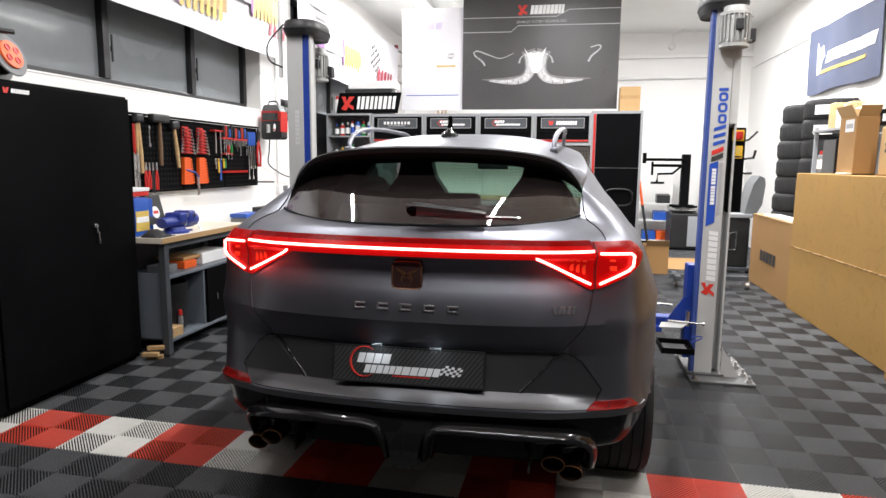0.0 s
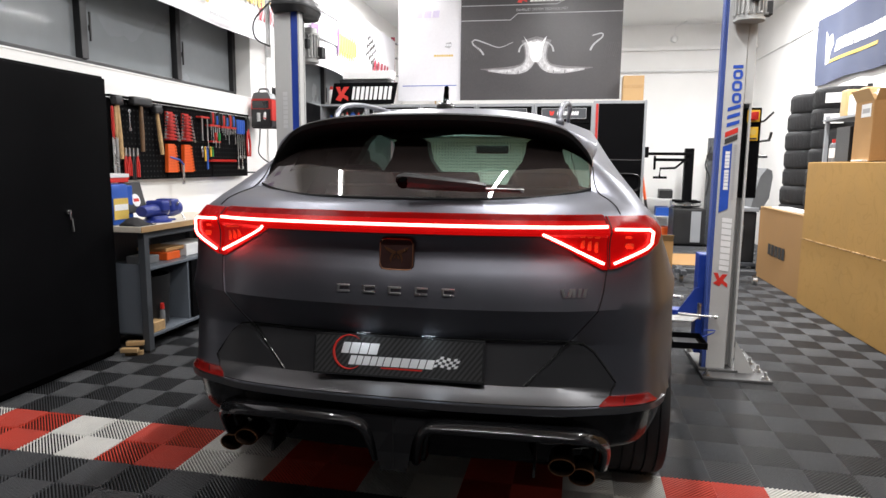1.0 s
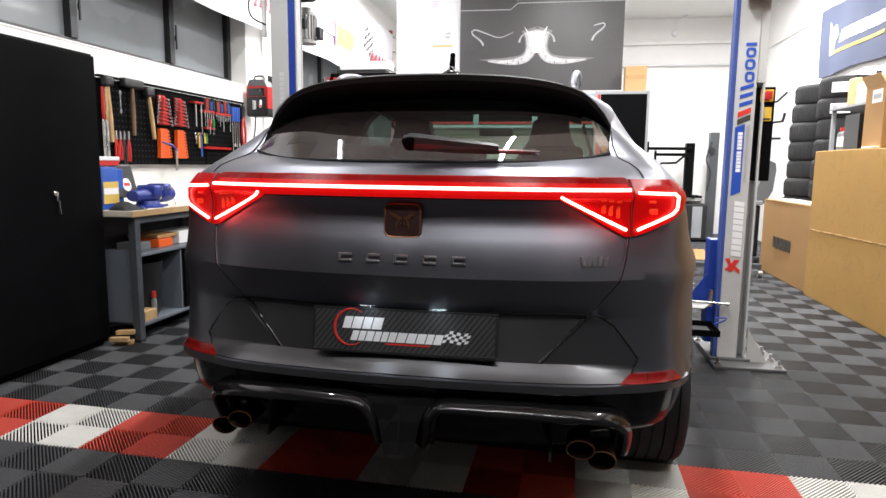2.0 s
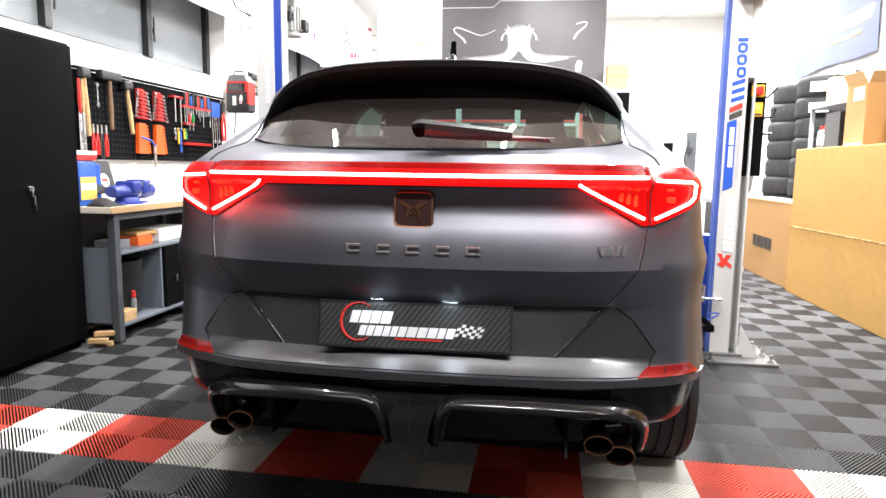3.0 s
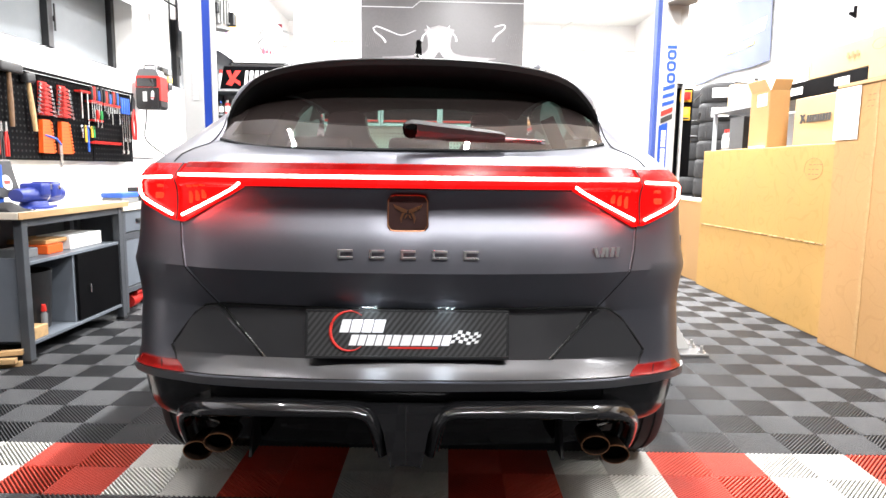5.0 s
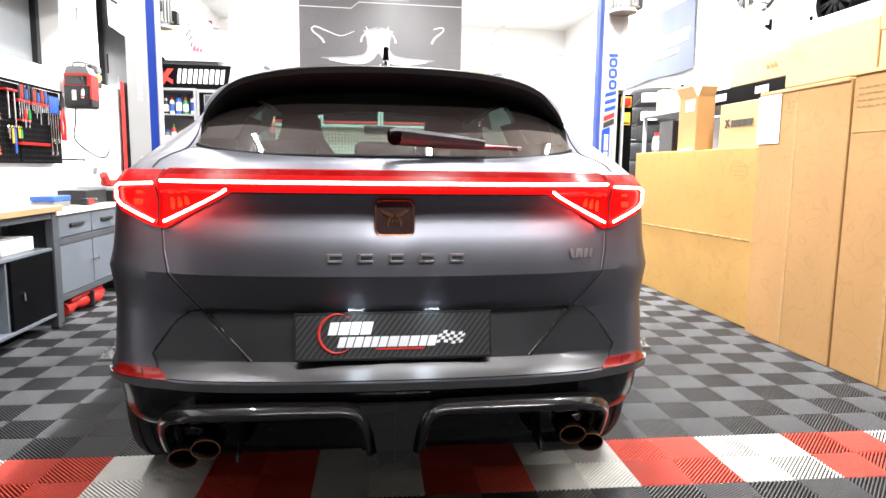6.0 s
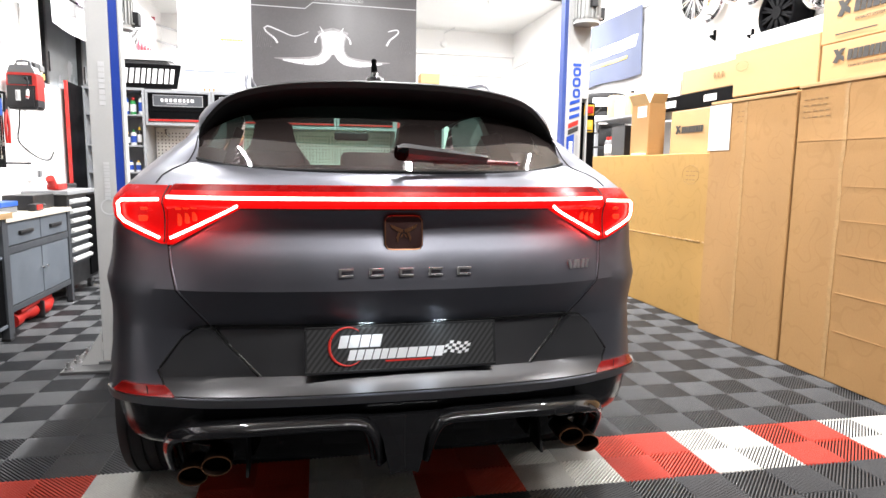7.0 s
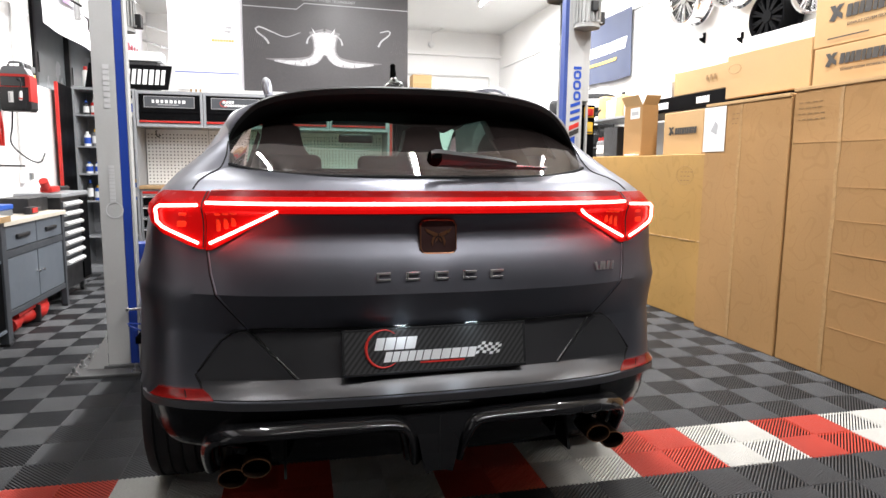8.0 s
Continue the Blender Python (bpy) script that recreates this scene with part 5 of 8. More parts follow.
pt = thing("polisher", (-2.95, 6.5, .955), "red and black polishing machine on the tool chest", "tool")
part("tool_body", add_rod(box((-3.0, 6.40, .957), (-2.90, 6.62, 1.01), .02), (-2.95, 6.42, 1.0), (-2.95, 6.36, 1.06), .035), PLASTIC_RED, pt, smooth=40)
part("grip", rod((-2.95, 6.60, .985), (-2.92, 6.85, .985), .022), PLASTIC_BLACK, pt, smooth=40)

# roller chest
rc = thing("roller_tool_chest", (-2.98, 6.68, 0), "black roller tool chest with bright drawer handles", "tool chest")
part("carcass", box((-3.17, 6.36, .11), (-2.83, 7.08, .915), .006), PLASTIC_BLACK, rc)
part("top", box((-3.18, 6.35, .916), (-2.815, 7.09, .953), .008), GREY_METAL, rc)
for k in range(7):
    z = .845 - k * .085
    d = part("drawer", box((-2.834, 6.375, z - .035), (-2.818, 6.84, z + .035), .003), DARK_METAL, rc)
    part("handle", prism([(0, -.010), (.024, -.004), (.030, .014), (.006, .030), (0, .030)], .45, frame_m((-2.818, 6.835, z), (1, 0, 0), (0, 0, 1))), PLASTIC_WHITE, d, "bright drawer handle")
part("side_door", box((-2.834, 6.85, .14), (-2.816, 7.065, .90), .004), BLACK_METAL, rc)
part("lock", lathe([(.001, 0), (.010, 0), (.010, .010), (.001, .010)], pose(-2.816, 6.88, .56, 0, 90, 0), 12), CHROME, rc)
for y in (6.45, 7.0):
    for x in (-3.10, -2.88):
        w = part("caster", rod((x - .016, y, .045), (x + .016, y, .045), .045, seg=20), STEEL if y < 6.6 else RUBBER, rc, smooth=40)
        part("fork", box((x - .024, y - .02, .05), (x + .024, y + .02, .11), .005), STEEL, w)

# pegboard with tools
PX = -3.135
pb = thing("pegboard", (PX, 5.06, 1.15), "black perforated tool wall of three panels above the bench", "pegboard")
for y0 in (4.10, 4.745, 5.39):
    pn = part("panel", box((PX - .02, y0, 1.15), (PX, y0 + .640, 1.722), .004), BLACK_METAL, pb)
    bm = bmnew()
    for a in range(15):
        for b in range(14):
            y, z = y0 + .04 + a * .040, 1.17 + b * .040
            v = [bm.verts.new((PX + .0012, y + i * .006, z + j * .006)) for i, j in ((-1, -1), (1, -1), (1, 1), (-1, 1))]
            bm.faces.new(v)
    holes = part("hole_field", bm, SEAM, pn)
    tagged(holes, kind="stuff")
part("top_rail", box((PX - .005, 4.10, 1.724), (PX + .03, 6.03, 1.740), .003), BLACK_METAL, pb)
TX = PX + .03


def tool(name, label, category="tool"):
    return thing(name, (PX, 5.06, 1.4), label, category, group="hand tools on the pegboard")


def hammer(y, z, length, lean, head, label, wood=WOOD_BLOCK):
    t = tool("hammer", label, "hammer")
    m = pose(TX, y, z, lean, 0, 0)
    part("handle", tube([m @ Vector((0, 0, -length)), m @ Vector((0, 0, -length * .6)), m @ Vector((0, 0, 0))], [.014, .017, .012], 10), wood, t, smooth=50)
    part("head", box((-.026, -head, -.03), (.026, head, .032), .014, m, 3), PLASTIC_BLACK, t, smooth=40)


hammer(4.42, 1.715, .36, 0, .105, "black headed mallet with a dark wooden handle", WOOD_DARK)
hammer(4.60, 1.675, .34, 8, .045, "hammer with a pale wooden handle")
hammer(4.17, 1.70, .40, 3, .04, "long handled hammer with a worn wooden handle")
for y, mt in ((4.118, PLASTIC_RED), (4.150, WOOD_BLOCK)):
    t = tool("file", "long flat file with a coloured handle")
    part("blade", box((TX - .004, y - .010, 1.20), (TX + .004, y + .010, 1.45), .001), STEEL, t)
    part("handle", tube([(TX, y, 1.44), (TX, y, 1.50), (TX, y, 1.60), (TX, y, 1.66)], [.007, .011, .010, .008], 10), mt, t, smooth=50)


def spanner(y, z, length, t, lean=0):
    m = pose(TX + .004, y, z, lean, 0, 0)
    bm = bmnew()
    add_box(bm, (-.003, -.007, -length), (.003, .007, 0), .002, m, 1)
    for e in (0, -length):
        add_rod(bm, m @ Vector((-.004, 0, e)), m @ Vector((.004, 0, e)), .015, seg=12)
    return part("spanner", bm, CHROME, t)


t = tool("hanging_spanner", "single chrome spanner on a hook")
spanner(4.285, 1.64, .13, t)
for y0 in (4.70, 4.915):
    rk = thing("spanner_rack", (PX, y0 + .07, 1.46), "red rack holding a graded set of chrome spanners", "spanner set", group="spanner racks on the pegboard")
    part("rack", prism([(.022, 0), (.138, 0), (.122, .222), (.040, .222)], .012, frame_m((PX + .002, y0, 1.452), (0, 1, 0), (0, 0, 1))), PLASTIC_RED, rk)
    for k in range(8):
        z, w = 1.464 + k * .0265, .092 - k * .0052
        m = pose(TX, y0 + .08, z, -5, 0, 0)
        bm = add_box(bmnew(), (-.003, -w, -.004), (.003, w, .004), .001, m, 1)
        for e in (-1, 1):
            add_rod(bm, m @ Vector((-.005, e * w, 0)), m @ Vector((.006, e * w, 0)), .0125 - .0005 * k, seg=12)
            add_box(bm, (-.004, e * w - .011, -.0095), (.005, e * w + .011, .0095), .002, m, 1)
        part("spanner", bm, CHROME, rk)
        part("tab", box((.004, -w * .46, -.0075), (.014, w * .46, .0075), .002, m, 1), PLASTIC_RED, rk)
    hd = thing("spanner_holder", (PX, y0 + .07, 1.21), "empty orange tool holder with a toothed edge", "tool holder", group="tool holders on the pegboard")
    part("holder", prism([(.0, .0), (.128, 0), (.092, .222), (.012, .222)], .030, frame_m((PX + .002, y0 + .012, 1.200), (0, 1, 0), (0, 0, 1))), PLASTIC_ORANGE, hd)
    for k in range(9):
        z = 1.206 + k * .0235
        part("tooth", prism([(0, 0), (.020, .004), (.012, .016), (-.002, .018)], .034, frame_m((PX + .002, y0 + .136 - .0038 * k, z), (0, 1, 0), (0, 0, 1))), PLASTIC_ORANGE, hd)
        part("slot", box((PX + .0325, y0 + .020 + .0012 * k, z + .012), (PX + .0335, y0 + .120 - .0030 * k, z + .0145)), PLASTIC_RED, hd)
t = tool("combination_square", "chrome folding square hanging under the racks")
part("arm", tube([(TX, 4.74, 1.32), (TX + .01, 4.85, 1.30), (TX + .012, 4.90, 1.26)], .007), PLASTIC_BLUE, t)
part("blade", box((TX, 4.885, 1.10), (TX + .012, 4.915, 1.27), .003, None), STEEL, t)
for y, h, mt in ((4.22, .17, PLASTIC_RED), (4.26, .15, PLASTIC_RED), (4.30, .18, PLASTIC_BLACK), (4.345, .16, PLASTIC_RED)):
    t = tool("pliers", "pliers with coloured grips hanging head up", "pliers")
    part("jaw", prism([(-.010, 0), (.010, 0), (.006, .06), (-.006, .06)], .012, frame_m((TX, y, 1.32), (0, 1, 0), (0, 0, 1))), STEEL, t)
    for e in (-1, 1):
        part("grip", tube([(TX + .006, y, 1.325), (TX + .008, y + e * .012, 1.26), (TX + .008, y + e * .010, 1.33 - h)], .007), mt, t, smooth=50)


def driver(y, z, handle, shaft, mt, t):
    part("handle", tube([(TX + .02, y, z), (TX + .02, y, z + handle * .3), (TX + .02, y, z + handle)], [.010, .013, .011], 10), mt, t, smooth=50)
    part("shaft", rod((TX + .02, y, z), (TX + .02, y, z - shaft), .0035, seg=8), STEEL, t)


rnd = random.Random(5)
for y0, y1, z, n in ((5.30, 5.46, 1.605, 5), (5.48, 5.74, 1.60, 9)):
    rk = thing("screwdriver_rack", (PX, (y0 + y1) / 2, z), "red rail with a row of screwdrivers", "screwdriver set", group="tool rails on the pegboard")
    part("rail", box((PX + .001, y0, z - .012), (PX + .055, y1, z + .004), .003), PLASTIC_RED, rk)
    for k in range(n):
        driver(y0 + .015 + (y1 - y0 - .03) * k / (n - 1), z + .005, rnd.uniform(.075, .11), rnd.uniform(.05, .17), (PLASTIC_BLACK, PLASTIC_RED, PLASTIC_BLACK, PLASTIC_BLUE)[k % 4], rk)
rk = thing("tool_rail", (PX, 5.40, 1.46), "short red tool rail with a red handled driver", "tool rail", group="tool rails on the pegboard")
part("rail", box((PX + .001, 5.33, 1.455), (PX + .05, 5.47, 1.468), .003), PLASTIC_RED, rk)
for y, mt in ((5.385, PLASTIC_RED), (5.44, PLASTIC_GREEN)):
    driver(y, 1.47, .07, .06, mt, rk)
rk = thing("tool_rail", (PX, 5.55, 1.28), "long empty red tool rail with teeth", "tool rail", group="tool rails on the pegboard")
part("rail", box((PX + .001, 5.33, 1.285), (PX + .03, 5.76, 1.302), .003), PLASTIC_RED, rk)
for k in range(14):
    part("tooth", box((PX + .028, 5.34 + k * .03, 1.286), (PX + .045, 5.352 + k * .03, 1.306), .002), PLASTIC_RED, rk)
for y, z, h in ((5.21, 1.655, .19), (5.29, 1.655, .25)):
    t = tool("chisel", "long steel punch hanging from a red clip")
    part("clip", box((PX + .001, y - .045, z), (PX + .05, y + .045, z + .014), .003), PLASTIC_RED, t)
    part("shaft", rod((TX, y, z), (TX, y, z - h), .006), STEEL, t)
for k, (y, mt, h) in enumerate(((5.20, STEEL, .07), (5.245, PLASTIC_YELLOW, .10), (5.275, PLASTIC_BLUE, .17), (5.33, PLASTIC_YELLOW, .06), (5.36, PLASTIC_GREEN, .06))):
    t = tool("hex_key_set", "coloured hex keys hanging on a hook", "hex keys")
    part("loop", lathe([(.012, -.003), (.017, 0), (.012, .003)], pose(TX, y, 1.40, 0, 90, 0), 14, True), mt, t)
    part("stem", box((TX - .004, y - .010, 1.39 - h), (TX + .004, y + .010, 1.39), .003), mt, t)
for k in range(4):
    y = 5.80 + k * .038
    t = tool("torque_spanner", "long chrome spanner with a blue grip", "spanner")
    part("grip", tube([(TX, y, 1.68), (TX, y, 1.64), (TX, y, 1.55)], [.012, .015, .011], 10), PLASTIC_BLUE, t, smooth=50)
    part("shaft", box((TX - .004, y - .006, 1.24 + .10 * (k % 2)), (TX + .004, y + .006, 1.55), .002), CHROME, t)
    part("jaw", box((TX - .006, y - .016, 1.215 + .10 * (k % 2)), (TX + .006, y + .016, 1.25 + .10 * (k % 2)), .005), CHROME, t)
t = tool("water_pump_pliers", "large pliers with red dipped grips", "pliers")
part("jaw", prism([(-.03, 0), (.02, 0), (.03, .10), (-.005, .14), (-.02, .08)], .016, frame_m((TX, 5.985, 1.58), (0, 1, 0), (0, 0, 1))), PLASTIC_BLACK, t)
for e in (-1, 1):
    part("grip", tube(curve_pts([(TX + .01, 5.985, 1.60), (TX + .012, 5.985 + e * .03, 1.48), (TX + .012, 5.99 + e * .022, 1.34)], 8), .011), PLASTIC_RED, t, smooth=50)
part("tool_hook", rod((PX, 6.0, 1.185), (PX + .17, 6.05, 1.185), .007), PLASTIC_BLACK, pb)

# battery charger, pipes and sockets on the pier between the windows
ch = thing("battery_charger", (-3.08, 6.22, 1.62), "black and red battery charger hung on the wall", "battery charger")
case_m = lambda y: frame_m((0, y, 0), (1, 0, 0), (0, 0, 1))
shell = [(-3.165, 1.645), (-3.150, 1.622), (-2.958, 1.622), (-2.940, 1.645), (-2.942, 1.80), (-2.950, 1.905), (-3.155, 1.905), (-3.163, 1.80)]
part("casing", prism(shell, .145, case_m(6.34)), PLASTIC_BLACK, ch)
part("face_rib", prism([(-3.145, 1.640), (-2.965, 1.640), (-2.968, 1.80), (-3.142, 1.80)], .008, case_m(6.195)), PLASTIC_BLACK, ch)
part("side_trim", prism([(-2.956, 1.70), (-2.9385, 1.70), (-2.940, 1.90), (-2.950, 1.90)], .150, case_m(6.342)), PLASTIC_RED, ch, "red side trim")
part("face_trim", prism([(-3.163, 1.812), (-2.944, 1.812), (-2.950, 1.906), (-2.968, 1.914), (-3.140, 1.914), (-3.157, 1.906)], .156, case_m(6.346)), PLASTIC_RED, ch, "red front trim")
part("top_cap", prism([(-3.156, 1.912), (-2.951, 1.912), (-2.976, 1.968), (-2.995, 1.976), (-3.115, 1.976), (-3.134, 1.968)], .140, case_m(6.335)), PLASTIC_GREY, ch, "grey top cap")
part("display", box((-3.148, 6.184, 1.818), (-2.972, 6.193, 1.894), .004), SCREEN_DARK, ch)
part("label", box((-3.098, 6.184, 1.690), (-3.062, 6.1875, 1.775), .001), PAPER, ch)
part("label_bar", box((-3.093, 6.1832, 1.70), (-3.085, 6.1842, 1.765)), PRINT_GREY, ch)
part("handle", tube(curve_pts([(-3.112, 6.26, 1.972), (-3.105, 6.26, 2.005), (-3.085, 6.26, 2.015), (-3.03, 6.26, 2.015), (-3.008, 6.26, 2.005), (-3.0, 6.26, 1.972)], 16), .010), PLASTIC_GREY, ch, smooth=50)
part("plug_lead", tube(curve_pts([(-3.02, 6.188, 1.872), (-2.995, 6.150, 1.868), (-2.990, 6.150, 1.83), (-3.0, 6.155, 1.775)], 10), [.012, .012, .010, .007, .006, .006, .006, .006, .006, .006]), RUBBER, ch, smooth=50)
part("plug", lathe([(.001, 0), (.010, 0), (.013, .02), (.012, .06), (.006, .075), (.001, .075)], pose(-3.002, 6.155, 1.705, 0, 5, 0), 14), PLASTIC_WHITE, ch, smooth=50)
part("plug_band", lathe([(.0135, .008), (.0142, .014), (.0135, .020)], pose(-3.002, 6.155, 1.705, 0, 5, 0), 14, True), PLASTIC_RED, ch)
part("cable", tube(curve_pts([(-3.10, 6.25, 1.625), (-3.11, 6.25, 1.50), (-3.14, 6.30, 1.36), (-3.16, 6.70, 1.24), (-3.17, 7.0, 1.22), (-3.18, 7.15, 1.30)], 30), .007), RUBBER, ch, smooth=50)
cd = thing("cable_conduit", (-3.19, 6.55, 1.0), "white cable conduit with double sockets on the wall", "conduit")
part("pipe", rod((-3.185, 6.60, 1.12), (-3.185, 6.60, 3.6), .012), PLASTIC_WHITE, cd, smooth=50)
part("socket_box", box((-3.199, 6.555, 1.03), (-3.15, 6.645, 1.13), .006), PLASTIC_WHITE, cd)
for y in (6.72, 6.80):
    part("socket", box((-3.199, y - .028, 1.06), (-3.175, y + .028, 1.12), .005), PLASTIC_GREY, cd)
sh = thing("pack_hanger", (-3.16, 6.86, 1.86), "dark hanger with clear packs on the wall pier", "hanger")
part("board", box((-3.199, 6.735, 1.86), (-3.188, 6.985, 2.09), .003), PLASTIC_BLACK, sh)
for j, z in enumerate((1.875, 1.945, 2.015)):
    for k in range(2):
        part("pack", box((-3.187, 6.75 + k * .118, z), (-3.150, 6.85 + k * .118, z + .055), .008), (PLASTIC_GREY, PLASTIC_BLACK, PLASTIC_GREY, PRINT_YELLOW, PLASTIC_BLACK, PLASTIC_GREY)[j * 2 + k], sh)

# vinyl banners under the ceiling
def banner(y0, y1, seed):
    b = thing("banner", (-3.08, (y0 + y1) / 2, 2.47), "white vinyl banner with purple and yellow damper prints", "banner", group="banners along the wall")
    n = 24
    rows = [[Vector((-3.07 + .02 * math.sin(k * .9 + seed) * (1 - j / 5), y0 + (y1 - y0) * k / n, 2.47 + .93 * j / 5)) for k in range(n + 1)] for j in range(6)]
    part("sheet", slab(rows, [[p - Vector((.003, 0, 0)) for p in r] for r in rows]), BANNER_WHITE, b, smooth=60)
    for k in range(6):
        y = y0 + .05 + (y1 - y0 - .1) * k / 5
        part("hanger", rod((-3.2, y, 3.385), (-3.06, y, 3.385), .006, seg=8), STEEL, b)
    m = frame_m((-3.045, y0, 2.47), (0, 1, 0), (0, 0, 1))
    return b, m


def damper(b, m, x, z, length, r):
    """A damper print: barrel, spring coils and collars, as flat shapes."""
    part("barrel_print", prism([(x, z - r * .45), (x + length * .5, z - r * .40), (x + length * .5, z + r * .40), (x, z + r * .45)], .001, m), PRINT_GREY, b)
    part("rod_print", prism([(x + length * .5, z - r * .2), (x + length, z - r * .16), (x + length, z + r * .16), (x + length * .5, z + r * .2)], .001, m), PRINT_GREY, b)
    part("collar_print", prism([(x + length * .44, z - r), (x + length * .48, z - r * 1.05), (x + length * .48, z + r * 1.05), (x + length * .44, z + r)], .0014, m), PRINT_PURPLE, b)
    part("core_print", prism([(x + length * .48, z - r * .62), (x + length * .95, z - r * .58), (x + length * .95, z + r * .58), (x + length * .48, z + r * .62)], .0012, m), PRINT_BROWN, b)
    for k in range(7):
        a, lean, hw = x + length * (.51 + .064 * k), length * .018, length * .021
        pts = [(a - lean + hw * math.cos(q), z - r * .93 + hw * math.sin(q)) for q in np.linspace(math.pi, math.tau, 6)] + [(a + lean + hw * math.cos(q), z + r * .93 + hw * math.sin(q)) for q in np.linspace(0, math.pi, 6)]
        part("coil_print", prism(pts, .0016, m), PRINT_YELLOW, b)
        part("coil_shade_print", prism([(px + hw * .55, pz) for px, pz in ((a - lean, z - r * .9), (a - lean + hw * .4, z - r * .9), (a + lean + hw * .4, z + r * .9), (a + lean, z + r * .9))], .0020, m), PRINT_BROWN, b)
    part("tip_print", prism([(x - length * .14, z - r * .5), (x, z - r * .45), (x, z + r * .45), (x - length * .14, z + r * .3)], .001, m), PRINT_PURPLE, b)


b1, m1 = banner(1.4, 6.58, 0)
damper(b1, m1, 2.55, .33, 1.5, .17)
damper(b1, m1, 3.9, .48, 1.2, .15)
for r in range(5):
    for c in range(6):
        if (r + c) % 2 == 0:
            x, y = 4.72 + c * .045 + r * .008, .40 + r * .07 + .02 * math.sin(c)
            part("check_print", prism([(x, y), (x + .045, y), (x + .05, y + .07), (x + .005, y + .07)], .001, m1), INK, b1)
bars("banner_mark", m1 @ Matrix.Translation((4.78, .20, 0)), .36, .17, 4, PRINT_MAROON, b1, 4, .3, gap=.7)
bars("banner_mark", m1 @ Matrix.Translation((3.9, .06, 0)), .55, .028, 16, PRINT_GREY, b1, 7)
bars("banner_mark", m1 @ Matrix.Translation((1.2, .15, 0)), .9, .12, 9, PRINT_PURPLE, b1, 8)
b2n, m2 = banner(6.95, 11.3, 2)
bars("banner_mark", m2 @ Matrix.Translation((.35, .76, 0)), .62, .05, 9, PRINT_GREY, b2n, 9)
bars("banner_mark", m2 @ Matrix.Translation((.55, .66, 0)), .95, .05, 14, PRINT_GREY, b2n, 10)
damper(b2n, m2, .75, .40, 1.5, .17)
for r in range(6):
    for c in range(7):
        if (r + c) % 2 == 0:
            x, y = 2.62 + c * .06 + r * .02, .42 + r * .06 - .02 * c
            part("check_print", prism([(x, y), (x + .06, y - .02), (x + .08, y + .04), (x + .02, y + .06)], .001, m2), INK, b2n)
bars("banner_mark", m2 @ Matrix.Translation((2.95, .14, 0)), .78, .28, 5, PRINT_MAROON, b2n, 12, .35, gap=.75)


# ---- the two posts of the lift ----
def lift_post(g, x_in, x_out, top):
    """g: 1 when the car lies towards +x of the post."""
    p = thing("lift_post", ((x_in + x_out) / 2, 4.45, 0), "light grey lift post with blue inner side, bolted down", "lift post", group="posts of the car lift")
    lo, hi = min(x_in, x_out), max(x_in, x_out)
    xi, xo = x_in, x_out
    e0, e1 = (lo, hi - .062) if g > 0 else (lo + .026, hi - .052)
    part("flange", box((e0, 4.31, .018), (e1, 4.325, top), .003), LIFT_GREY, p)
    if g < 0:
        part("side_cover", box((e1 + .003, 4.322, 1.66), (hi, 4.40, top - .02), .004), LIFT_GREY, p, "grey cover beside the post's face")
        part("recess", box((e1 - .002, 4.40, .018), (hi, 4.415, 1.66), .003), LIFT_GREY, p)
        part("recess_side", box((e1 - .014, 4.326, .018), (e1 - .002, 4.40, top), .003), LIFT_GREY, p)
    r0, r1 = (lo, hi - .09) if g > 0 else (lo + .09, hi)
    part("flange", box((r0, 4.60, .018), (r1, 4.615, top), .003), LIFT_GREY, p)
    w0, w1 = (hi - .061, hi - .015) if g > 0 else (lo + .015, lo + .027)
    part("lip", box((w0, 4.314, .018), (w1, 4.33, top), .003), LIFT_BLUE if g > 0 else LIFT_INNER, p, "blue painted post edge")
    part("web", box((min(xo, xo + g * .012), 4.325, .018), (max(xo, xo + g * .012), 4.60, top), .003), LIFT_GREY, p)
    part("inner_strip", box((min(xi, xi - g * .0135), 4.312, .02), (max(xi, xi - g * .0135), 4.375, top), .003), LIFT_GREY if g > 0 else LIFT_INNER, p, "painted inner edge")
    part("carriage", box((min(xi - g * .10, xi + g * .035), 4.39, .10), (max(xi - g * .10, xi + g * .035), 4.52, .74), .008), LIFT_BLUE, p, "blue carriage")
    bx0, bx1 = sorted((xi + g * .02, x_out - g * .19))
    plate = part("base_plate", box((bx0, 4.16, 0), (bx1, 4.79, .018), .004), LIFT_BASE, p)
    part("heel", box((lo - .02, 4.28, .018), (hi + .02, 4.64, .034), .003), LIFT_BASE, plate)
    for a, b in ((xi + g * -.01, 4.205), (xi + g * .0, 4.72), (x_out - g * .155, 4.20), (x_out - g * .150, 4.34), (x_out - g * .145, 4.50), (x_out - g * .140, 4.68)):
        bt = part("bolt", rod((a, b, .018), (a, b, .062), .009, seg=10), STEEL, p)
        part("nut", add_rod(rod((a, b, .020), (a, b, .034), .019, seg=6), (a, b, .018), (a, b, .022), .026), STEEL, bt)
    for y in (4.30, 4.62):
        s = x_out
        part("gusset", prism([(0, 0), (-g * .12, 0), (0, .20)][::1], .010, frame_m((s, y, .018), (1, 0, 0), (0, 0, 1))), LIFT_GREY, p)
    return p


lp = lift_post(1, -1.812, -1.992, 2.285)
rp = lift_post(-1, .845, 1.035, 2.36)


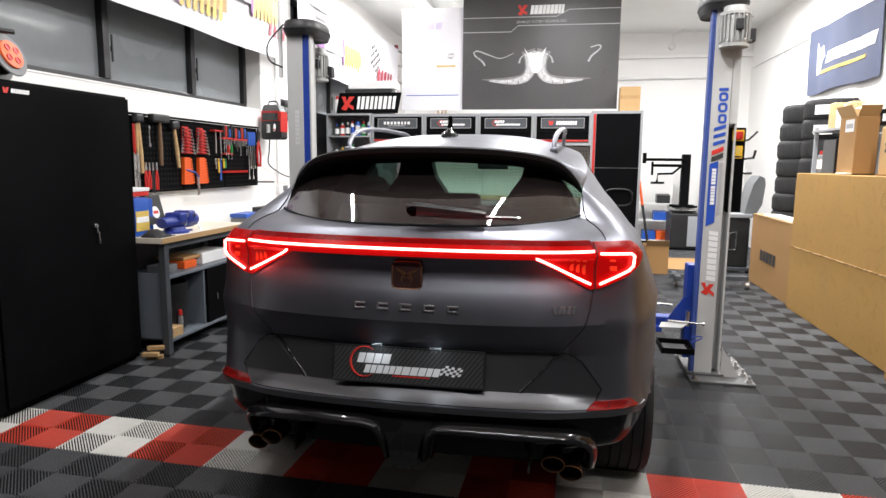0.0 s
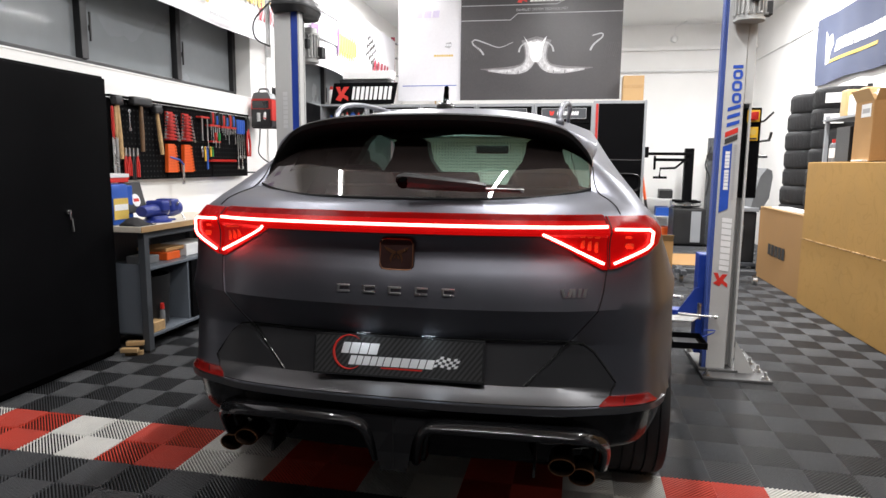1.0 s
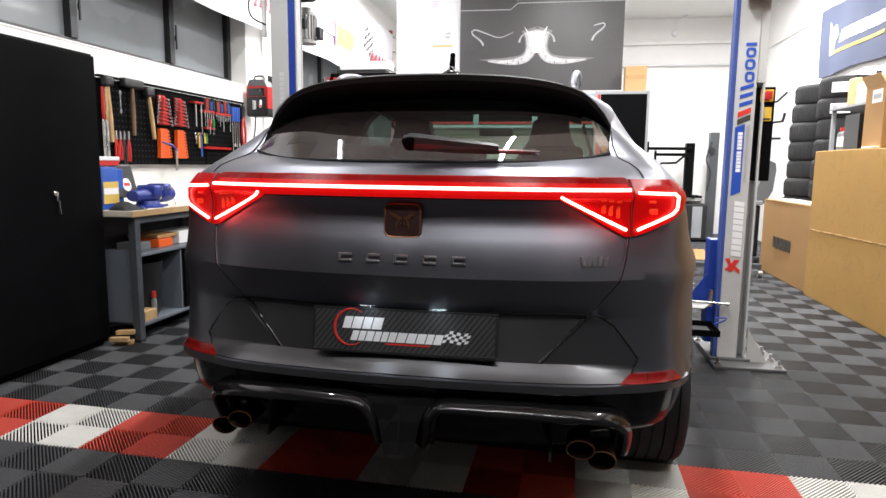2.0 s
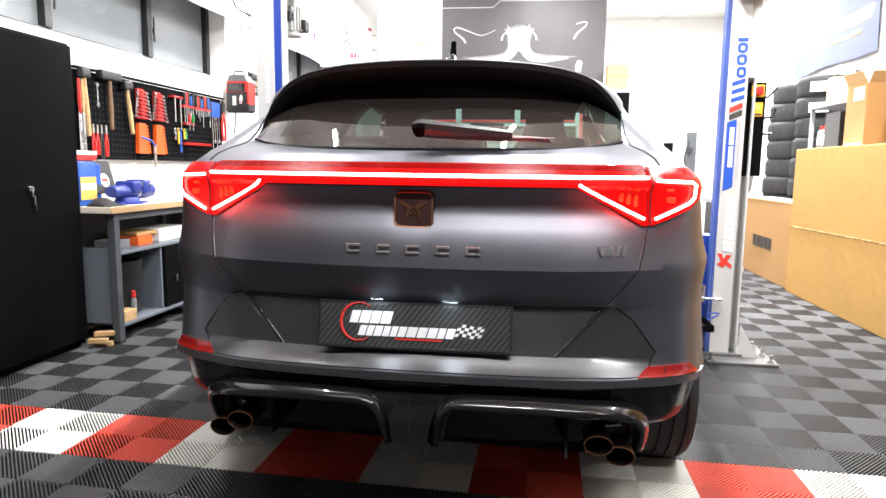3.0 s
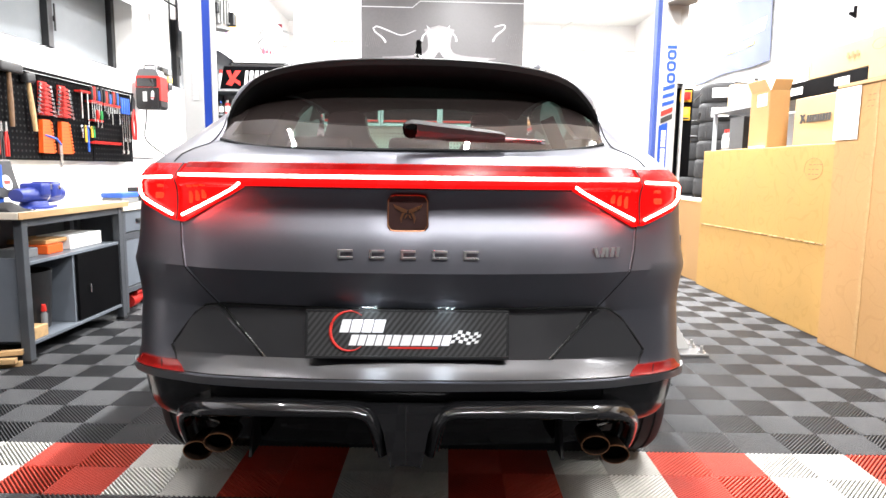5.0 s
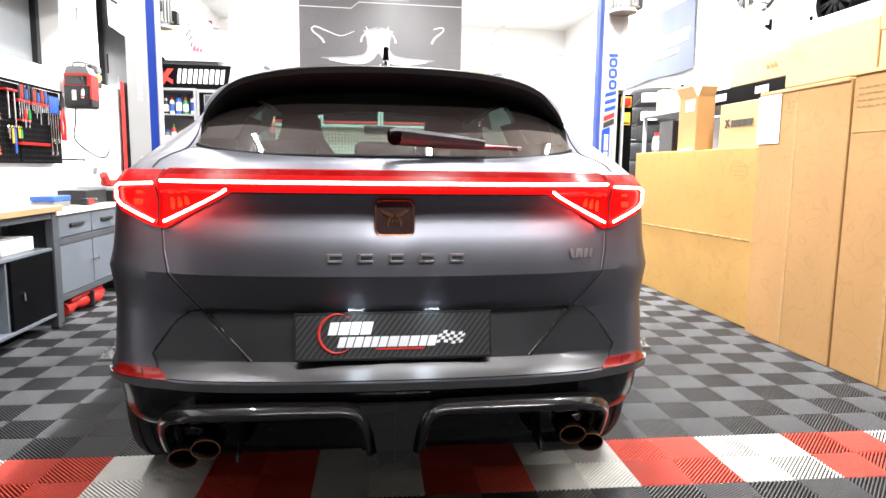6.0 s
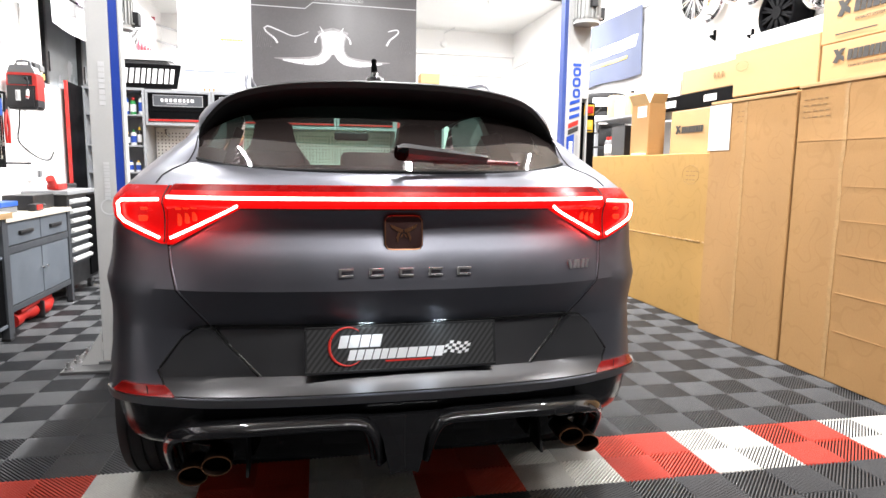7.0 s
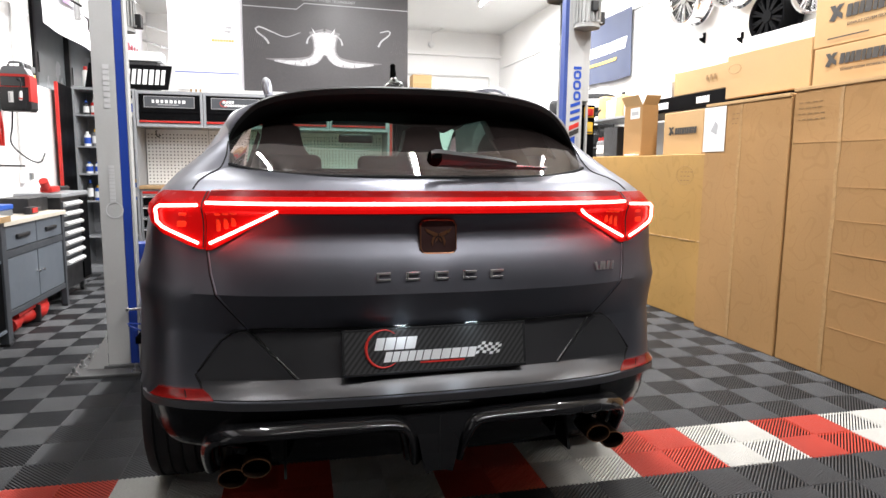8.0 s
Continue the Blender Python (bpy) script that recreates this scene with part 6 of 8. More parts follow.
def post_cap(p, x0, x1, top):
    cx, hx, cy, hy = (x0 + x1) / 2, (x1 - x0) / 2, 4.45, .20

    def ring(k, z):
        return [Vector((cx + hx * k * math.copysign(abs(math.cos(t)) ** .7, math.cos(t)), cy + hy * k * math.copysign(abs(math.sin(t)) ** .7, math.sin(t)), z)) for t in np.linspace(0, math.tau, 41)]
    part("cap", grid([ring(.01, top + 0.000), ring(.90, top - 0.005), ring(.93, top - 0.010), ring(1.02, top + 0.025), ring(1.03, top + 0.040), ring(.99, top + 0.085), ring(.94, top + 0.095), ring(.01, top + 0.100)]), PLASTIC_BLACK, p, "black plastic top cover", smooth=40)
    part("cap_rim", grid([ring(1.035, top + 0.027), ring(1.05, top + 0.032), ring(1.05, top + 0.042), ring(1.03, top + 0.048)]), RUBBER, p, smooth=40)


post_cap(lp, -2.025, -1.755, 2.285)
post_cap(rp, .795, 1.065, 2.36)


def motor(p, x, y, z, r):
    mo = part("motor", lathe([(.001, 0), (r * 1.12, 0), (r * 1.12, .016), (r, .02), (r, .20), (r * .9, .24), (.001, .25)], pose(x, y, z), 28), CAST_ALU, p, "finned cast motor", smooth=30)
    for k in range(20):
        a = k * math.tau / 20
        part("fin", box((r - .004, -.004, .03), (r + .014, .004, .19), .001, pose(x, y, z) @ Matrix.Rotation(a, 4, "Z"), 1), CAST_ALU, mo)
    for a in (-2.2, -1.15, -.3):
        for h in (.035, .175):
            part("bolt", rod((x + (r + .012) * math.cos(a), y + (r + .012) * math.sin(a), z + h), (x + (r + .024) * math.cos(a), y + (r + .024) * math.sin(a), z + h), .006, seg=8), STEEL, mo)
    part("cable_box", box((x + r - .01, y - .02, z + .03), (x + r + .045, y + .05, z + .11), .006), PLASTIC_BLACK, mo)
    part("flange_ring", lathe([(r * .98, .185), (r * 1.16, .188), (r * 1.16, .205), (r * .98, .21)], pose(x, y, z), 28), CAST_ALU, mo, smooth=30)
    part("terminal_box", box((x - .012, y - r - .030, z + .09), (x + .028, y - r + .02, z + .155), .006), PLASTIC_BLACK, mo)


motor(lp, -1.905, 4.70, 2.01, .062)
motor(rp, .965, 4.25, 2.115, .075)
# control box and stickers on the right post
cb = part("control_box", box((1.008, 4.35, 1.10), (1.100, 4.53, 1.64), .006), BLACK_METAL, rp, "black control box")
part("switch_plate", box((1.018, 4.342, 1.555), (1.088, 4.35, 1.625), .003), PLASTIC_YELLOW, cb)
part("switch_knob", add_box(lathe([(.001, 0), (.026, 0), (.024, .016), (.001, .018)], pose(1.053, 4.342, 1.590, 90, 0, 0), 20), (-.006, -.024, .016), (.006, .024, .030), .003, pose(1.053, 4.342, 1.590, 90, 0, 40)), PLASTIC_RED, cb, "red rotary switch", smooth=40)
part("warning_sign", box((1.024, 4.343, 1.445), (1.084, 4.349, 1.525), .002), PLASTIC_YELLOW, cb)
part("warning_mark", lathe([(.001, 0), (.020, 0), (.020, .002), (.001, .002)], pose(1.054, 4.343, 1.497, 90, 0, 0), 18), PRINT_YELLOW, cb)
part("sign_text", box((1.030, 4.341, 1.452), (1.078, 4.344, 1.462)), INK, cb)
for z0, x1, z1 in ((1.555, 1.193, 1.620), (1.435, 1.185, 1.452)):
    part("latch_lever", tube([(1.095, 4.45, z0), (1.142, 4.45, z0 + .012), (x1, 4.45, z1)], .0065), PLASTIC_BLACK, cb)
part("lever_tip", tube([(1.176, 4.45, 1.448), (1.184, 4.45, 1.470), (1.189, 4.45, 1.500)], .008), PLASTIC_BLACK, cb)
part("lower_lever", tube([(1.095, 4.45, 1.350), (1.175, 4.45, 1.352)], .008), PLASTIC_BLACK, cb)
part("cable_duct", box((1.008, 4.45, 1.63), (1.033, 4.55, 2.10), .004), LIFT_GREY, rp)
FY = 4.3085


def up_word(p, x, z0, z1, h, n, mt, seed, name="word_mark", hollow=0.0):
    """A word that reads upwards on the post's front, as plain bars."""
    bars(name, frame_m((x, FY, z0), (0, 0, 1), (-1, 0, 0)), z1 - z0, h, n, mt, p, seed, hollow=hollow)


fm = frame_m((0, FY, 0), (1, 0, 0), (0, 0, 1))


def ring_shape(x0, x1, z0, z1, t):
    """A plain rounded frame on the post's front."""
    path = [Vector(((x0 + x1) / 2 + (x1 - x0) / 2 * math.copysign(abs(math.cos(a)) ** .7, math.cos(a)), FY - .0002, (z0 + z1) / 2 + (z1 - z0) / 2 * math.copysign(abs(math.sin(a)) ** .7, math.sin(a)))) for a in np.linspace(0, math.tau, 29)]
    mid = Vector(((x0 + x1) / 2, FY, (z0 + z1) / 2))
    inner = [mid + (q - mid) * (1 - t / (q - mid).length) for q in path]
    return slab([path, inner], [[q - Vector((0, .0012, 0)) for q in r] for r in (path, inner)])


for z in (1.514, 1.560, 1.606):
    part("word_mark", prism([(.897, z + .008), (.967, z + .030), (.967, z + .052), (.897, z + .030)], .0012, fm), PRINT_BLUE, rp)
for x0, z0, z1 in ((.916, 1.662, 1.722), (.912, 1.732, 1.792), (.914, 1.800, 1.856)):
    part("word_mark", ring_shape(x0, .968, z0, z1, .015), PRINT_BLUE, rp)
part("word_mark", prism([(.912, 1.864), (.968, 1.864), (.968, 1.882), (.912, 1.882)], .0012, fm), PRINT_BLUE, rp)
part("stripe_mark", prism([(.892, 1.462), (.962, 1.492), (.962, 1.522), (.892, 1.492)], .0015, fm), PRINT_RED, rp)
part("stripe_mark", prism([(.892, 1.420), (.962, 1.450), (.962, 1.482), (.892, 1.452)], .0015, fm), INK, rp)
part("blue_panel", prism([(.884, 1.010), (.936, 1.036), (.936, 1.428), (.884, 1.408)], .0012, fm), PRINT_BLUE, rp)
for z0, z1, n in ((1.15, 1.27, 6), (1.28, 1.38, 5)):
    bars("word_mark", frame_m((.927, FY - .0014, z0), (0, 0, 1), (-1, 0, 0)), z1 - z0, .026, n, PRINT_WHITE, rp, n, gap=.16)
up_word(rp, .962, 1.09, 1.42, .014, 22, PRINT_GREY, 33)
bars("word_mark", frame_m((.965, FY, .650), (0, 0, 1), (-1, 0, 0)), .325, .056, 9, PRINT_WHITE, rp, 34, .12, gap=.18)
part("red_mark", prism([(.880, .575), (.918, .556), (.932, .575), (.965, .548), (.965, .572), (.938, .595), (.962, .632), (.932, .632), (.916, .608), (.906, .640), (.880, .640), (.904, .594)], .0015, fm), PRINT_RED, rp)
up_word(lp, -1.905, 1.52, 1.76, .032, 8, PRINT_FAINT, 35)
up_word(lp, -1.905, .99, 1.20, .030, 11, PRINT_FAINT, 36)
part("ring_mark", lathe([(.040, 0), (.044, .0008), (.048, 0)], pose(-1.915, FY, .945, 90, 0, 0), 30, True), PRINT_FAINT, lp)
# low arms, stops and trays
for p, g, x in ((lp, 1, -1.81), (rp, -1, .845)):
    bm = box((min(x, x + g * .30), 4.42, .30), (max(x, x + g * .30), 4.52, .37), .006)
    add_box(bm, (min(x + g * .18, x + g * .34), 4.38, .27), (max(x + g * .18, x + g * .34), 4.56, .31), .006)
    arm = part("lift_arm", bm, LIFT_BLUE, p, "blue swivel arm")
    part("arm_gusset", prism([(0, 0), (g * .16, 0), (g * .05, .17), (0, .19)][::g], .012, frame_m((x, 4.40, .35), (1, 0, 0), (0, 0, 1))), LIFT_BLUE, arm)
    part("arm_plate", prism([(0, 0), (.14, 0), (.20, .06), (.02, .05)], .008, frame_m((x + (.03 if g > 0 else -.22), 4.25, .335), (1, 0, 0), (0, .6, .3))), LIFT_GREY, arm, "worn grey plate")
    part("arm_pin", rod((x + g * .035, 4.30, .345), (x + g * .035, 4.30, .445), .013, seg=14), STEEL, arm, smooth=40)
    part("stop_rod", rod((x + g * .16, 4.295, .375), (x - g * .06, 4.285, .365), .008, seg=12), STEEL, arm, smooth=40)
    part("rod_knob", rod((x - g * .05, 4.285, .3655), (x - g * .068, 4.285, .3648), .013, seg=12), CHROME, arm, smooth=40)
    part("lock_bar", rod((x + g * .12, 4.37, .465), (x + g * .34, 4.39, .470), .010, seg=12), STEEL, arm, smooth=40)
    part("tray_loop", tube(curve_pts([(x + g * .01, 4.27, .24), (x - g * .05, 4.27, .27), (x - g * .055, 4.27, .285), (x + g * .01, 4.27, .28)], 12), .005), LIFT_BLUE, arm)
    tx0, tx1 = sorted((x + g * .03, x + g * .23))
    tray = part("drip_tray", box((tx0, 4.03, .225), (tx1, 4.27, .231), .001), PIPE_DARK, p, "small black steel tray")
    for a in (((tx0, 4.03, .231), (tx0 + .006, 4.27, .262)), ((tx1 - .006, 4.03, .231), (tx1, 4.27, .262)), ((tx0 + .006, 4.03, .231), (tx1 - .006, 4.036, .262)), ((tx0 + .006, 4.264, .231), (tx1 - .006, 4.27, .262))):
        part("tray_rim", box(*a, .001), BLACK_METAL, tray)
    part("tray_pan", box((tx0 + .03, 4.06, .2315), (tx1 - .03, 4.24, .235), .001), LIFT_BASE, tray)
ca = thing("air_hose", (-2.0, 4.3, 2.3), "thin black hose looping from the lift post", "hose")
part("hose", tube(curve_pts([(-2.02, 4.33, 2.36), (-2.10, 4.25, 2.22), (-2.08, 4.22, 2.10), (-2.02, 4.3, 2.06)], 16), .006), RUBBER, ca)
part("pole", rod((-2.06, 4.36, 2.0), (-2.06, 4.36, 3.7), .016), PLASTIC_WHITE, ca)

# ---- the row of workshop cabinets across the back ----
CY = 8.07
solo("partition", box((-3.19, 8.56, 0), (.86, 8.60, 2.03), .004), GREY_METAL, "grey steel back panel behind the cabinet row", "panel", kind="structure")


def wall_unit(x0, x1, label, red):
    u = thing("wall_cabinet", ((x0 + x1) / 2, 8.3, 1.62), label, "cabinet", group="wall cabinets in a row")
    part("carcass", box((x0 + .002, CY + .02, 1.625), (x1 - .002, 8.555, 2.02), .004), GREY_METAL, u)
    bm = bmnew()
    for a in ((x0 + .002, 1.625, x0 + .03, 2.02), (x1 - .03, 1.625, x1 - .002, 2.02), (x0 + .03, 1.625, x1 - .03, 1.655), (x0 + .03, 1.985, x1 - .03, 2.02)):
        add_box(bm, (a[0], CY - .002, a[1]), (a[2], CY + .019, a[3]), .002)
    part("rim", bm, GREY_METAL, u)
    d = part("flap", box((x0 + .033, CY - .004, 1.70), (x1 - .033, CY + .012, 1.982), .004), BLACK_METAL, u, "black flap with a name panel")
    part("red_edge", box((x0 + .033, CY - .010, 1.672), (x1 - .033, CY + .008, 1.692), .003), PLASTIC_RED, u)
    part("fold", box((x0 + .033, CY - .012, 1.780), (x1 - .033, CY - .003, 1.800), .003), BLACK_METAL, d)
    part("name_panel", box((x0 + .09, CY - .010, 1.838), (x1 - .09, CY - .003, 1.958), .003), DARK_METAL, d)
    bm = bmnew()
    for a in ((x0 + .09, 1.836, x1 - .09, 1.841), (x0 + .09, 1.955, x1 - .09, 1.960), (x0 + .088, 1.836, x0 + .093, 1.96), (x1 - .093, 1.836, x1 - .088, 1.96)):
        add_box(bm, (a[0], CY - .013, a[1]), (a[2], CY - .009, a[3]))
    part("panel_rim", bm, PRINT_GREY, d)
    m = frame_m((x0 + .17, CY - .0105, 1.885), (1, 0, 0), (0, 0, 1))
    if red == 0:
        bars("name_mark", m, .35, .035, 8, PRINT_WHITE, d, 3, gap=.6)
        bars("name_mark", m @ Matrix.Translation((.06, -.022, 0)), .22, .010, 12, PRINT_GREY, d, 5)
    elif red == 1:
        ring = [m @ Vector((.06 + .045 * math.cos(a), .015 + .035 * math.sin(a), .002)) for a in np.linspace(.9, 5.4, 16)]
        part("ring_mark", tube(ring, .004, 6), PRINT_RED, d)
        bars("name_mark", m @ Matrix.Translation((.04, .018, 0)), .12, .03, 4, PRINT_WHITE, d, 6, .2)
        bars("name_mark", m @ Matrix.Translation((.06, -.016, 0)), .30, .024, 11, PRINT_WHITE, d, 7, .2)
    else:
        part("logo", prism([(0, 0), (.035, 0), (.05, .05), (.03, .05), (.02, .03), (.01, .05), (-.01, .05)], .002, m @ Matrix.Translation((.02, -.01, 0))), PRINT_RED, d)
        bars("name_mark", m @ Matrix.Translation((.10, -.008, 0)), .25, .044, 9, PRINT_WHITE, d, 8, .15)
    return u


for k, (x0, red) in enumerate(((-2.555, 0), (-1.85, 1), (-1.145, 1), (-.44, 2))):
    wall_unit(x0, x0 + .703, ("grey wall cabinet with a black flap and pale lettering panel", "grey wall cabinet with a black flap and ringed logo panel", "grey wall cabinet with a black flap and ringed logo panel", "grey wall cabinet with a black flap and red logo panel")[k], red)

# perforated back, worktop and drawer units
pbk = thing("perforated_panel", (-1.15, 8.53, .97), "light grey perforated steel panel over the worktop", "pegboard")
for k in range(4):
    x0 = -2.555 + k * .704
    pn = part("panel", box((x0 + .004, 8.525, .97), (x0 + .70, 8.545, 1.62), .003), PANEL_PALE, pbk)
    bm = bmnew()
    for a in range(17):
        for b in range(15):
            x, z = x0 + .03 + a * .040, 1.0 + b * .040
            bm.faces.new([bm.verts.new((x + i * .007, 8.5238, z + j * .007)) for i, j in ((-1, -1), (1, -1), (1, 1), (-1, 1))])
    tagged(part("hole_field", bm, DARK_METAL, pn), kind="stuff")
hk = thing("panel_hook", (-2.42, 8.5, 1.55), "black hook hanging on the perforated panel", "hook")
part("hook", tube(curve_pts([(-2.43, 8.52, 1.60), (-2.43, 8.46, 1.59), (-2.41, 8.45, 1.53), (-2.38, 8.47, 1.55)], 10), .007), PLASTIC_BLACK, hk)
solo("back_worktop", box((-2.555, CY - .03, .93), (.255, 8.52, .968), .005), WOOD_TOP, "oiled wooden worktop over the drawer units", "worktop")
for k in range(4):
    x0 = -2.555 + k * .704
    u = thing("drawer_unit", (x0 + .35, 8.3, 0), "grey drawer unit with a red top edge and bright handles", "drawer unit", group="drawer units under the worktop")
    part("carcass", box((x0 + .002, CY, .06), (x0 + .70, 8.55, .928), .004), GREY_METAL, u)
    part("plinth", box((x0 + .01, CY + .03, 0), (x0 + .69, 8.54, .06)), BLACK_METAL, u)
    part("red_edge", box((x0 + .03, CY - .014, .878), (x0 + .67, CY - .001, .905), .003), PLASTIC_RED, u)
    for j in range(6):
        z = .80 - j * .125
        d = part("drawer", box((x0 + .03, CY - .012, z - .055), (x0 + .67, CY - .001, z + .060), .003), BLACK_METAL, u)
        part("handle", box((x0 + .03, CY - .030, z + .030), (x0 + .67, CY - .013, z + .058), .005), CHROME, d, "bright drawer handle")

# tall cabinets at both ends
tc = thing("tall_cabinet", (.56, 8.3, 0), "tall grey cabinet with black doors and a red edge", "cabinet")
part("carcass", box((.258, CY, 0), (.862, 8.55, 2.045), .005), GREY_METAL, tc)
part("red_edge", box((.285, CY - .012, .06), (.312, CY - .001, 2.01), .003), PLASTIC_RED, tc)
for z0, z1 in ((.06, 1.35), (1.36, 2.01)):
    part("door", box((.318, CY - .014, z0), (.835, CY - .001, z1), .004), BLACK_METAL, tc)
part("end_post", box((.838, CY - .018, .0), (.866, CY - .002, 2.047), .004), GREY_METAL, tc)
oc = thing("open_cabinet", (-2.88, 8.3, 0), "tall open cabinet full of bottles with its red-edged door swung out", "cabinet")
bm = bmnew()
add_box(bm, (-3.19, CY, .0), (-3.165, 8.55, 2.03)), add_box(bm, (-2.585, CY, .0), (-2.56, 8.55, 2.03)), add_box(bm, (-3.164, 8.53, .0), (-2.586, 8.55, 2.03))
add_box(bm, (-3.164, CY, 2.005), (-2.586, 8.529, 2.03)), add_box(bm, (-3.164, CY, .0), (-2.586, 8.529, .06))
part("carcass", bm, GREY_METAL, oc)
SHELVES = (.40, .80, 1.10, 1.40, 1.74)
for z in SHELVES:
    part("shelf", box((-3.163, CY + .01, z - .018), (-2.587, 8.528, z), .002), GREY_METAL, oc)
dm = pose(-3.18, CY - .005, 0, 0, 0, -86)
dr = part("door", box((0, -.016, .06), (.58, 0, 2.01), .004, dm), BLACK_METAL, oc, "black door swung open")
part("door_edge", box((.581, -.022, .06), (.62, .006, 2.01), .004, dm), PLASTIC_RED, dr, "red door edge")
part("lock_rod", add_rod(rod(dm @ Vector((.30, -.022, .95)), dm @ Vector((.30, -.022, 1.48)), .006), dm @ Vector((.26, -.03, 1.48)), dm @ Vector((.34, -.03, 1.48)), .012), CHROME, dr)


def bottle(name, x, y, z, r, h, body, cap, label, category="bottle", group="bottles on the shelves"):
    t = thing(name, (x, y, z), label, category, group)
    part("bottle", lathe([(.001, 0), (r, 0), (r, h * .72), (r * .75, h * .80), (r * .35, h * .84), (r * .35, h * .86), (.001, h * .86)], pose(x, y, z), 16), body, t, smooth=40)
    part("cap", lathe([(.001, h * .84), (r * .5, h * .84), (r * .45, h), (.001, h)], pose(x, y, z), 12), cap, t, smooth=40)
    part("label", lathe([(r + .0008, h * .18), (r + .0008, h * .60)], pose(x, y, z), 16, False), PAPER if body not in (PLASTIC_WHITE,) else PRINT_BLUE, t, smooth=60)
    return t


rnd = random.Random(11)
CAPS = [PLASTIC_RED, PLASTIC_WHITE, PLASTIC_BLACK, PLASTIC_BLUE, PLASTIC_GREEN, PLASTIC_YELLOW]
NAMES = {PLASTIC_RED: "red", PLASTIC_WHITE: "white", PLASTIC_BLACK: "black", PLASTIC_BLUE: "blue", PLASTIC_GREEN: "green", PLASTIC_YELLOW: "yellow", PLASTIC_GREY: "grey", PLASTIC_ORANGE: "orange"}
for z in SHELVES[1:]:
    x = -3.12
    while x < -2.63:
        r = rnd.uniform(.024, .038)
        body, cap = rnd.choice([PLASTIC_WHITE, PLASTIC_GREY, PLASTIC_RED, PLASTIC_BLUE, PLASTIC_BLACK, PLASTIC_GREEN]), rnd.choice(CAPS)
        if z == 1.10:
            body, cap = PLASTIC_WHITE, PLASTIC_BLUE if x < -2.75 else PLASTIC_YELLOW
        bottle("care_bottle", x + r, CY + .10 + rnd.uniform(0, .06), z, r, rnd.uniform(.15, .24) if z != 1.10 else .13, body, cap, "%s care product bottle with a %s cap on the shelf" % (NAMES[body], NAMES[cap]))
        x += 2 * r + rnd.uniform(.006, .03)

# on top of the cabinets
sg = thing("logo_sign", (-2.65, 8.12, 2.02), "black sign board with a red mark and white letter shapes", "sign")
sm = frame_m((-3.02, 8.14, 2.035), (1, 0, 0), (0, .12, 1))
part("board", prism([(-.04, 0), (.80, 0), (.845, .265), (.0, .265)], .03, sm), BLACK_METAL, sg)
sm2 = sm @ Matrix.Translation((0, 0, .031))
part("red_mark", prism([(.03, .05), (.10, .03), (.13, .08), (.20, .035), (.20, .085), (.14, .12), (.21, .215), (.14, .215), (.10, .15), (.085, .215), (.03, .215), (.075, .12)], .002, sm2), PRINT_RED, sg)
bars("letter_mark", sm2 @ Matrix.Translation((.245, .05, 0)), .52, .165, 9, PRINT_WHITE, sg, 21, .10, gap=.5)
crate("flat_black_box", (-3.0, 8.30, 2.032), (-2.35, 8.50, 2.36), PLASTIC_BLACK, "black box lying behind the sign on the cabinets", "box")
crate("flat_white_box", (-2.95, 8.28, 2.368), (-2.30, 8.52, 2.47), PAPER, "flat white box on the black box", "box")
cb2 = crate("small_carton", (.595, 8.20, 2.047), (.835, 8.42, 2.345), CARD_PALE, "small brown carton on the tall cabinet", "carton", bevel=.004)
part("tape", box((.60, 8.1975, 2.20), (.83, 8.1995, 2.24)), TAPE, cb2)
wj = thing("spray_bottles", (-2.95, 8.2, 2.03), "white and red spray can on the open cabinet", "spray can")
part("can", lathe([(.001, 0), (.033, 0), (.033, .17), (.02, .19), (.001, .19)], pose(-3.06, 8.16, 2.031), 18), PLASTIC_WHITE, wj, smooth=40)
part("cap", lathe([(.001, .19), (.022, .19), (.018, .23), (.001, .23)], pose(-3.06, 8.16, 2.031), 14), PLASTIC_RED, wj, smooth=40)

# hanging boards
wbd = thing("white_board", (-1.83, 8.50, 2.1), "white price board with faint rows hanging over the cabinets", "board")
part("board", box((-2.255, 8.49, 2.10), (-1.415, 8.505, 3.42), .003), BANNER_WHITE, wbd)
wm = frame_m((-2.255, 8.4885, 2.10), (1, 0, 0), (0, 0, 1))
bars("board_mark", wm @ Matrix.Translation((.24, 1.05, 0)), .30, .085, 3, PRINT_LILAC, wbd, 3, .15)
part("rule", prism([(.06, .19), (.78, .19), (.78, .20), (.06, .20)], .001, wm), PRINT_BLUE, wbd)
for j in range(5):
    bars("row_mark", wm @ Matrix.Translation((.09, .30 + j * .13, 0)), .12, .03, 4, BANNER_WHITE, wbd, j)
    bars("row_mark", wm @ Matrix.Translation((.48, .30 + j * .13, 0)), .25, .025, 8, PRINT_YELLOW if j == 2 else BANNER_WHITE, wbd, j + 20)
part("part_print", prism([(.62, .68), (.68, .66), (.72, .70), (.70, .74), (.64, .73)], .001, wm), PRINT_GREY, wbd)
for x in (-2.1, -1.55):
    part("wire", rod((x, 8.50, 3.42), (x, 8.50, CEIL), .003, seg=6), STEEL, wbd)

ps = thing("exhaust_poster", (-.42, 8.45, 2.1), "large charcoal poster of a bright exhaust pipe pair", "poster")
part("sheet", box((-1.418, 8.445, 2.10), (.575, 8.452, 3.66), .002), POSTER_DARK, ps)
pm2 = frame_m((-.42, 8.4445, 2.10), (1, 0, 0), (0, 0, 1))
PM = lambda a, b, k=1: pm2 @ Matrix.Translation((0, 0, .0012 * k))


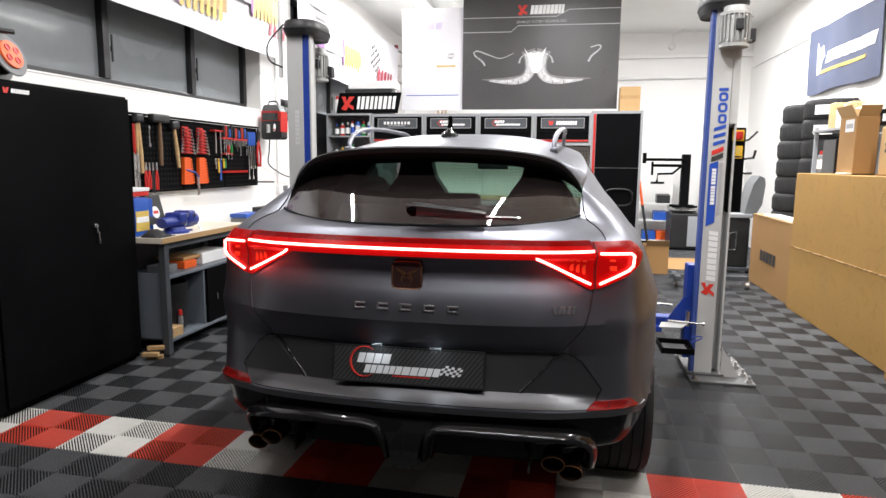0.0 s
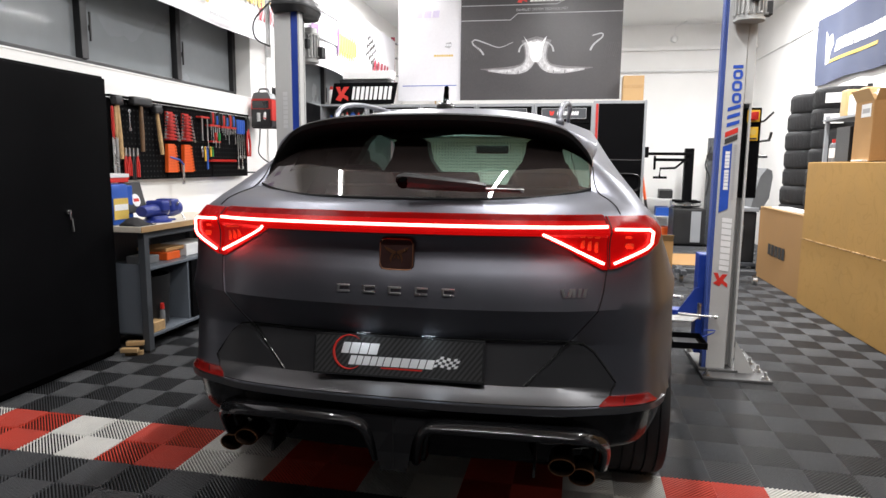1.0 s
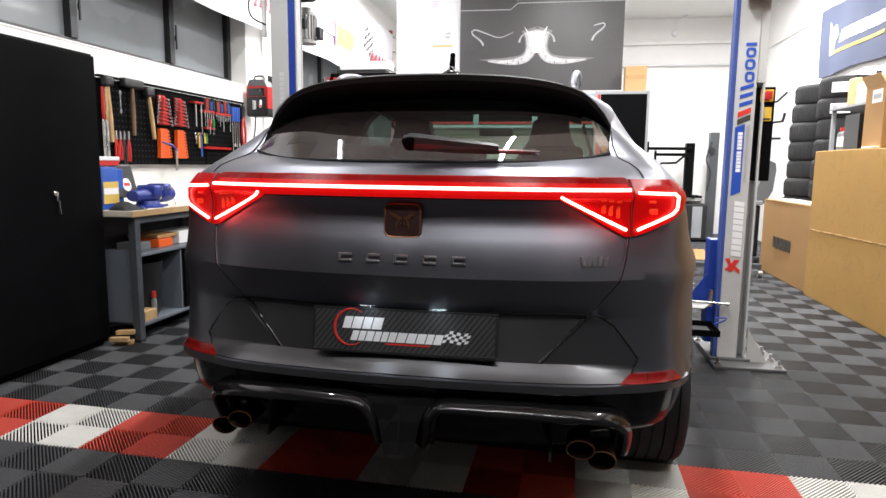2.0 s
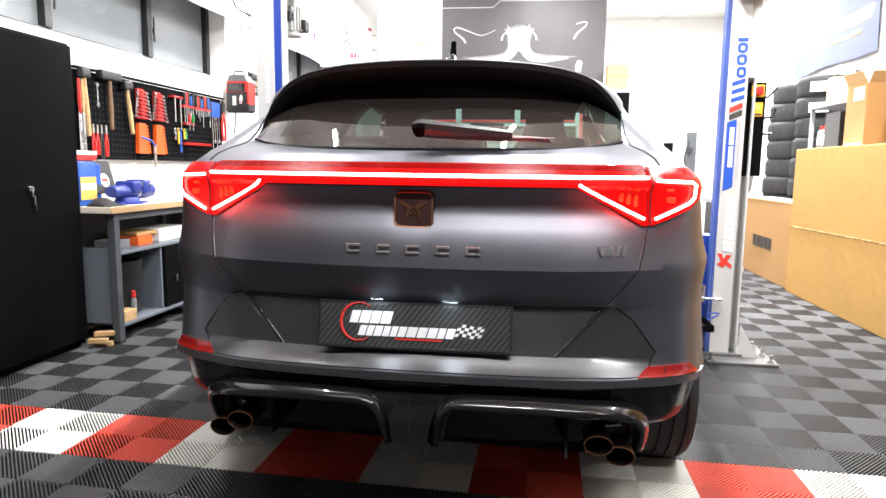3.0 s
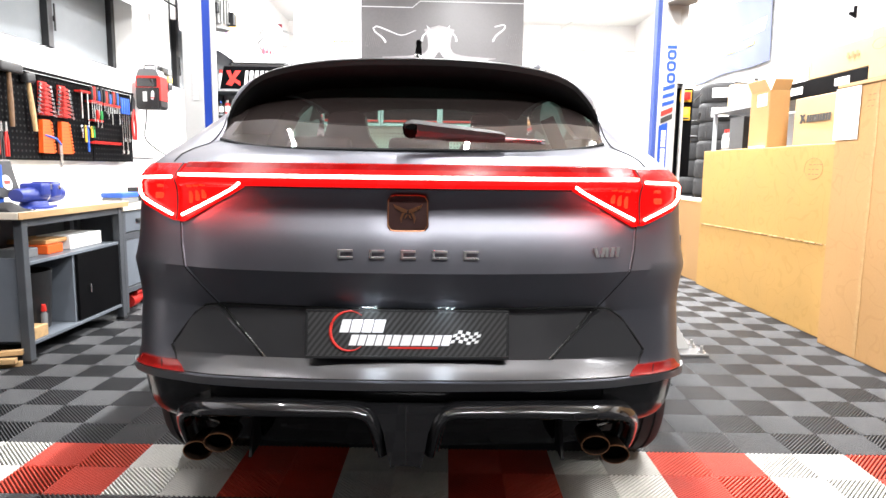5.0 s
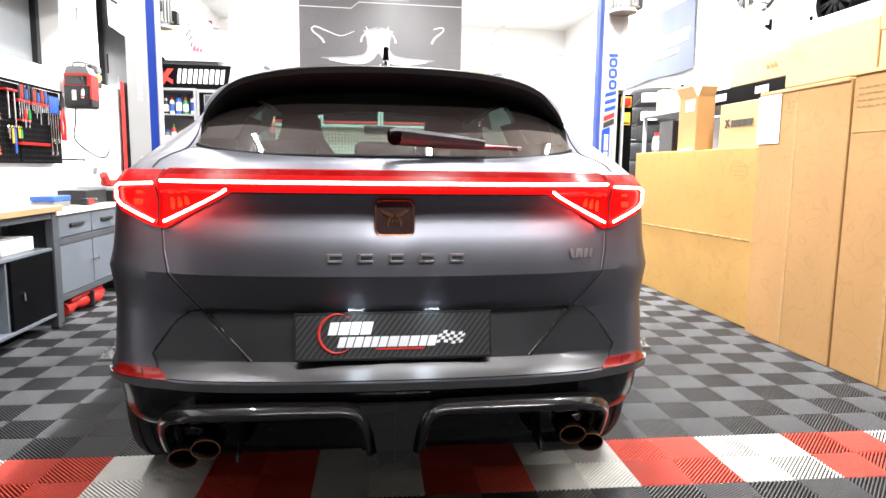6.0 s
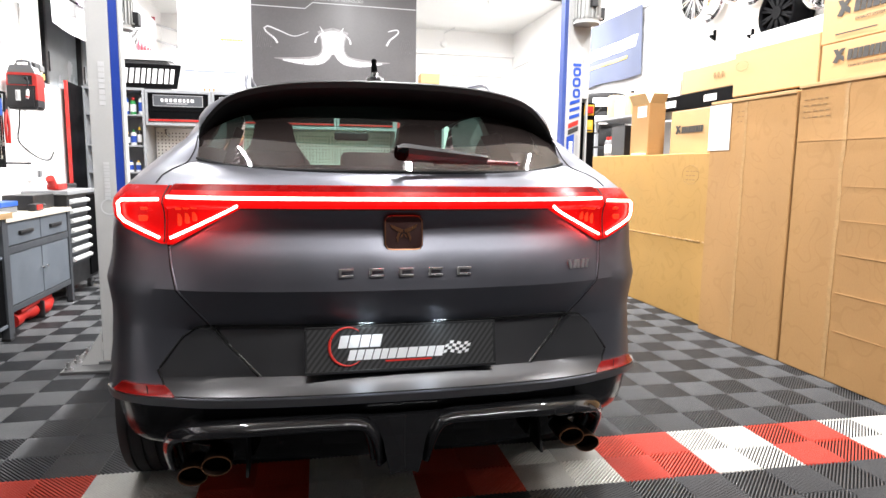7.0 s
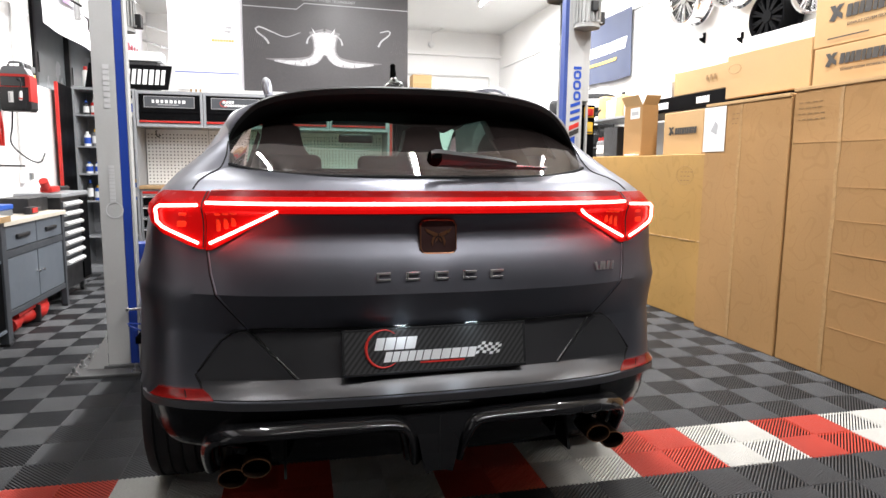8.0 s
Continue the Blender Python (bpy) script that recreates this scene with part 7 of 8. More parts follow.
def ribbon(path, w0, mt, k, name):
    pts = dense(np.array(path, float), 18)[1]
    bm = bmnew()
    vs2 = []
    for i, p in enumerate(pts):
        d = pts[min(i + 1, 17)] - pts[max(i - 1, 0)]
        d /= np.linalg.norm(d)
        w = w0[0] + (w0[1] - w0[0]) * i / 17
        vs2.append([bm.verts.new(PM(0, 0, k) @ Vector((p[0] - d[1] * w * e, p[1] + d[0] * w * e, 0))) for e in (1, -1)])
    for a, b in zip(vs2, vs2[1:]):
        bm.faces.new((a[0], a[1], b[1], b[0]))
    part(name, bm, mt, ps)


for g in (-1, 1):
    c = -.04
    ribbon([(c + g * .70, .385), (c + g * .52, .375), (c + g * .32, .37), (c + g * .16, .39), (c + g * .075, .48), (c + g * .06, .62), (c + g * .09, .75)], (.004, .10), POSTER_GLOW, 2, "pipe_glow_print")
    ribbon([(c + g * .60, .368), (c + g * .45, .355), (c + g * .30, .352), (c + g * .15, .385), (c + g * .072, .48), (c + g * .06, .62), (c + g * .08, .72)], (.010, .078), POSTER_SILVER, 3, "pipe_print")
    ribbon([(c + g * .50, .362), (c + g * .40, .357), (c + g * .28, .360), (c + g * .14, .395), (c + g * .066, .49), (c + g * .055, .62), (c + g * .07, .70)], (.004, .052), PIPE_SHINE, 4, "pipe_shine_print")
    for f in (.22, .36):
        part("clamp_print", prism([(c + g * f - .006, .315), (c + g * f + .006, .315), (c + g * f + .010, .36), (c + g * f - .002, .36)], .001, PM(0, 0, 5)), POSTER_GLOW, ps)
    ribbon([(c + g * .115, .70), (c + g * .165, .68), (c + g * .20, .64), (c + g * .215, .585)], (.005, .012), PRINT_GREY, 2, "bow_print")
    for r in range(8):
        part("mesh_print", prism([(g * .87 - .09 + r * .024, .50), (g * .87 - .084 + r * .024, .50), (g * .87 - .044 + r * .024, .68), (g * .87 - .05 + r * .024, .68)], .001, PM(0, 0, 1.5)), POSTER_MID, ps)
ribbon([(-.33, .71), (-.50, .65), (-.66, .70), (-.80, .75), (-.85, .735), (-.835, .69), (-.74, .62), (-.70, .56)], (.003, .012), PRINT_GREY, 2, "bow_print")
ribbon([(.64, .765), (.74, .79), (.77, .775), (.75, .735), (.66, .66), (.62, .59)], (.006, .012), PRINT_GREY, 2, "bow_print")
part("core_print", prism([(-.20, .78), (-.14, .70), (-.11, .72), (-.07, .70), (-.02, .72), (.03, .70), (.09, .78), (.045, .64), (.03, .52), (-.01, .46), (-.07, .46), (-.11, .52), (-.125, .64)], .001, PM(0, 0, 5)), PRINT_WHITE, ps)
for path in ([(-.995, 1.165), (.20, 1.155), (.36, 1.235), (.995, 1.235)], [(-.995, .985), (-.37, .98), (-.28, 1.055), (.995, 1.045)]):
    for (x0, y0), (x1, y1) in zip(path, path[1:]):
        part("rule_print", prism([(x0, y0 - .005), (x1, y1 - .005), (x1, y1 + .005), (x0, y0 + .005)], .001, PM(0, 0, 2)), PRINT_GREY, ps)
part("red_mark", prism([(-.29, 1.19), (-.24, 1.18), (-.22, 1.21), (-.17, 1.185), (-.17, 1.22), (-.21, 1.24), (-.16, 1.305), (-.21, 1.305), (-.24, 1.26), (-.25, 1.305), (-.29, 1.305), (-.255, 1.24)], .001, PM(0, 0, 2)), PRINT_RED, ps)
bars("name_mark", PM(0, 0, 2) @ Matrix.Translation((-.13, 1.19, 0)), .42, .11, 9, PRINT_WHITE, ps, 17, .12, gap=.15)
words("EXHAUST SYSTEM TECHNOLOGY", PM(0, 0, 2) @ Matrix.Translation((-.30, 1.085, 0)), .030, ps, PRINT_GREY)

# red frame on the wall beyond the banner
rf = thing("red_wall_frame", (-3.1, 11.6, 2.4), "red framed pipe rack high in the back corner", "pipe rack")
for a, b in (((-3.15, 11.45, 2.5), (-3.15, 11.45, 3.5)), ((-2.5, 11.45, 2.5), (-2.5, 11.45, 3.3))):
    part("upright", rod(a, b, .035), PRINT_MAROON, rf)
for z in (2.75, 3.05, 3.3):
    part("tube", tube([(-3.15, 11.40, z + .1), (-2.6, 11.45, z - .05), (-2.05, 11.9, z - .2)], .018), (STEEL, PLASTIC_BLUE, WOOD_BLOCK)[int(z * 10) % 3], rf)
for x in (-2.5, -2.42, -2.35):
    part("drop_pipe", rod((x, 12.1, 2.2), (x, 12.1, 3.0), .014), WOOD_BLOCK, rf)

# ---- cartons and shelves along the east wall ----
def carton(name, lo, hi, mat, label, group="", m=None, flaps=True, bevel=.006):
    """A closed carton with slightly uneven faces, flap gap and tape."""
    mid = (Vector(lo) + Vector(hi)) / 2
    t = thing(name, (mid.x, mid.y, lo[2]), label, "carton", group)
    bm = box(lo, hi, bevel, None, 1)
    bmesh.ops.subdivide_edges(bm, edges=[e for e in bm.edges if e.calc_length() > .3], cuts=9, use_grid_fill=True)
    for v in bm.verts:
        n = noise.noise(v.co * 2.3 + Vector((7, 3, 1)))
        n2 = noise.noise(v.co * 7.0 + Vector((1, 5, 2)))
        v.co += Vector((.0045 * n + .0015 * n2, .004 * n, .004 * n * (v.co.z > lo[2] + .1)))
    part("carton_body", bm, mat, t, smooth=30)
    return t


long_box = carton("long_carton", (2.185, 4.575, 0), (2.75, 6.72, 1.335), CARD_YELLOW, "long yellowed cardboard carton standing on the tiles", "cartons by the wall")
for k in range(26):
    y = 4.60 + k * .081
    part("fold_mark", box((2.1765, y, .645 - .0012 * k), (2.186, y + (.066 if k % 3 else .05), .655 - .0012 * k), .002), TAPE if k % 3 == 1 else CARD_PALE, long_box)
box_a = carton("tall_carton", (2.115, 3.715, 0), (2.62, 4.540, 1.69), CARD_LOOPS, "tall brown cardboard carton with a paper label", "cartons by the wall")
box_b = carton("wide_carton", (2.120, 2.45, 0), (2.66, 3.700, 1.712), CARD_LOOPS, "wide brown cardboard carton with taped seams", "cartons by the wall")
rnd = random.Random(3)


def wavy_tape(t, x, y, z0, z1, w):
    rows = [[Vector((x - .0035 - .002 * abs(noise.noise((k * .7, j, 5))), y + w * (j - .5) + .012 * noise.noise((k * .55, j * .3, 2)), z0 + (z1 - z0) * k / 22)) for j in (0, 1)] for k in range(23)]
    part("tape", slab(rows, [[p + Vector((.005, 0, 0)) for p in r] for r in rows]), TAPE, t, "crinkled clear tape", smooth=40)


wavy_tape(box_a, 2.115, 4.16, .02, 1.68, .024)
wavy_tape(box_b, 2.120, 3.345, .02, 1.70, .026)
part("paper_label", box((2.1045, 4.31, 1.345), (2.1075, 4.548, 1.668), .001), PAPER, box_a, "white paper label")
part("label_mark", prism([(.08, .15), (.15, .12), (.16, .19), (.13, .22)], .0008, frame_m((2.1040, 4.548, 1.345), (0, -1, 0), (0, 0, 1))), PRINT_GREY, box_a)
for z in (1.38, 1.12, .93, .74, .52, .30):
    part("flap_edge", box((2.1155, 2.47 if z > 1 else 2.5, z), (2.1195, 3.31 if z < 1.2 else 3.69, z + .004), .001), CARD, box_b)
part("flap_edge", box((2.102, 3.72, 1.672), (2.20, 4.535, 1.694), .004, pose(0, 0, 0)), CARD_PALE, box_a)
part("flap_edge", box((2.106, 2.46, 1.695), (2.22, 3.695, 1.718), .004), CARD_PALE, box_b)


def scribble(t, x, y, z, w, rows, seed, mt=INK):
    """Handwriting that cannot be read: short bars in rows."""
    r = random.Random(seed)
    for j in range(rows):
        a = 0
        while a < w:
            l = r.uniform(.018, .04)
            part("pen_bar", box((x - .0003, y - a - l, z - j * .034), (x + .0003, y - a, z - j * .034 + .006)), mt, t)
            a += l + r.uniform(.01, .02)


scribble(box_b, 2.1172, 3.66, 1.62, .18, 4, 5, INK_FAINT)
scribble(long_box, 2.1822, 4.92, 1.19, .13, 3, 6, INK_FAINT)
scribble(box_a, 2.1122, 4.25, 1.60, .06, 3, 7, INK_FAINT)
loop = [(2.182, 4.86 + .11 * math.cos(a), 1.165 + .075 * math.sin(a)) for a in np.linspace(0, math.tau, 24)]
part("pen_ring", tube(loop, .0012, 4), INK_FAINT, long_box)

grail = carton("square_carton", (2.225, 6.75, 0), (2.46, 8.22, .82), CARD, "brown carton with a black printed mark by the tyres", "cartons by the wall")
bars("carton_mark", frame_m((2.217, 7.80, .32), (0, -1, 0), (0, 0, 1)), .54, .12, 5, INK, grail, 4, 0)
part("flap", box((2.22, 6.76, .82), (2.455, 8.20, .828), .002), CARD_PALE, grail)
part("sheet", box((2.25, 6.95, .829), (2.43, 7.9, .845), .003), PAPER, grail)

# rack behind the cartons
rk = thing("storage_rack", (2.78, 5.4, 0), "dark steel storage rack behind the cartons", "rack")
for y in (2.5, 4.45, 7.30):
    for x in (2.52, 3.06):
        part("upright", box((x, y, 0), (x + .035, y + .035, 1.80), .003), GREY_METAL, rk)
for z in (.9, 1.30, 1.745):
    part("rack_shelf", box((2.50, 2.5, z), (3.10, 7.34, z + .022), .002), GREY_METAL, rk)
part("beam", box((2.475, 2.55, 1.735), (2.499, 6.02, 1.865), .004), BLACK_METAL, rk, "black front beam with pale marks")
bmk = frame_m((2.4745, 5.78, 1.765), (0, -1, 0), (0, 0, 1))
bars("beam_mark", bmk @ Matrix.Translation((.02, 0, 0)), .17, .06, 4, PRINT_WHITE, rk, 41)
bars("beam_mark", bmk @ Matrix.Translation((.60, .01, 0)), .17, .055, 5, PRINT_WHITE, rk, 42)


def logo_carton(lo, hi, mat, label, dark=True, lines=True):
    """A carton with a printed mark on the face towards the room."""
    t = carton("logo_carton", lo, hi, mat, label, "cartons on the rack")
    w, h = hi[1] - lo[1], hi[2] - lo[2]
    s = min(1.0, w / .75, h / .27)
    m = frame_m((lo[0] - .007, hi[1] - .12 * s, lo[2] + h * .48), (0, -1, 0), (0, 0, 1))
    part("logo", prism([(a * s, b * s) for a, b in ((0, 0), (.04, -.01), (.06, .02), (.10, -.005), (.10, .03), (.07, .05), (.11, .09), (.07, .09), (.05, .07), (.04, .09), (0, .09), (.03, .045))], .001, m), INK, t)
    bars("carton_mark", m @ Matrix.Translation((.125 * s, 0, 0)), .40 * s, .075 * s, 9, INK, t, 9, .12, gap=.16)
    if lines:
        words("EXHAUST SYSTEM TECHNOLOGY", m @ Matrix.Translation((.14 * s, -.05 * s, 0)), .018 * s, t, INK)
        part("carton_strip", prism([(.0, -.115), (.30, -.115), (.30, -.108), (0, -.108)], .001, m), INK, t)
    return t


logo_carton((2.44, 2.98, 1.768), (3.0, 3.915, 2.000), CARD_PALE, "brown parts carton with a dark logo on the rack")
logo_carton((2.44, 2.98, 2.002), (3.0, 3.930, 2.330), CARD_PALE, "brown parts carton with a dark logo, stacked second")
logo_carton((2.44, 2.05, 1.768), (3.0, 2.970, 2.30), CARD_PALE, "brown parts carton with a dark logo beside the stack", lines=False)
big = carton("plain_carton", (2.45, 3.945, 1.768), (3.0, 4.785, 2.098), CARD_PALE, "plain pale brown carton on the rack", "cartons on the rack")
oval = [(2.443, 4.68 + .07 * math.cos(a), 1.99 + .035 * math.sin(a)) for a in np.linspace(0, math.tau, 20)]
part("pen_ring", tube(oval, .0015, 4), INK_FAINT, big)
wht = crate("white_flat_box", (2.55, 3.95, 2.104), (3.0, 4.75, 2.235), PAPER, "flat white box with a small blue mark on a carton", "box")
flat = carton("flat_carton", (2.50, 4.82, 1.870), (3.02, 5.56, 2.075), CARD_PALE, "flat pale carton on the rack's top", "cartons on the rack")
for k in range(3):
    part("arrow_mark", prism([(0, 0), (.02, .03), (.012, .03), (.012, .05), (-.012, .05), (-.012, .03), (-.02, .03)], .001, frame_m((2.4925, 5.08 - k * .05, 1.95), (0, -1, 0), (0, 0, 1))), INK_FAINT, flat)
logo_carton((2.33, 4.87, 1.338), (2.50, 5.42, 1.700), CARD_PALE, "brown carton with a dark logo standing on the long carton", lines=False)
# open carton with flaps
op = thing("open_carton", (2.33, 5.86, 1.338), "tall open carton with raised flaps on the long carton", "carton", "cartons by the wall")
bm = bmnew()
for a in (((2.24, 5.64, 1.338), (2.246, 5.95, 1.80)), ((2.40, 5.64, 1.338), (2.406, 5.95, 1.80)), ((2.246, 5.64, 1.338), (2.40, 5.636, 1.80)), ((2.246, 5.944, 1.338), (2.40, 5.95, 1.80)), ((2.246, 5.636, 1.338), (2.40, 5.944, 1.345))):
    add_box(bm, *a)
part("carton_body", bm, CARD, op)
part("flap", box((0, 0, 0), (.005, .30, .10), .001, pose(2.24, 5.645, 1.80, 0, -28, 0)), CARD_PALE, op)
part("flap", box((0, 0, 0), (.15, .005, .10), .001, pose(2.247, 5.642, 1.80, 35, 0, 0)), CARD_PALE, op)
part("flap", box((0, 0, 0), (.15, .005, .10), .001, pose(2.247, 5.945, 1.80, -30, 0, 0)), TAPE, op)
part("paper_label", box((2.2385, 5.68, 1.68), (2.2405, 5.84, 1.78)), PAPER, op)
part("label_mark", box((2.2375, 5.70, 1.71), (2.2387, 5.82, 1.745)), PRINT_GREY, op)
crate("black_box", (2.32, 6.22, 1.338), (2.52, 6.50, 1.64), SCREEN_DARK, "glossy black box on the long carton", "box", bevel=.004)
for k in range(3):
    bottle("fluid_bottle", 2.38, 6.55 + k * .075, 1.338, .032, .21, PLASTIC_GREY, PLASTIC_RED, "grey bottle with a red cap on the long carton")
solo("torn_paper", box((2.20, 5.66, 1.3385), (2.30, 5.86, 1.350), .004, None), PAPER, "torn white paper on the long carton", "paper")
rnd = random.Random(8)
for y, h, w, mt, cat in ((7.05, .26, .10, JUG_AMBER, "amber"), (6.86, .20, .12, PLASTIC_WHITE, "white"), (6.66, .24, .09, JUG_AMBER, "amber"), (6.46, .17, .13, PLASTIC_WHITE, "white"), (6.26, .22, .11, PLASTIC_WHITE, "white")):
    t = thing("oil_jug", (2.62, y, 1.768), "%s plastic oil jug on the rack" % cat, "jug", "jugs on the rack")
    part("jug", box((2.56, y - w / 2 - .02, 1.768), (2.70, y + w / 2 + .02, 1.768 + h), .025, None, 3), mt, t, smooth=40)
    part("cap", rod((2.62, y, 1.768 + h), (2.62, y, 1.80 + h), .022), PLASTIC_BLACK if mt is not PLASTIC_WHITE else PLASTIC_WHITE, t, smooth=40)
crate("white_stack_box", (2.52, 5.62, 1.870), (2.80, 6.10, 2.02), PAPER, "white carton on the rack's top", "box")
crate("white_stack_box", (2.55, 5.70, 2.022), (2.80, 5.98, 2.12), PAPER, "small white carton stacked on another", "box")

# tyre stacks
tyre0 = thing("tyre", (0, 0, 0), "worn black car tyre lying in a tall stack", "tyre", "stacked tyres")
part("carcass", lathe([(.205, .03), (.24, .004), (.285, .001), (.308, .012), (.320, .035), (.322, .10), (.320, .165), (.308, .188), (.285, .199), (.24, .196), (.205, .17), (.215, .10)], None, 44, True), RUBBER, tyre0, smooth=50)
bm = bmnew()
for k in range(44):
    a = k * math.tau / 44
    add_box(bm, (.312, -.004, .04), (.3235, .004, .16), 0, Matrix.Rotation(a, 4, "Z") @ Matrix.Rotation(.25, 4, "X"))
tagged(part("tread", bm, RUBBER, tyre0), kind="stuff")
n = 0
rnd = random.Random(2)
for cx, cy, lean, count in ((2.735, 8.42, .008, 10), (2.80, 7.74, .002, 10)):
    for k in range(count):
        m = pose(cx + lean * k + rnd.uniform(-.012, .012), cy + rnd.uniform(-.012, .012), .211 * k, 0, 0, rnd.uniform(0, 360)) @ Matrix.Diagonal((.92, .92, 1.055, 1))
        if n == 0:
            tyre0.matrix_basis = m
            t = tyre0
        else:
            t = copy_thing(tyre0, m)
        n += 1
        if cy < 8 and k in (4, 8, 9):
            lab = solo("tyre_label", box((-.09, -.004, 0), (.09, .004, .10), .001, pose(cx - .15, cy - .262, .211 * k + .05, 0, 0, -30)), PAPER, "white paper label stuck on a tyre", "label")

# wheels on brackets and a flag on the wall
def wall_wheel(y, z, r, mat, label):
    w = thing("spare_wheel", (3.0, y, z), label, "wheel rim", "rims on the wall")
    m = pose(3.08, y, z, 0, -90, 0)
    part("barrel", lathe([(r * .90, 0), (r, .012), (r, .03), (r * .90, .045), (r * .88, .14), (r, .19), (r, .205), (r * .93, .21), (r * .86, .19), (r * .84, .05)], m, 44), mat, w, smooth=30)
    bm = bmnew()
    for k in range(10):
        a = k * math.tau / 10
        for e in (-.09, .09):
            add_box(bm, (.035, -.011, .165), (r * .90, .011, .195), .004, m @ Matrix.Rotation(a + e, 4, "Z"), 1)
    part("spokes", add_lathe(bm, [(.001, .15), (.05, .15), (.05, .20), (.001, .20)], m, 20), mat, w, smooth=30)
    part("bracket", rod((3.115, y, z + r * .6), (2.9, y, z + r * .6), .012), BLACK_METAL, w)
    return w


wall_wheel(6.05, 2.88, .245, CHROME, "polished multi-spoke rim hung on the wall")
wall_wheel(5.42, 2.90, .245, CHROME, "polished multi-spoke rim hung beside another")
wall_wheel(4.90, 2.46, .20, BLACK_METAL, "black multi-spoke rim hung on the wall")
wall_wheel(4.42, 2.62, .245, CHROME, "polished rim hung high on the wall")
for y, z in ((6.0, 2.46), (5.45, 2.36), (5.3, 2.50)):
    solo("wall_hook", prism([(0, 0), (.06, .03), (.06, .05), (.02, .05), (.02, .10), (0, .10)], .02, frame_m((3.118, y, z), (-1, 0, 0), (0, 0, 1))), BLACK_METAL, "black empty rim hook on the wall", "hook", "rim hooks on the wall")
fl = thing("wall_flag", (3.09, 8.4, 2.33), "navy blue cloth flag with white letter shapes and a yellow line", "flag")


def cloth_x(y, z):
    """The flag's uneven face."""
    k, j = (y - 7.35) / 2.05 * 22, (z - 2.33) / .10
    return 3.074 - .009 * math.sin(k * .55 + j * .3) - .008 * math.sin(k * .21 + j * .12) - .004 * math.sin(k * 1.3 - j * .5)


def cloth_print(name, corners, mat, thick=.006):
    """A print on the flag's cloth that follows its folds; corners are (y, z)."""
    bm = prism([(-y, z) for y, z in corners], .001, frame_m((0, 0, 0), (0, -1, 0), (0, 0, 1)))
    bmesh.ops.triangulate(bm, faces=bm.faces[:])
    bmesh.ops.subdivide_edges(bm, edges=bm.edges[:], cuts=5, use_grid_fill=True)
    for v in bm.verts:
        v.co.x = cloth_x(v.co.y, v.co.z) - (thick if v.co.x < -.0005 else .0004)
    part(name, bm, mat, fl)


rows = []
for j in range(13):
    f = j / 12
    row = []
    for k in range(41):
        g = k / 40
        y = 7.33 + 2.05 * g
        z = 2.325 + (.80 + .02 * g) * f - .012 * math.sin(math.pi * g * 3) * (1 - f)
        row.append(Vector((cloth_x(y, z), y, z)))
    rows.append(row)
part("cloth", slab(rows, [[p + Vector((.003, 0, 0)) for p in r] for r in rows]), FLAG_BLUE, fl, smooth=60)
cloth_print("white_mark", [(9.09, 2.555), (8.96, 2.56), (8.92, 2.70), (8.86, 2.76), (8.94, 2.80), (8.92, 2.90), (9.02, 2.86), (9.09, 2.955), (9.10, 2.76)], PRINT_WHITE)
for k, w in enumerate((.20, .09, .16, .16, .15, .13, .07, .16)):
    y = 8.80 - (0, .235, .355, .55, .74, .92, 1.08, 1.18)[k]
    cloth_print("letter_mark", [(y, 2.665), (y - w, 2.665), (y - w - .045, 2.80), (y - .045, 2.80)], PRINT_WHITE)
cloth_print("yellow_line", [(9.06, 2.555), (7.66, 2.555), (7.64, 2.590), (9.04, 2.590)], PRINT_YELLOW)

# ---- the far right corner ----
tch = thing("tyre_changer", (1.95, 11.1, 0), "black and grey tyre changing machine with swing arms", "tyre changer")
part("cabinet", box((1.70, 10.95, .02), (2.20, 11.5, .60), .02), PLASTIC_BLACK, tch)
part("panel", box((1.97, 10.94, .06), (2.12, 10.952, .56), .005), GREY_METAL, tch)
part("foot", box((1.66, 10.90, 0), (2.24, 11.52, .03), .006), BLACK_METAL, tch)
part("turntable", lathe([(.001, 0), (.20, 0), (.24, .03), (.24, .05), (.05, .07), (.001, .07)], pose(1.92, 11.2, .62), 28), STEEL, tch, smooth=30)
for k in range(4):
    part("clamp", box((.10, -.04, .07), (.25, .04, .11), .008, pose(1.92, 11.2, .62, 0, 0, 45 + 90 * k)), BLACK_METAL, tch)
part("column", box((1.92, 11.5, .6), (2.06, 11.64, 1.58), .012), BLACK_METAL, tch)
part("swing_arm", add_box(box((1.28, 11.46, 1.46), (2.0, 11.52, 1.51), .01), (1.26, 11.45, 1.42), (1.32, 11.53, 1.60), .01), BLACK_METAL, tch)
part("mount_arm", add_rod(box((1.40, 11.40, 1.36), (1.95, 11.45, 1.41), .008), (1.42, 11.42, 1.22), (1.42, 11.42, 1.45), .02), BLACK_METAL, tch)
part("press_arm", add_rod(tube([(1.50, 11.38, 1.10), (1.51, 11.38, 1.24), (1.75, 11.40, 1.25), (1.88, 11.45, 1.36)], .02), (1.40, 11.38, 1.09), (1.62, 11.38, 1.09), .02), BLACK_METAL, tch)
hlp = thing("assist_tower", (2.35, 11.5, 0), "dark helper tower of the tyre machine", "machine part")
part("tower", box((2.28, 11.45, 0), (2.42, 11.6, 1.75), .01), DARK_METAL, hlp)
part("gauge", rod((2.30, 11.42, 1.45), (2.30, 11.45, 1.45), .06), PLASTIC_BLACK, hlp)
part("hoses", tube(curve_pts([(2.30, 11.43, 1.60), (2.22, 11.38, 1.3), (2.30, 11.4, 1.1), (2.26, 11.4, .8)], 14), .012), RUBBER, hlp)
BX = .24
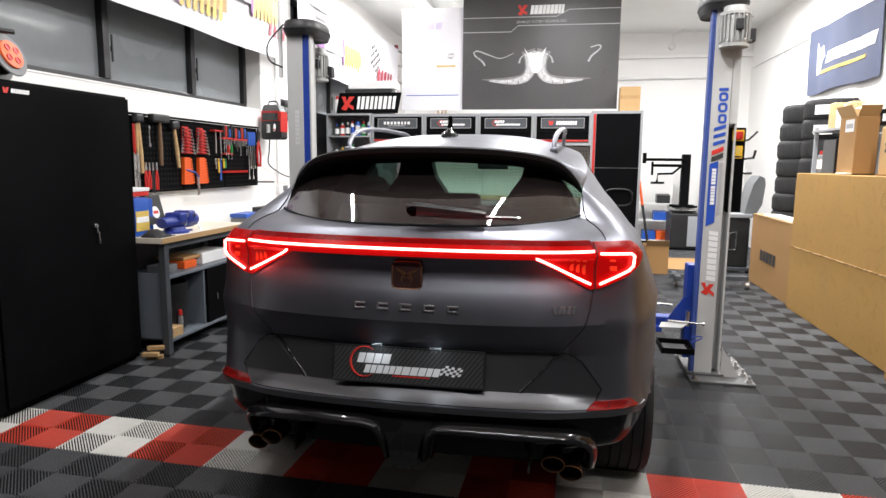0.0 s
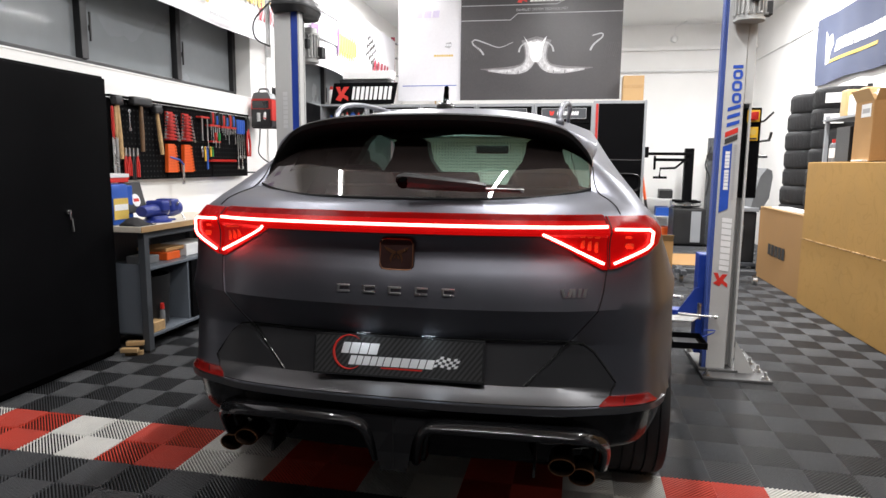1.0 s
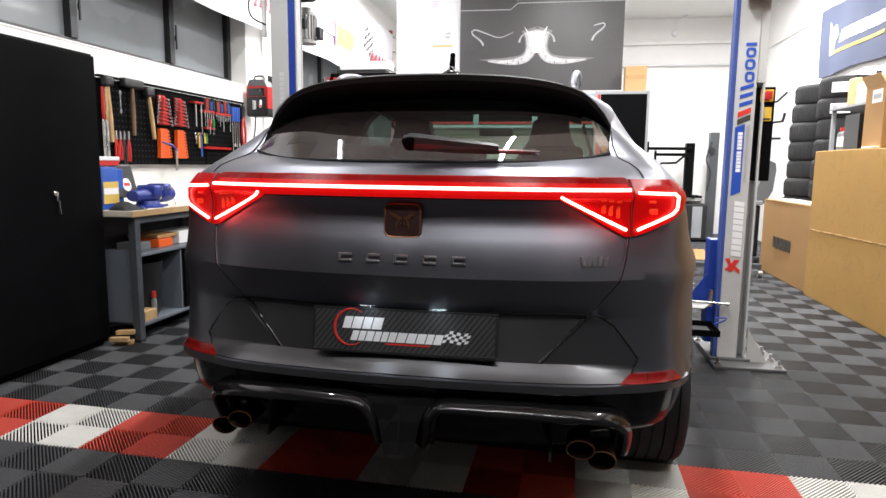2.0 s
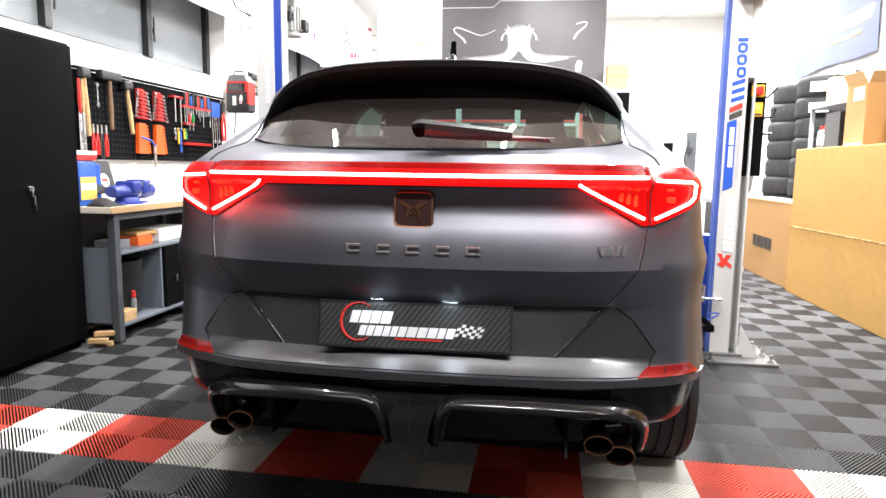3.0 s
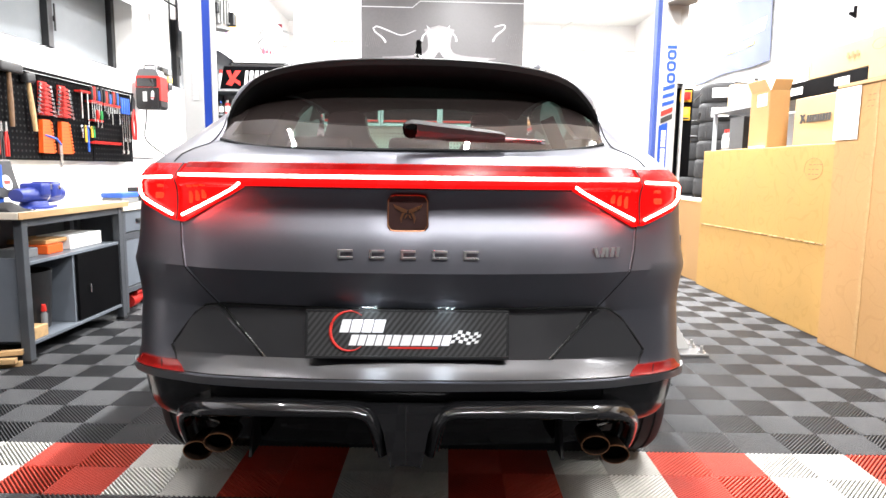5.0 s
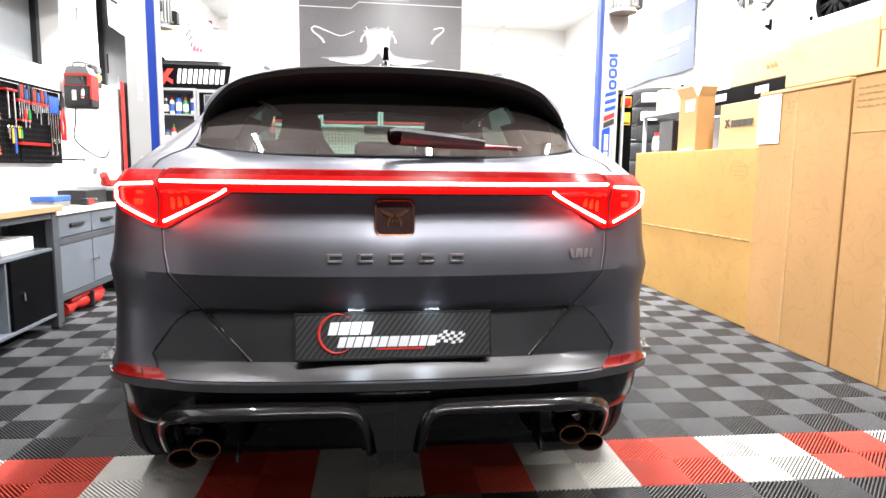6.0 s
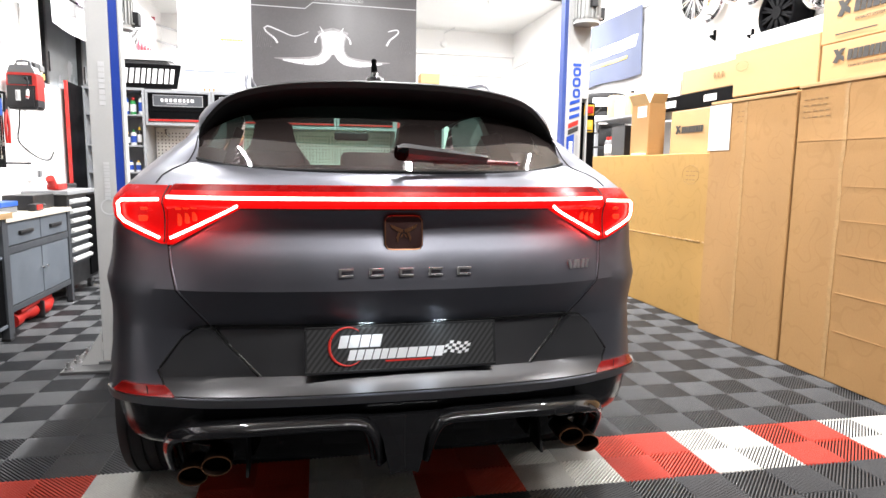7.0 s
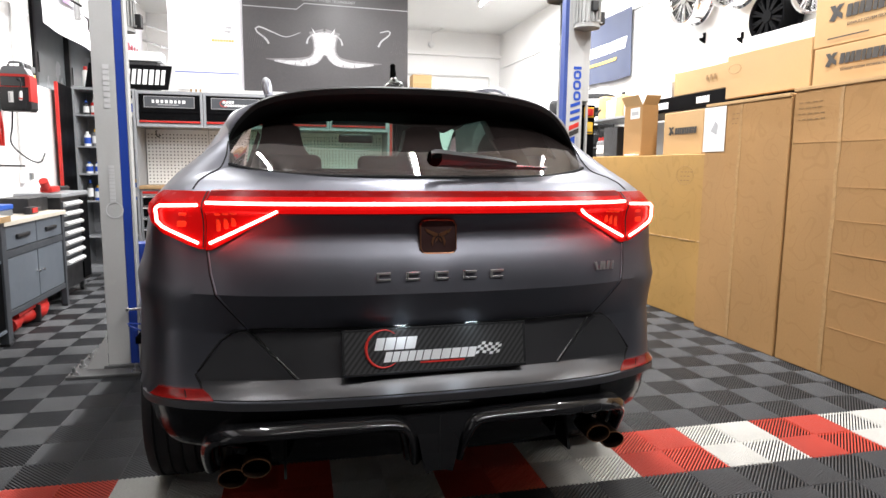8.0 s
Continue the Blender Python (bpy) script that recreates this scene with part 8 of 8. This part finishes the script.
wbm = thing("wheel_balancer", (1.95 + BX, 8.85, 0), "black wheel balancer with a grey hood behind the lift post", "wheel balancer")
part("cabinet", box((1.80 + BX, 8.8, .06), (2.12 + BX, 9.2, .72), .03), PLASTIC_BLACK, wbm)
part("tray", box((1.76 + BX, 8.76, .722), (2.13 + BX, 9.22, .775), .012), GREY_METAL, wbm)
hood = [(0, 0), (.13, .0), (.21, .16), (.235, .42), (.22, .50), (.16, .53), (.09, .42), (.03, .18)]
part("hood", prism(hood, .40, frame_m((2.03 + BX, 9.2, .74), (1, 0, 0), (0, 0, 1))), PLASTIC_GREY, wbm, "grey plastic wheel hood", smooth=30)
part("hood_arm", tube(curve_pts([(2.2 + BX, 9.0, 1.22), (2.27 + BX, 9.0, 1.10), (2.20 + BX, 9.0, .95)], 10), .012), DARK_METAL, wbm)
part("handle_frame", tube([(1.86 + BX, 8.785, .30), (1.86 + BX, 8.77, .52), (1.95 + BX, 8.77, .54), (1.95 + BX, 8.785, .30), (1.86 + BX, 8.785, .30)], .012), STEEL, wbm)
part("foot_bar", box((1.55 + BX, 8.72, .03), (2.12 + BX, 8.78, .075), .006), DARK_METAL, wbm)
for x in (1.58, 2.10):
    part("caster", rod((x + BX - .02, 8.75, .03), (x + BX + .02, 8.75, .03), .03), RUBBER, wbm)
wsh = thing("white_shelf_unit", (1.5, 11.8, 0), "low white shelf unit with blue bins and small parts", "shelf unit")
for z in (.05, .40, .70):
    part("shelf", box((1.22, 11.65, z), (1.82, 12.1, z + .022), .003), PLASTIC_WHITE, wsh)
for x in (1.20, 1.80):
    part("side", box((x, 11.65, 0), (x + .02, 12.1, .72), .003), PLASTIC_WHITE, wsh)
for x, z, mt in ((1.52, .423, PLASTIC_BLUE), (1.34, .073, PLASTIC_BLUE), (1.58, .073, PLASTIC_ORANGE), (1.56, .723, PLASTIC_BLACK)):
    b = thing("parts_bin", (x, 11.75, z), "open plastic parts bin on the white shelf", "bin", "bins on the white shelf")
    part("bin_body", slab([[Vector((x + a, 11.68, z + c)) for a in (0, .22)] for c in (0, .14)], [[Vector((x + a, 11.90, z + c)) for a in (0, .22)] for c in (0, .16)]), mt, b)
jk = thing("floor_jack_handle", (1.16, 9.6, 0), "orange handled bar leaning by the white shelf", "jack")
part("bar", rod((1.22, 9.7, .12), (1.10, 9.75, .80), .020), PLASTIC_BLACK, jk)
part("grip", rod((1.10, 9.75, .80), (1.04, 9.77, 1.16), .020), PLASTIC_ORANGE, jk)
part("jack_body", add_rod(box((1.08, 9.55, .03), (1.34, 9.85, .12), .02), (1.05, 9.6, .05), (1.37, 9.6, .05), .05), PLASTIC_BLUE, jk)
oc2 = thing("open_floor_carton", (1.18, 8.55, 0), "open brown carton on the floor", "carton")
bm = bmnew()
for a in (((1.02, 8.42, 0), (1.026, 8.75, .36)), ((1.30, 8.42, 0), (1.306, 8.75, .36)), ((1.026, 8.42, 0), (1.30, 8.426, .36)), ((1.026, 8.744, 0), (1.30, 8.75, .36)), ((1.026, 8.426, 0), (1.30, 8.744, .25))):
    add_box(bm, *a)
part("carton_body", bm, CARD, oc2)
part("flap", box((0, 0, 0), (.28, .005, .10), .001, pose(1.022, 8.42, .36, 40, 0, 0)), CARD_PALE, oc2)
rows = [[Vector((1.0 + .95 * k / 10, 8.82 + 1.1 * j / 6, .006 + .004 * noise.noise((k, j, 1)))) for k in range(11)] for j in range(7)]
solo("floor_cardboard", slab(rows, [[Vector((p.x, p.y, .001)) for p in r] for r in rows]), CARD, "flattened cardboard lying on the tiles", "cardboard")
tr = thing("lift_trolley", (1.7, 7.6, 0), "low dark steel trolley frame on casters", "trolley")
part("frame", add_box(box((1.20, 7.55, .10), (2.05, 7.62, .15), .005), (1.24, 7.40, .10), (1.30, 7.80, .15), .005), DARK_METAL, tr)
for x in (1.27, 2.04):
    part("caster", rod((x - .02, 7.58, .045), (x + .02, 7.58, .045), .045, seg=16), STEEL, tr)
    part("fork", box((x - .025, 7.56, .05), (x + .025, 7.60, .10), .004), STEEL, tr)

# ---- the floor's ribbed plastic tiles ----
TS = .402
RIB, GAP, THIN, SOFT = .0054, .0069, .010, .0013


def clip_poly(poly, a, b, c):
    """Keeps the side of a x + b y <= c."""
    out = []
    for (x0, y0), (x1, y1) in zip(poly, poly[1:] + poly[:1]):
        d0, d1 = a * x0 + b * y0 - c, a * x1 + b * y1 - c
        if d0 <= 0:
            out.append((x0, y0))
        if d0 * d1 < 0:
            f = d0 / (d0 - d1)
            out.append((x0 + (x1 - x0) * f, y0 + (y1 - y0) * f))
    return out


def tile_mesh(mat):
    verts, faces = [], []
    h = TS / 2

    def rib(poly, ny, mid):
        """One rib with softened long edges; its cross direction is (r, ny)."""
        n, k = len(poly), len(verts)
        for x, y in poly:
            e = r * x + ny * y - mid
            c = min(SOFT, abs(e)) * (1 if e > 0 else -1)
            verts.append((x - r * c, y - ny * c, 0))
        verts.extend([(x, y, -SOFT) for x, y in poly] + [(x, y, -THIN) for x, y in poly])
        faces.append(tuple(range(k, k + n)))
        for i in range(n):
            j = (i + 1) % n
            faces.append((k + i, k + n + i, k + n + j, k + j))
            faces.append((k + n + i, k + 2 * n + i, k + 2 * n + j, k + n + j))

    def slab(poly):
        n, k = len(poly), len(verts)
        verts.extend([(x, y, -.0045) for x, y in poly] + [(x, y, -THIN) for x, y in poly])
        faces.append(tuple(range(k, k + n)))
        for i in range(n):
            j = (i + 1) % n
            faces.append((k + i, k + n + i, k + n + j, k + j))

    r = math.sqrt(.5)
    rim = .0012
    for sx, sy, way in ((-1, -1, 1), (1, -1, -1), (1, 1, 1), (-1, 1, -1)):
        x0, x1 = sorted((0, sx * h))
        y0, y1 = sorted((0, sy * h))
        square = [(x0 + rim, y0 + rim), (x1 - rim, y0 + rim), (x1 - rim, y1 - rim), (x0 + rim, y1 - rim)]
        d = -.30
        while d < .30:
            poly = clip_poly(clip_poly(square, r, r * way, d + RIB), -r, -r * way, -d)
            if len(poly) > 2:
                rib(poly, r * way, d + RIB / 2)
            d += RIB + GAP
        for a in ((x0, y0, x1, y0 + rim), (x0, y1 - rim, x1, y1), (x0, y0 + rim, x0 + rim, y1 - rim), (x1 - rim, y0 + rim, x1, y1 - rim)):
            slab([(a[0], a[1]), (a[2], a[1]), (a[2], a[3]), (a[0], a[3])])
    me = bpy.data.meshes.new("tile")
    me.from_pydata(verts, [], faces)
    me.materials.append(mat)
    return me


tile_floor = thing("tile_floor", (0, 4, 0), "ribbed dark grey plastic tiles with a red and white band", "floor tiles", kind="structure")
meshes = {k: tile_mesh(m) for k, m in (("g", TILE_GREY), ("r", TILE_RED), ("w", TILE_WHITE))}
TURN_T = radians(-.85)
origin = Vector((-1.21 + TS / 2, 2.672, 0))
ax, ay = Vector((math.cos(TURN_T), math.sin(TURN_T), 0)), Vector((-math.sin(TURN_T), math.cos(TURN_T), 0))
far_v, far_f = [], []
for j in range(-15, 25):
    for i in range(-6, 12):
        p = origin + ax * (i * TS) + ay * (j * TS)
        if not (XL - .15 < p.x < XR + .15):
            continue
        kind = "g" if j else ("r" if i % 2 == 0 else "w")
        if -4 <= j <= 14:
            t = new("tile", meshes[kind])
            t.parent = tile_floor
            t.matrix_basis = Matrix.Translation(p - Vector((0, 4, 0))) @ Matrix.Rotation(TURN_T, 4, "Z")
        else:
            m, k = Matrix.Translation(p) @ Matrix.Rotation(TURN_T, 4, "Z"), len(far_v)
            far_v += [m @ v.co for v in meshes["g"].vertices]
            far_f += [tuple(k + a for a in f.vertices) for f in meshes["g"].polygons]
me = bpy.data.meshes.new("far_tiles")
me.from_pydata(far_v, [], far_f)
me.materials.append(TILE_GREY)
tagged(new("far_tiles", me), "dark grey ribbed plastic tiles at the far end", "floor tiles", kind="stuff")
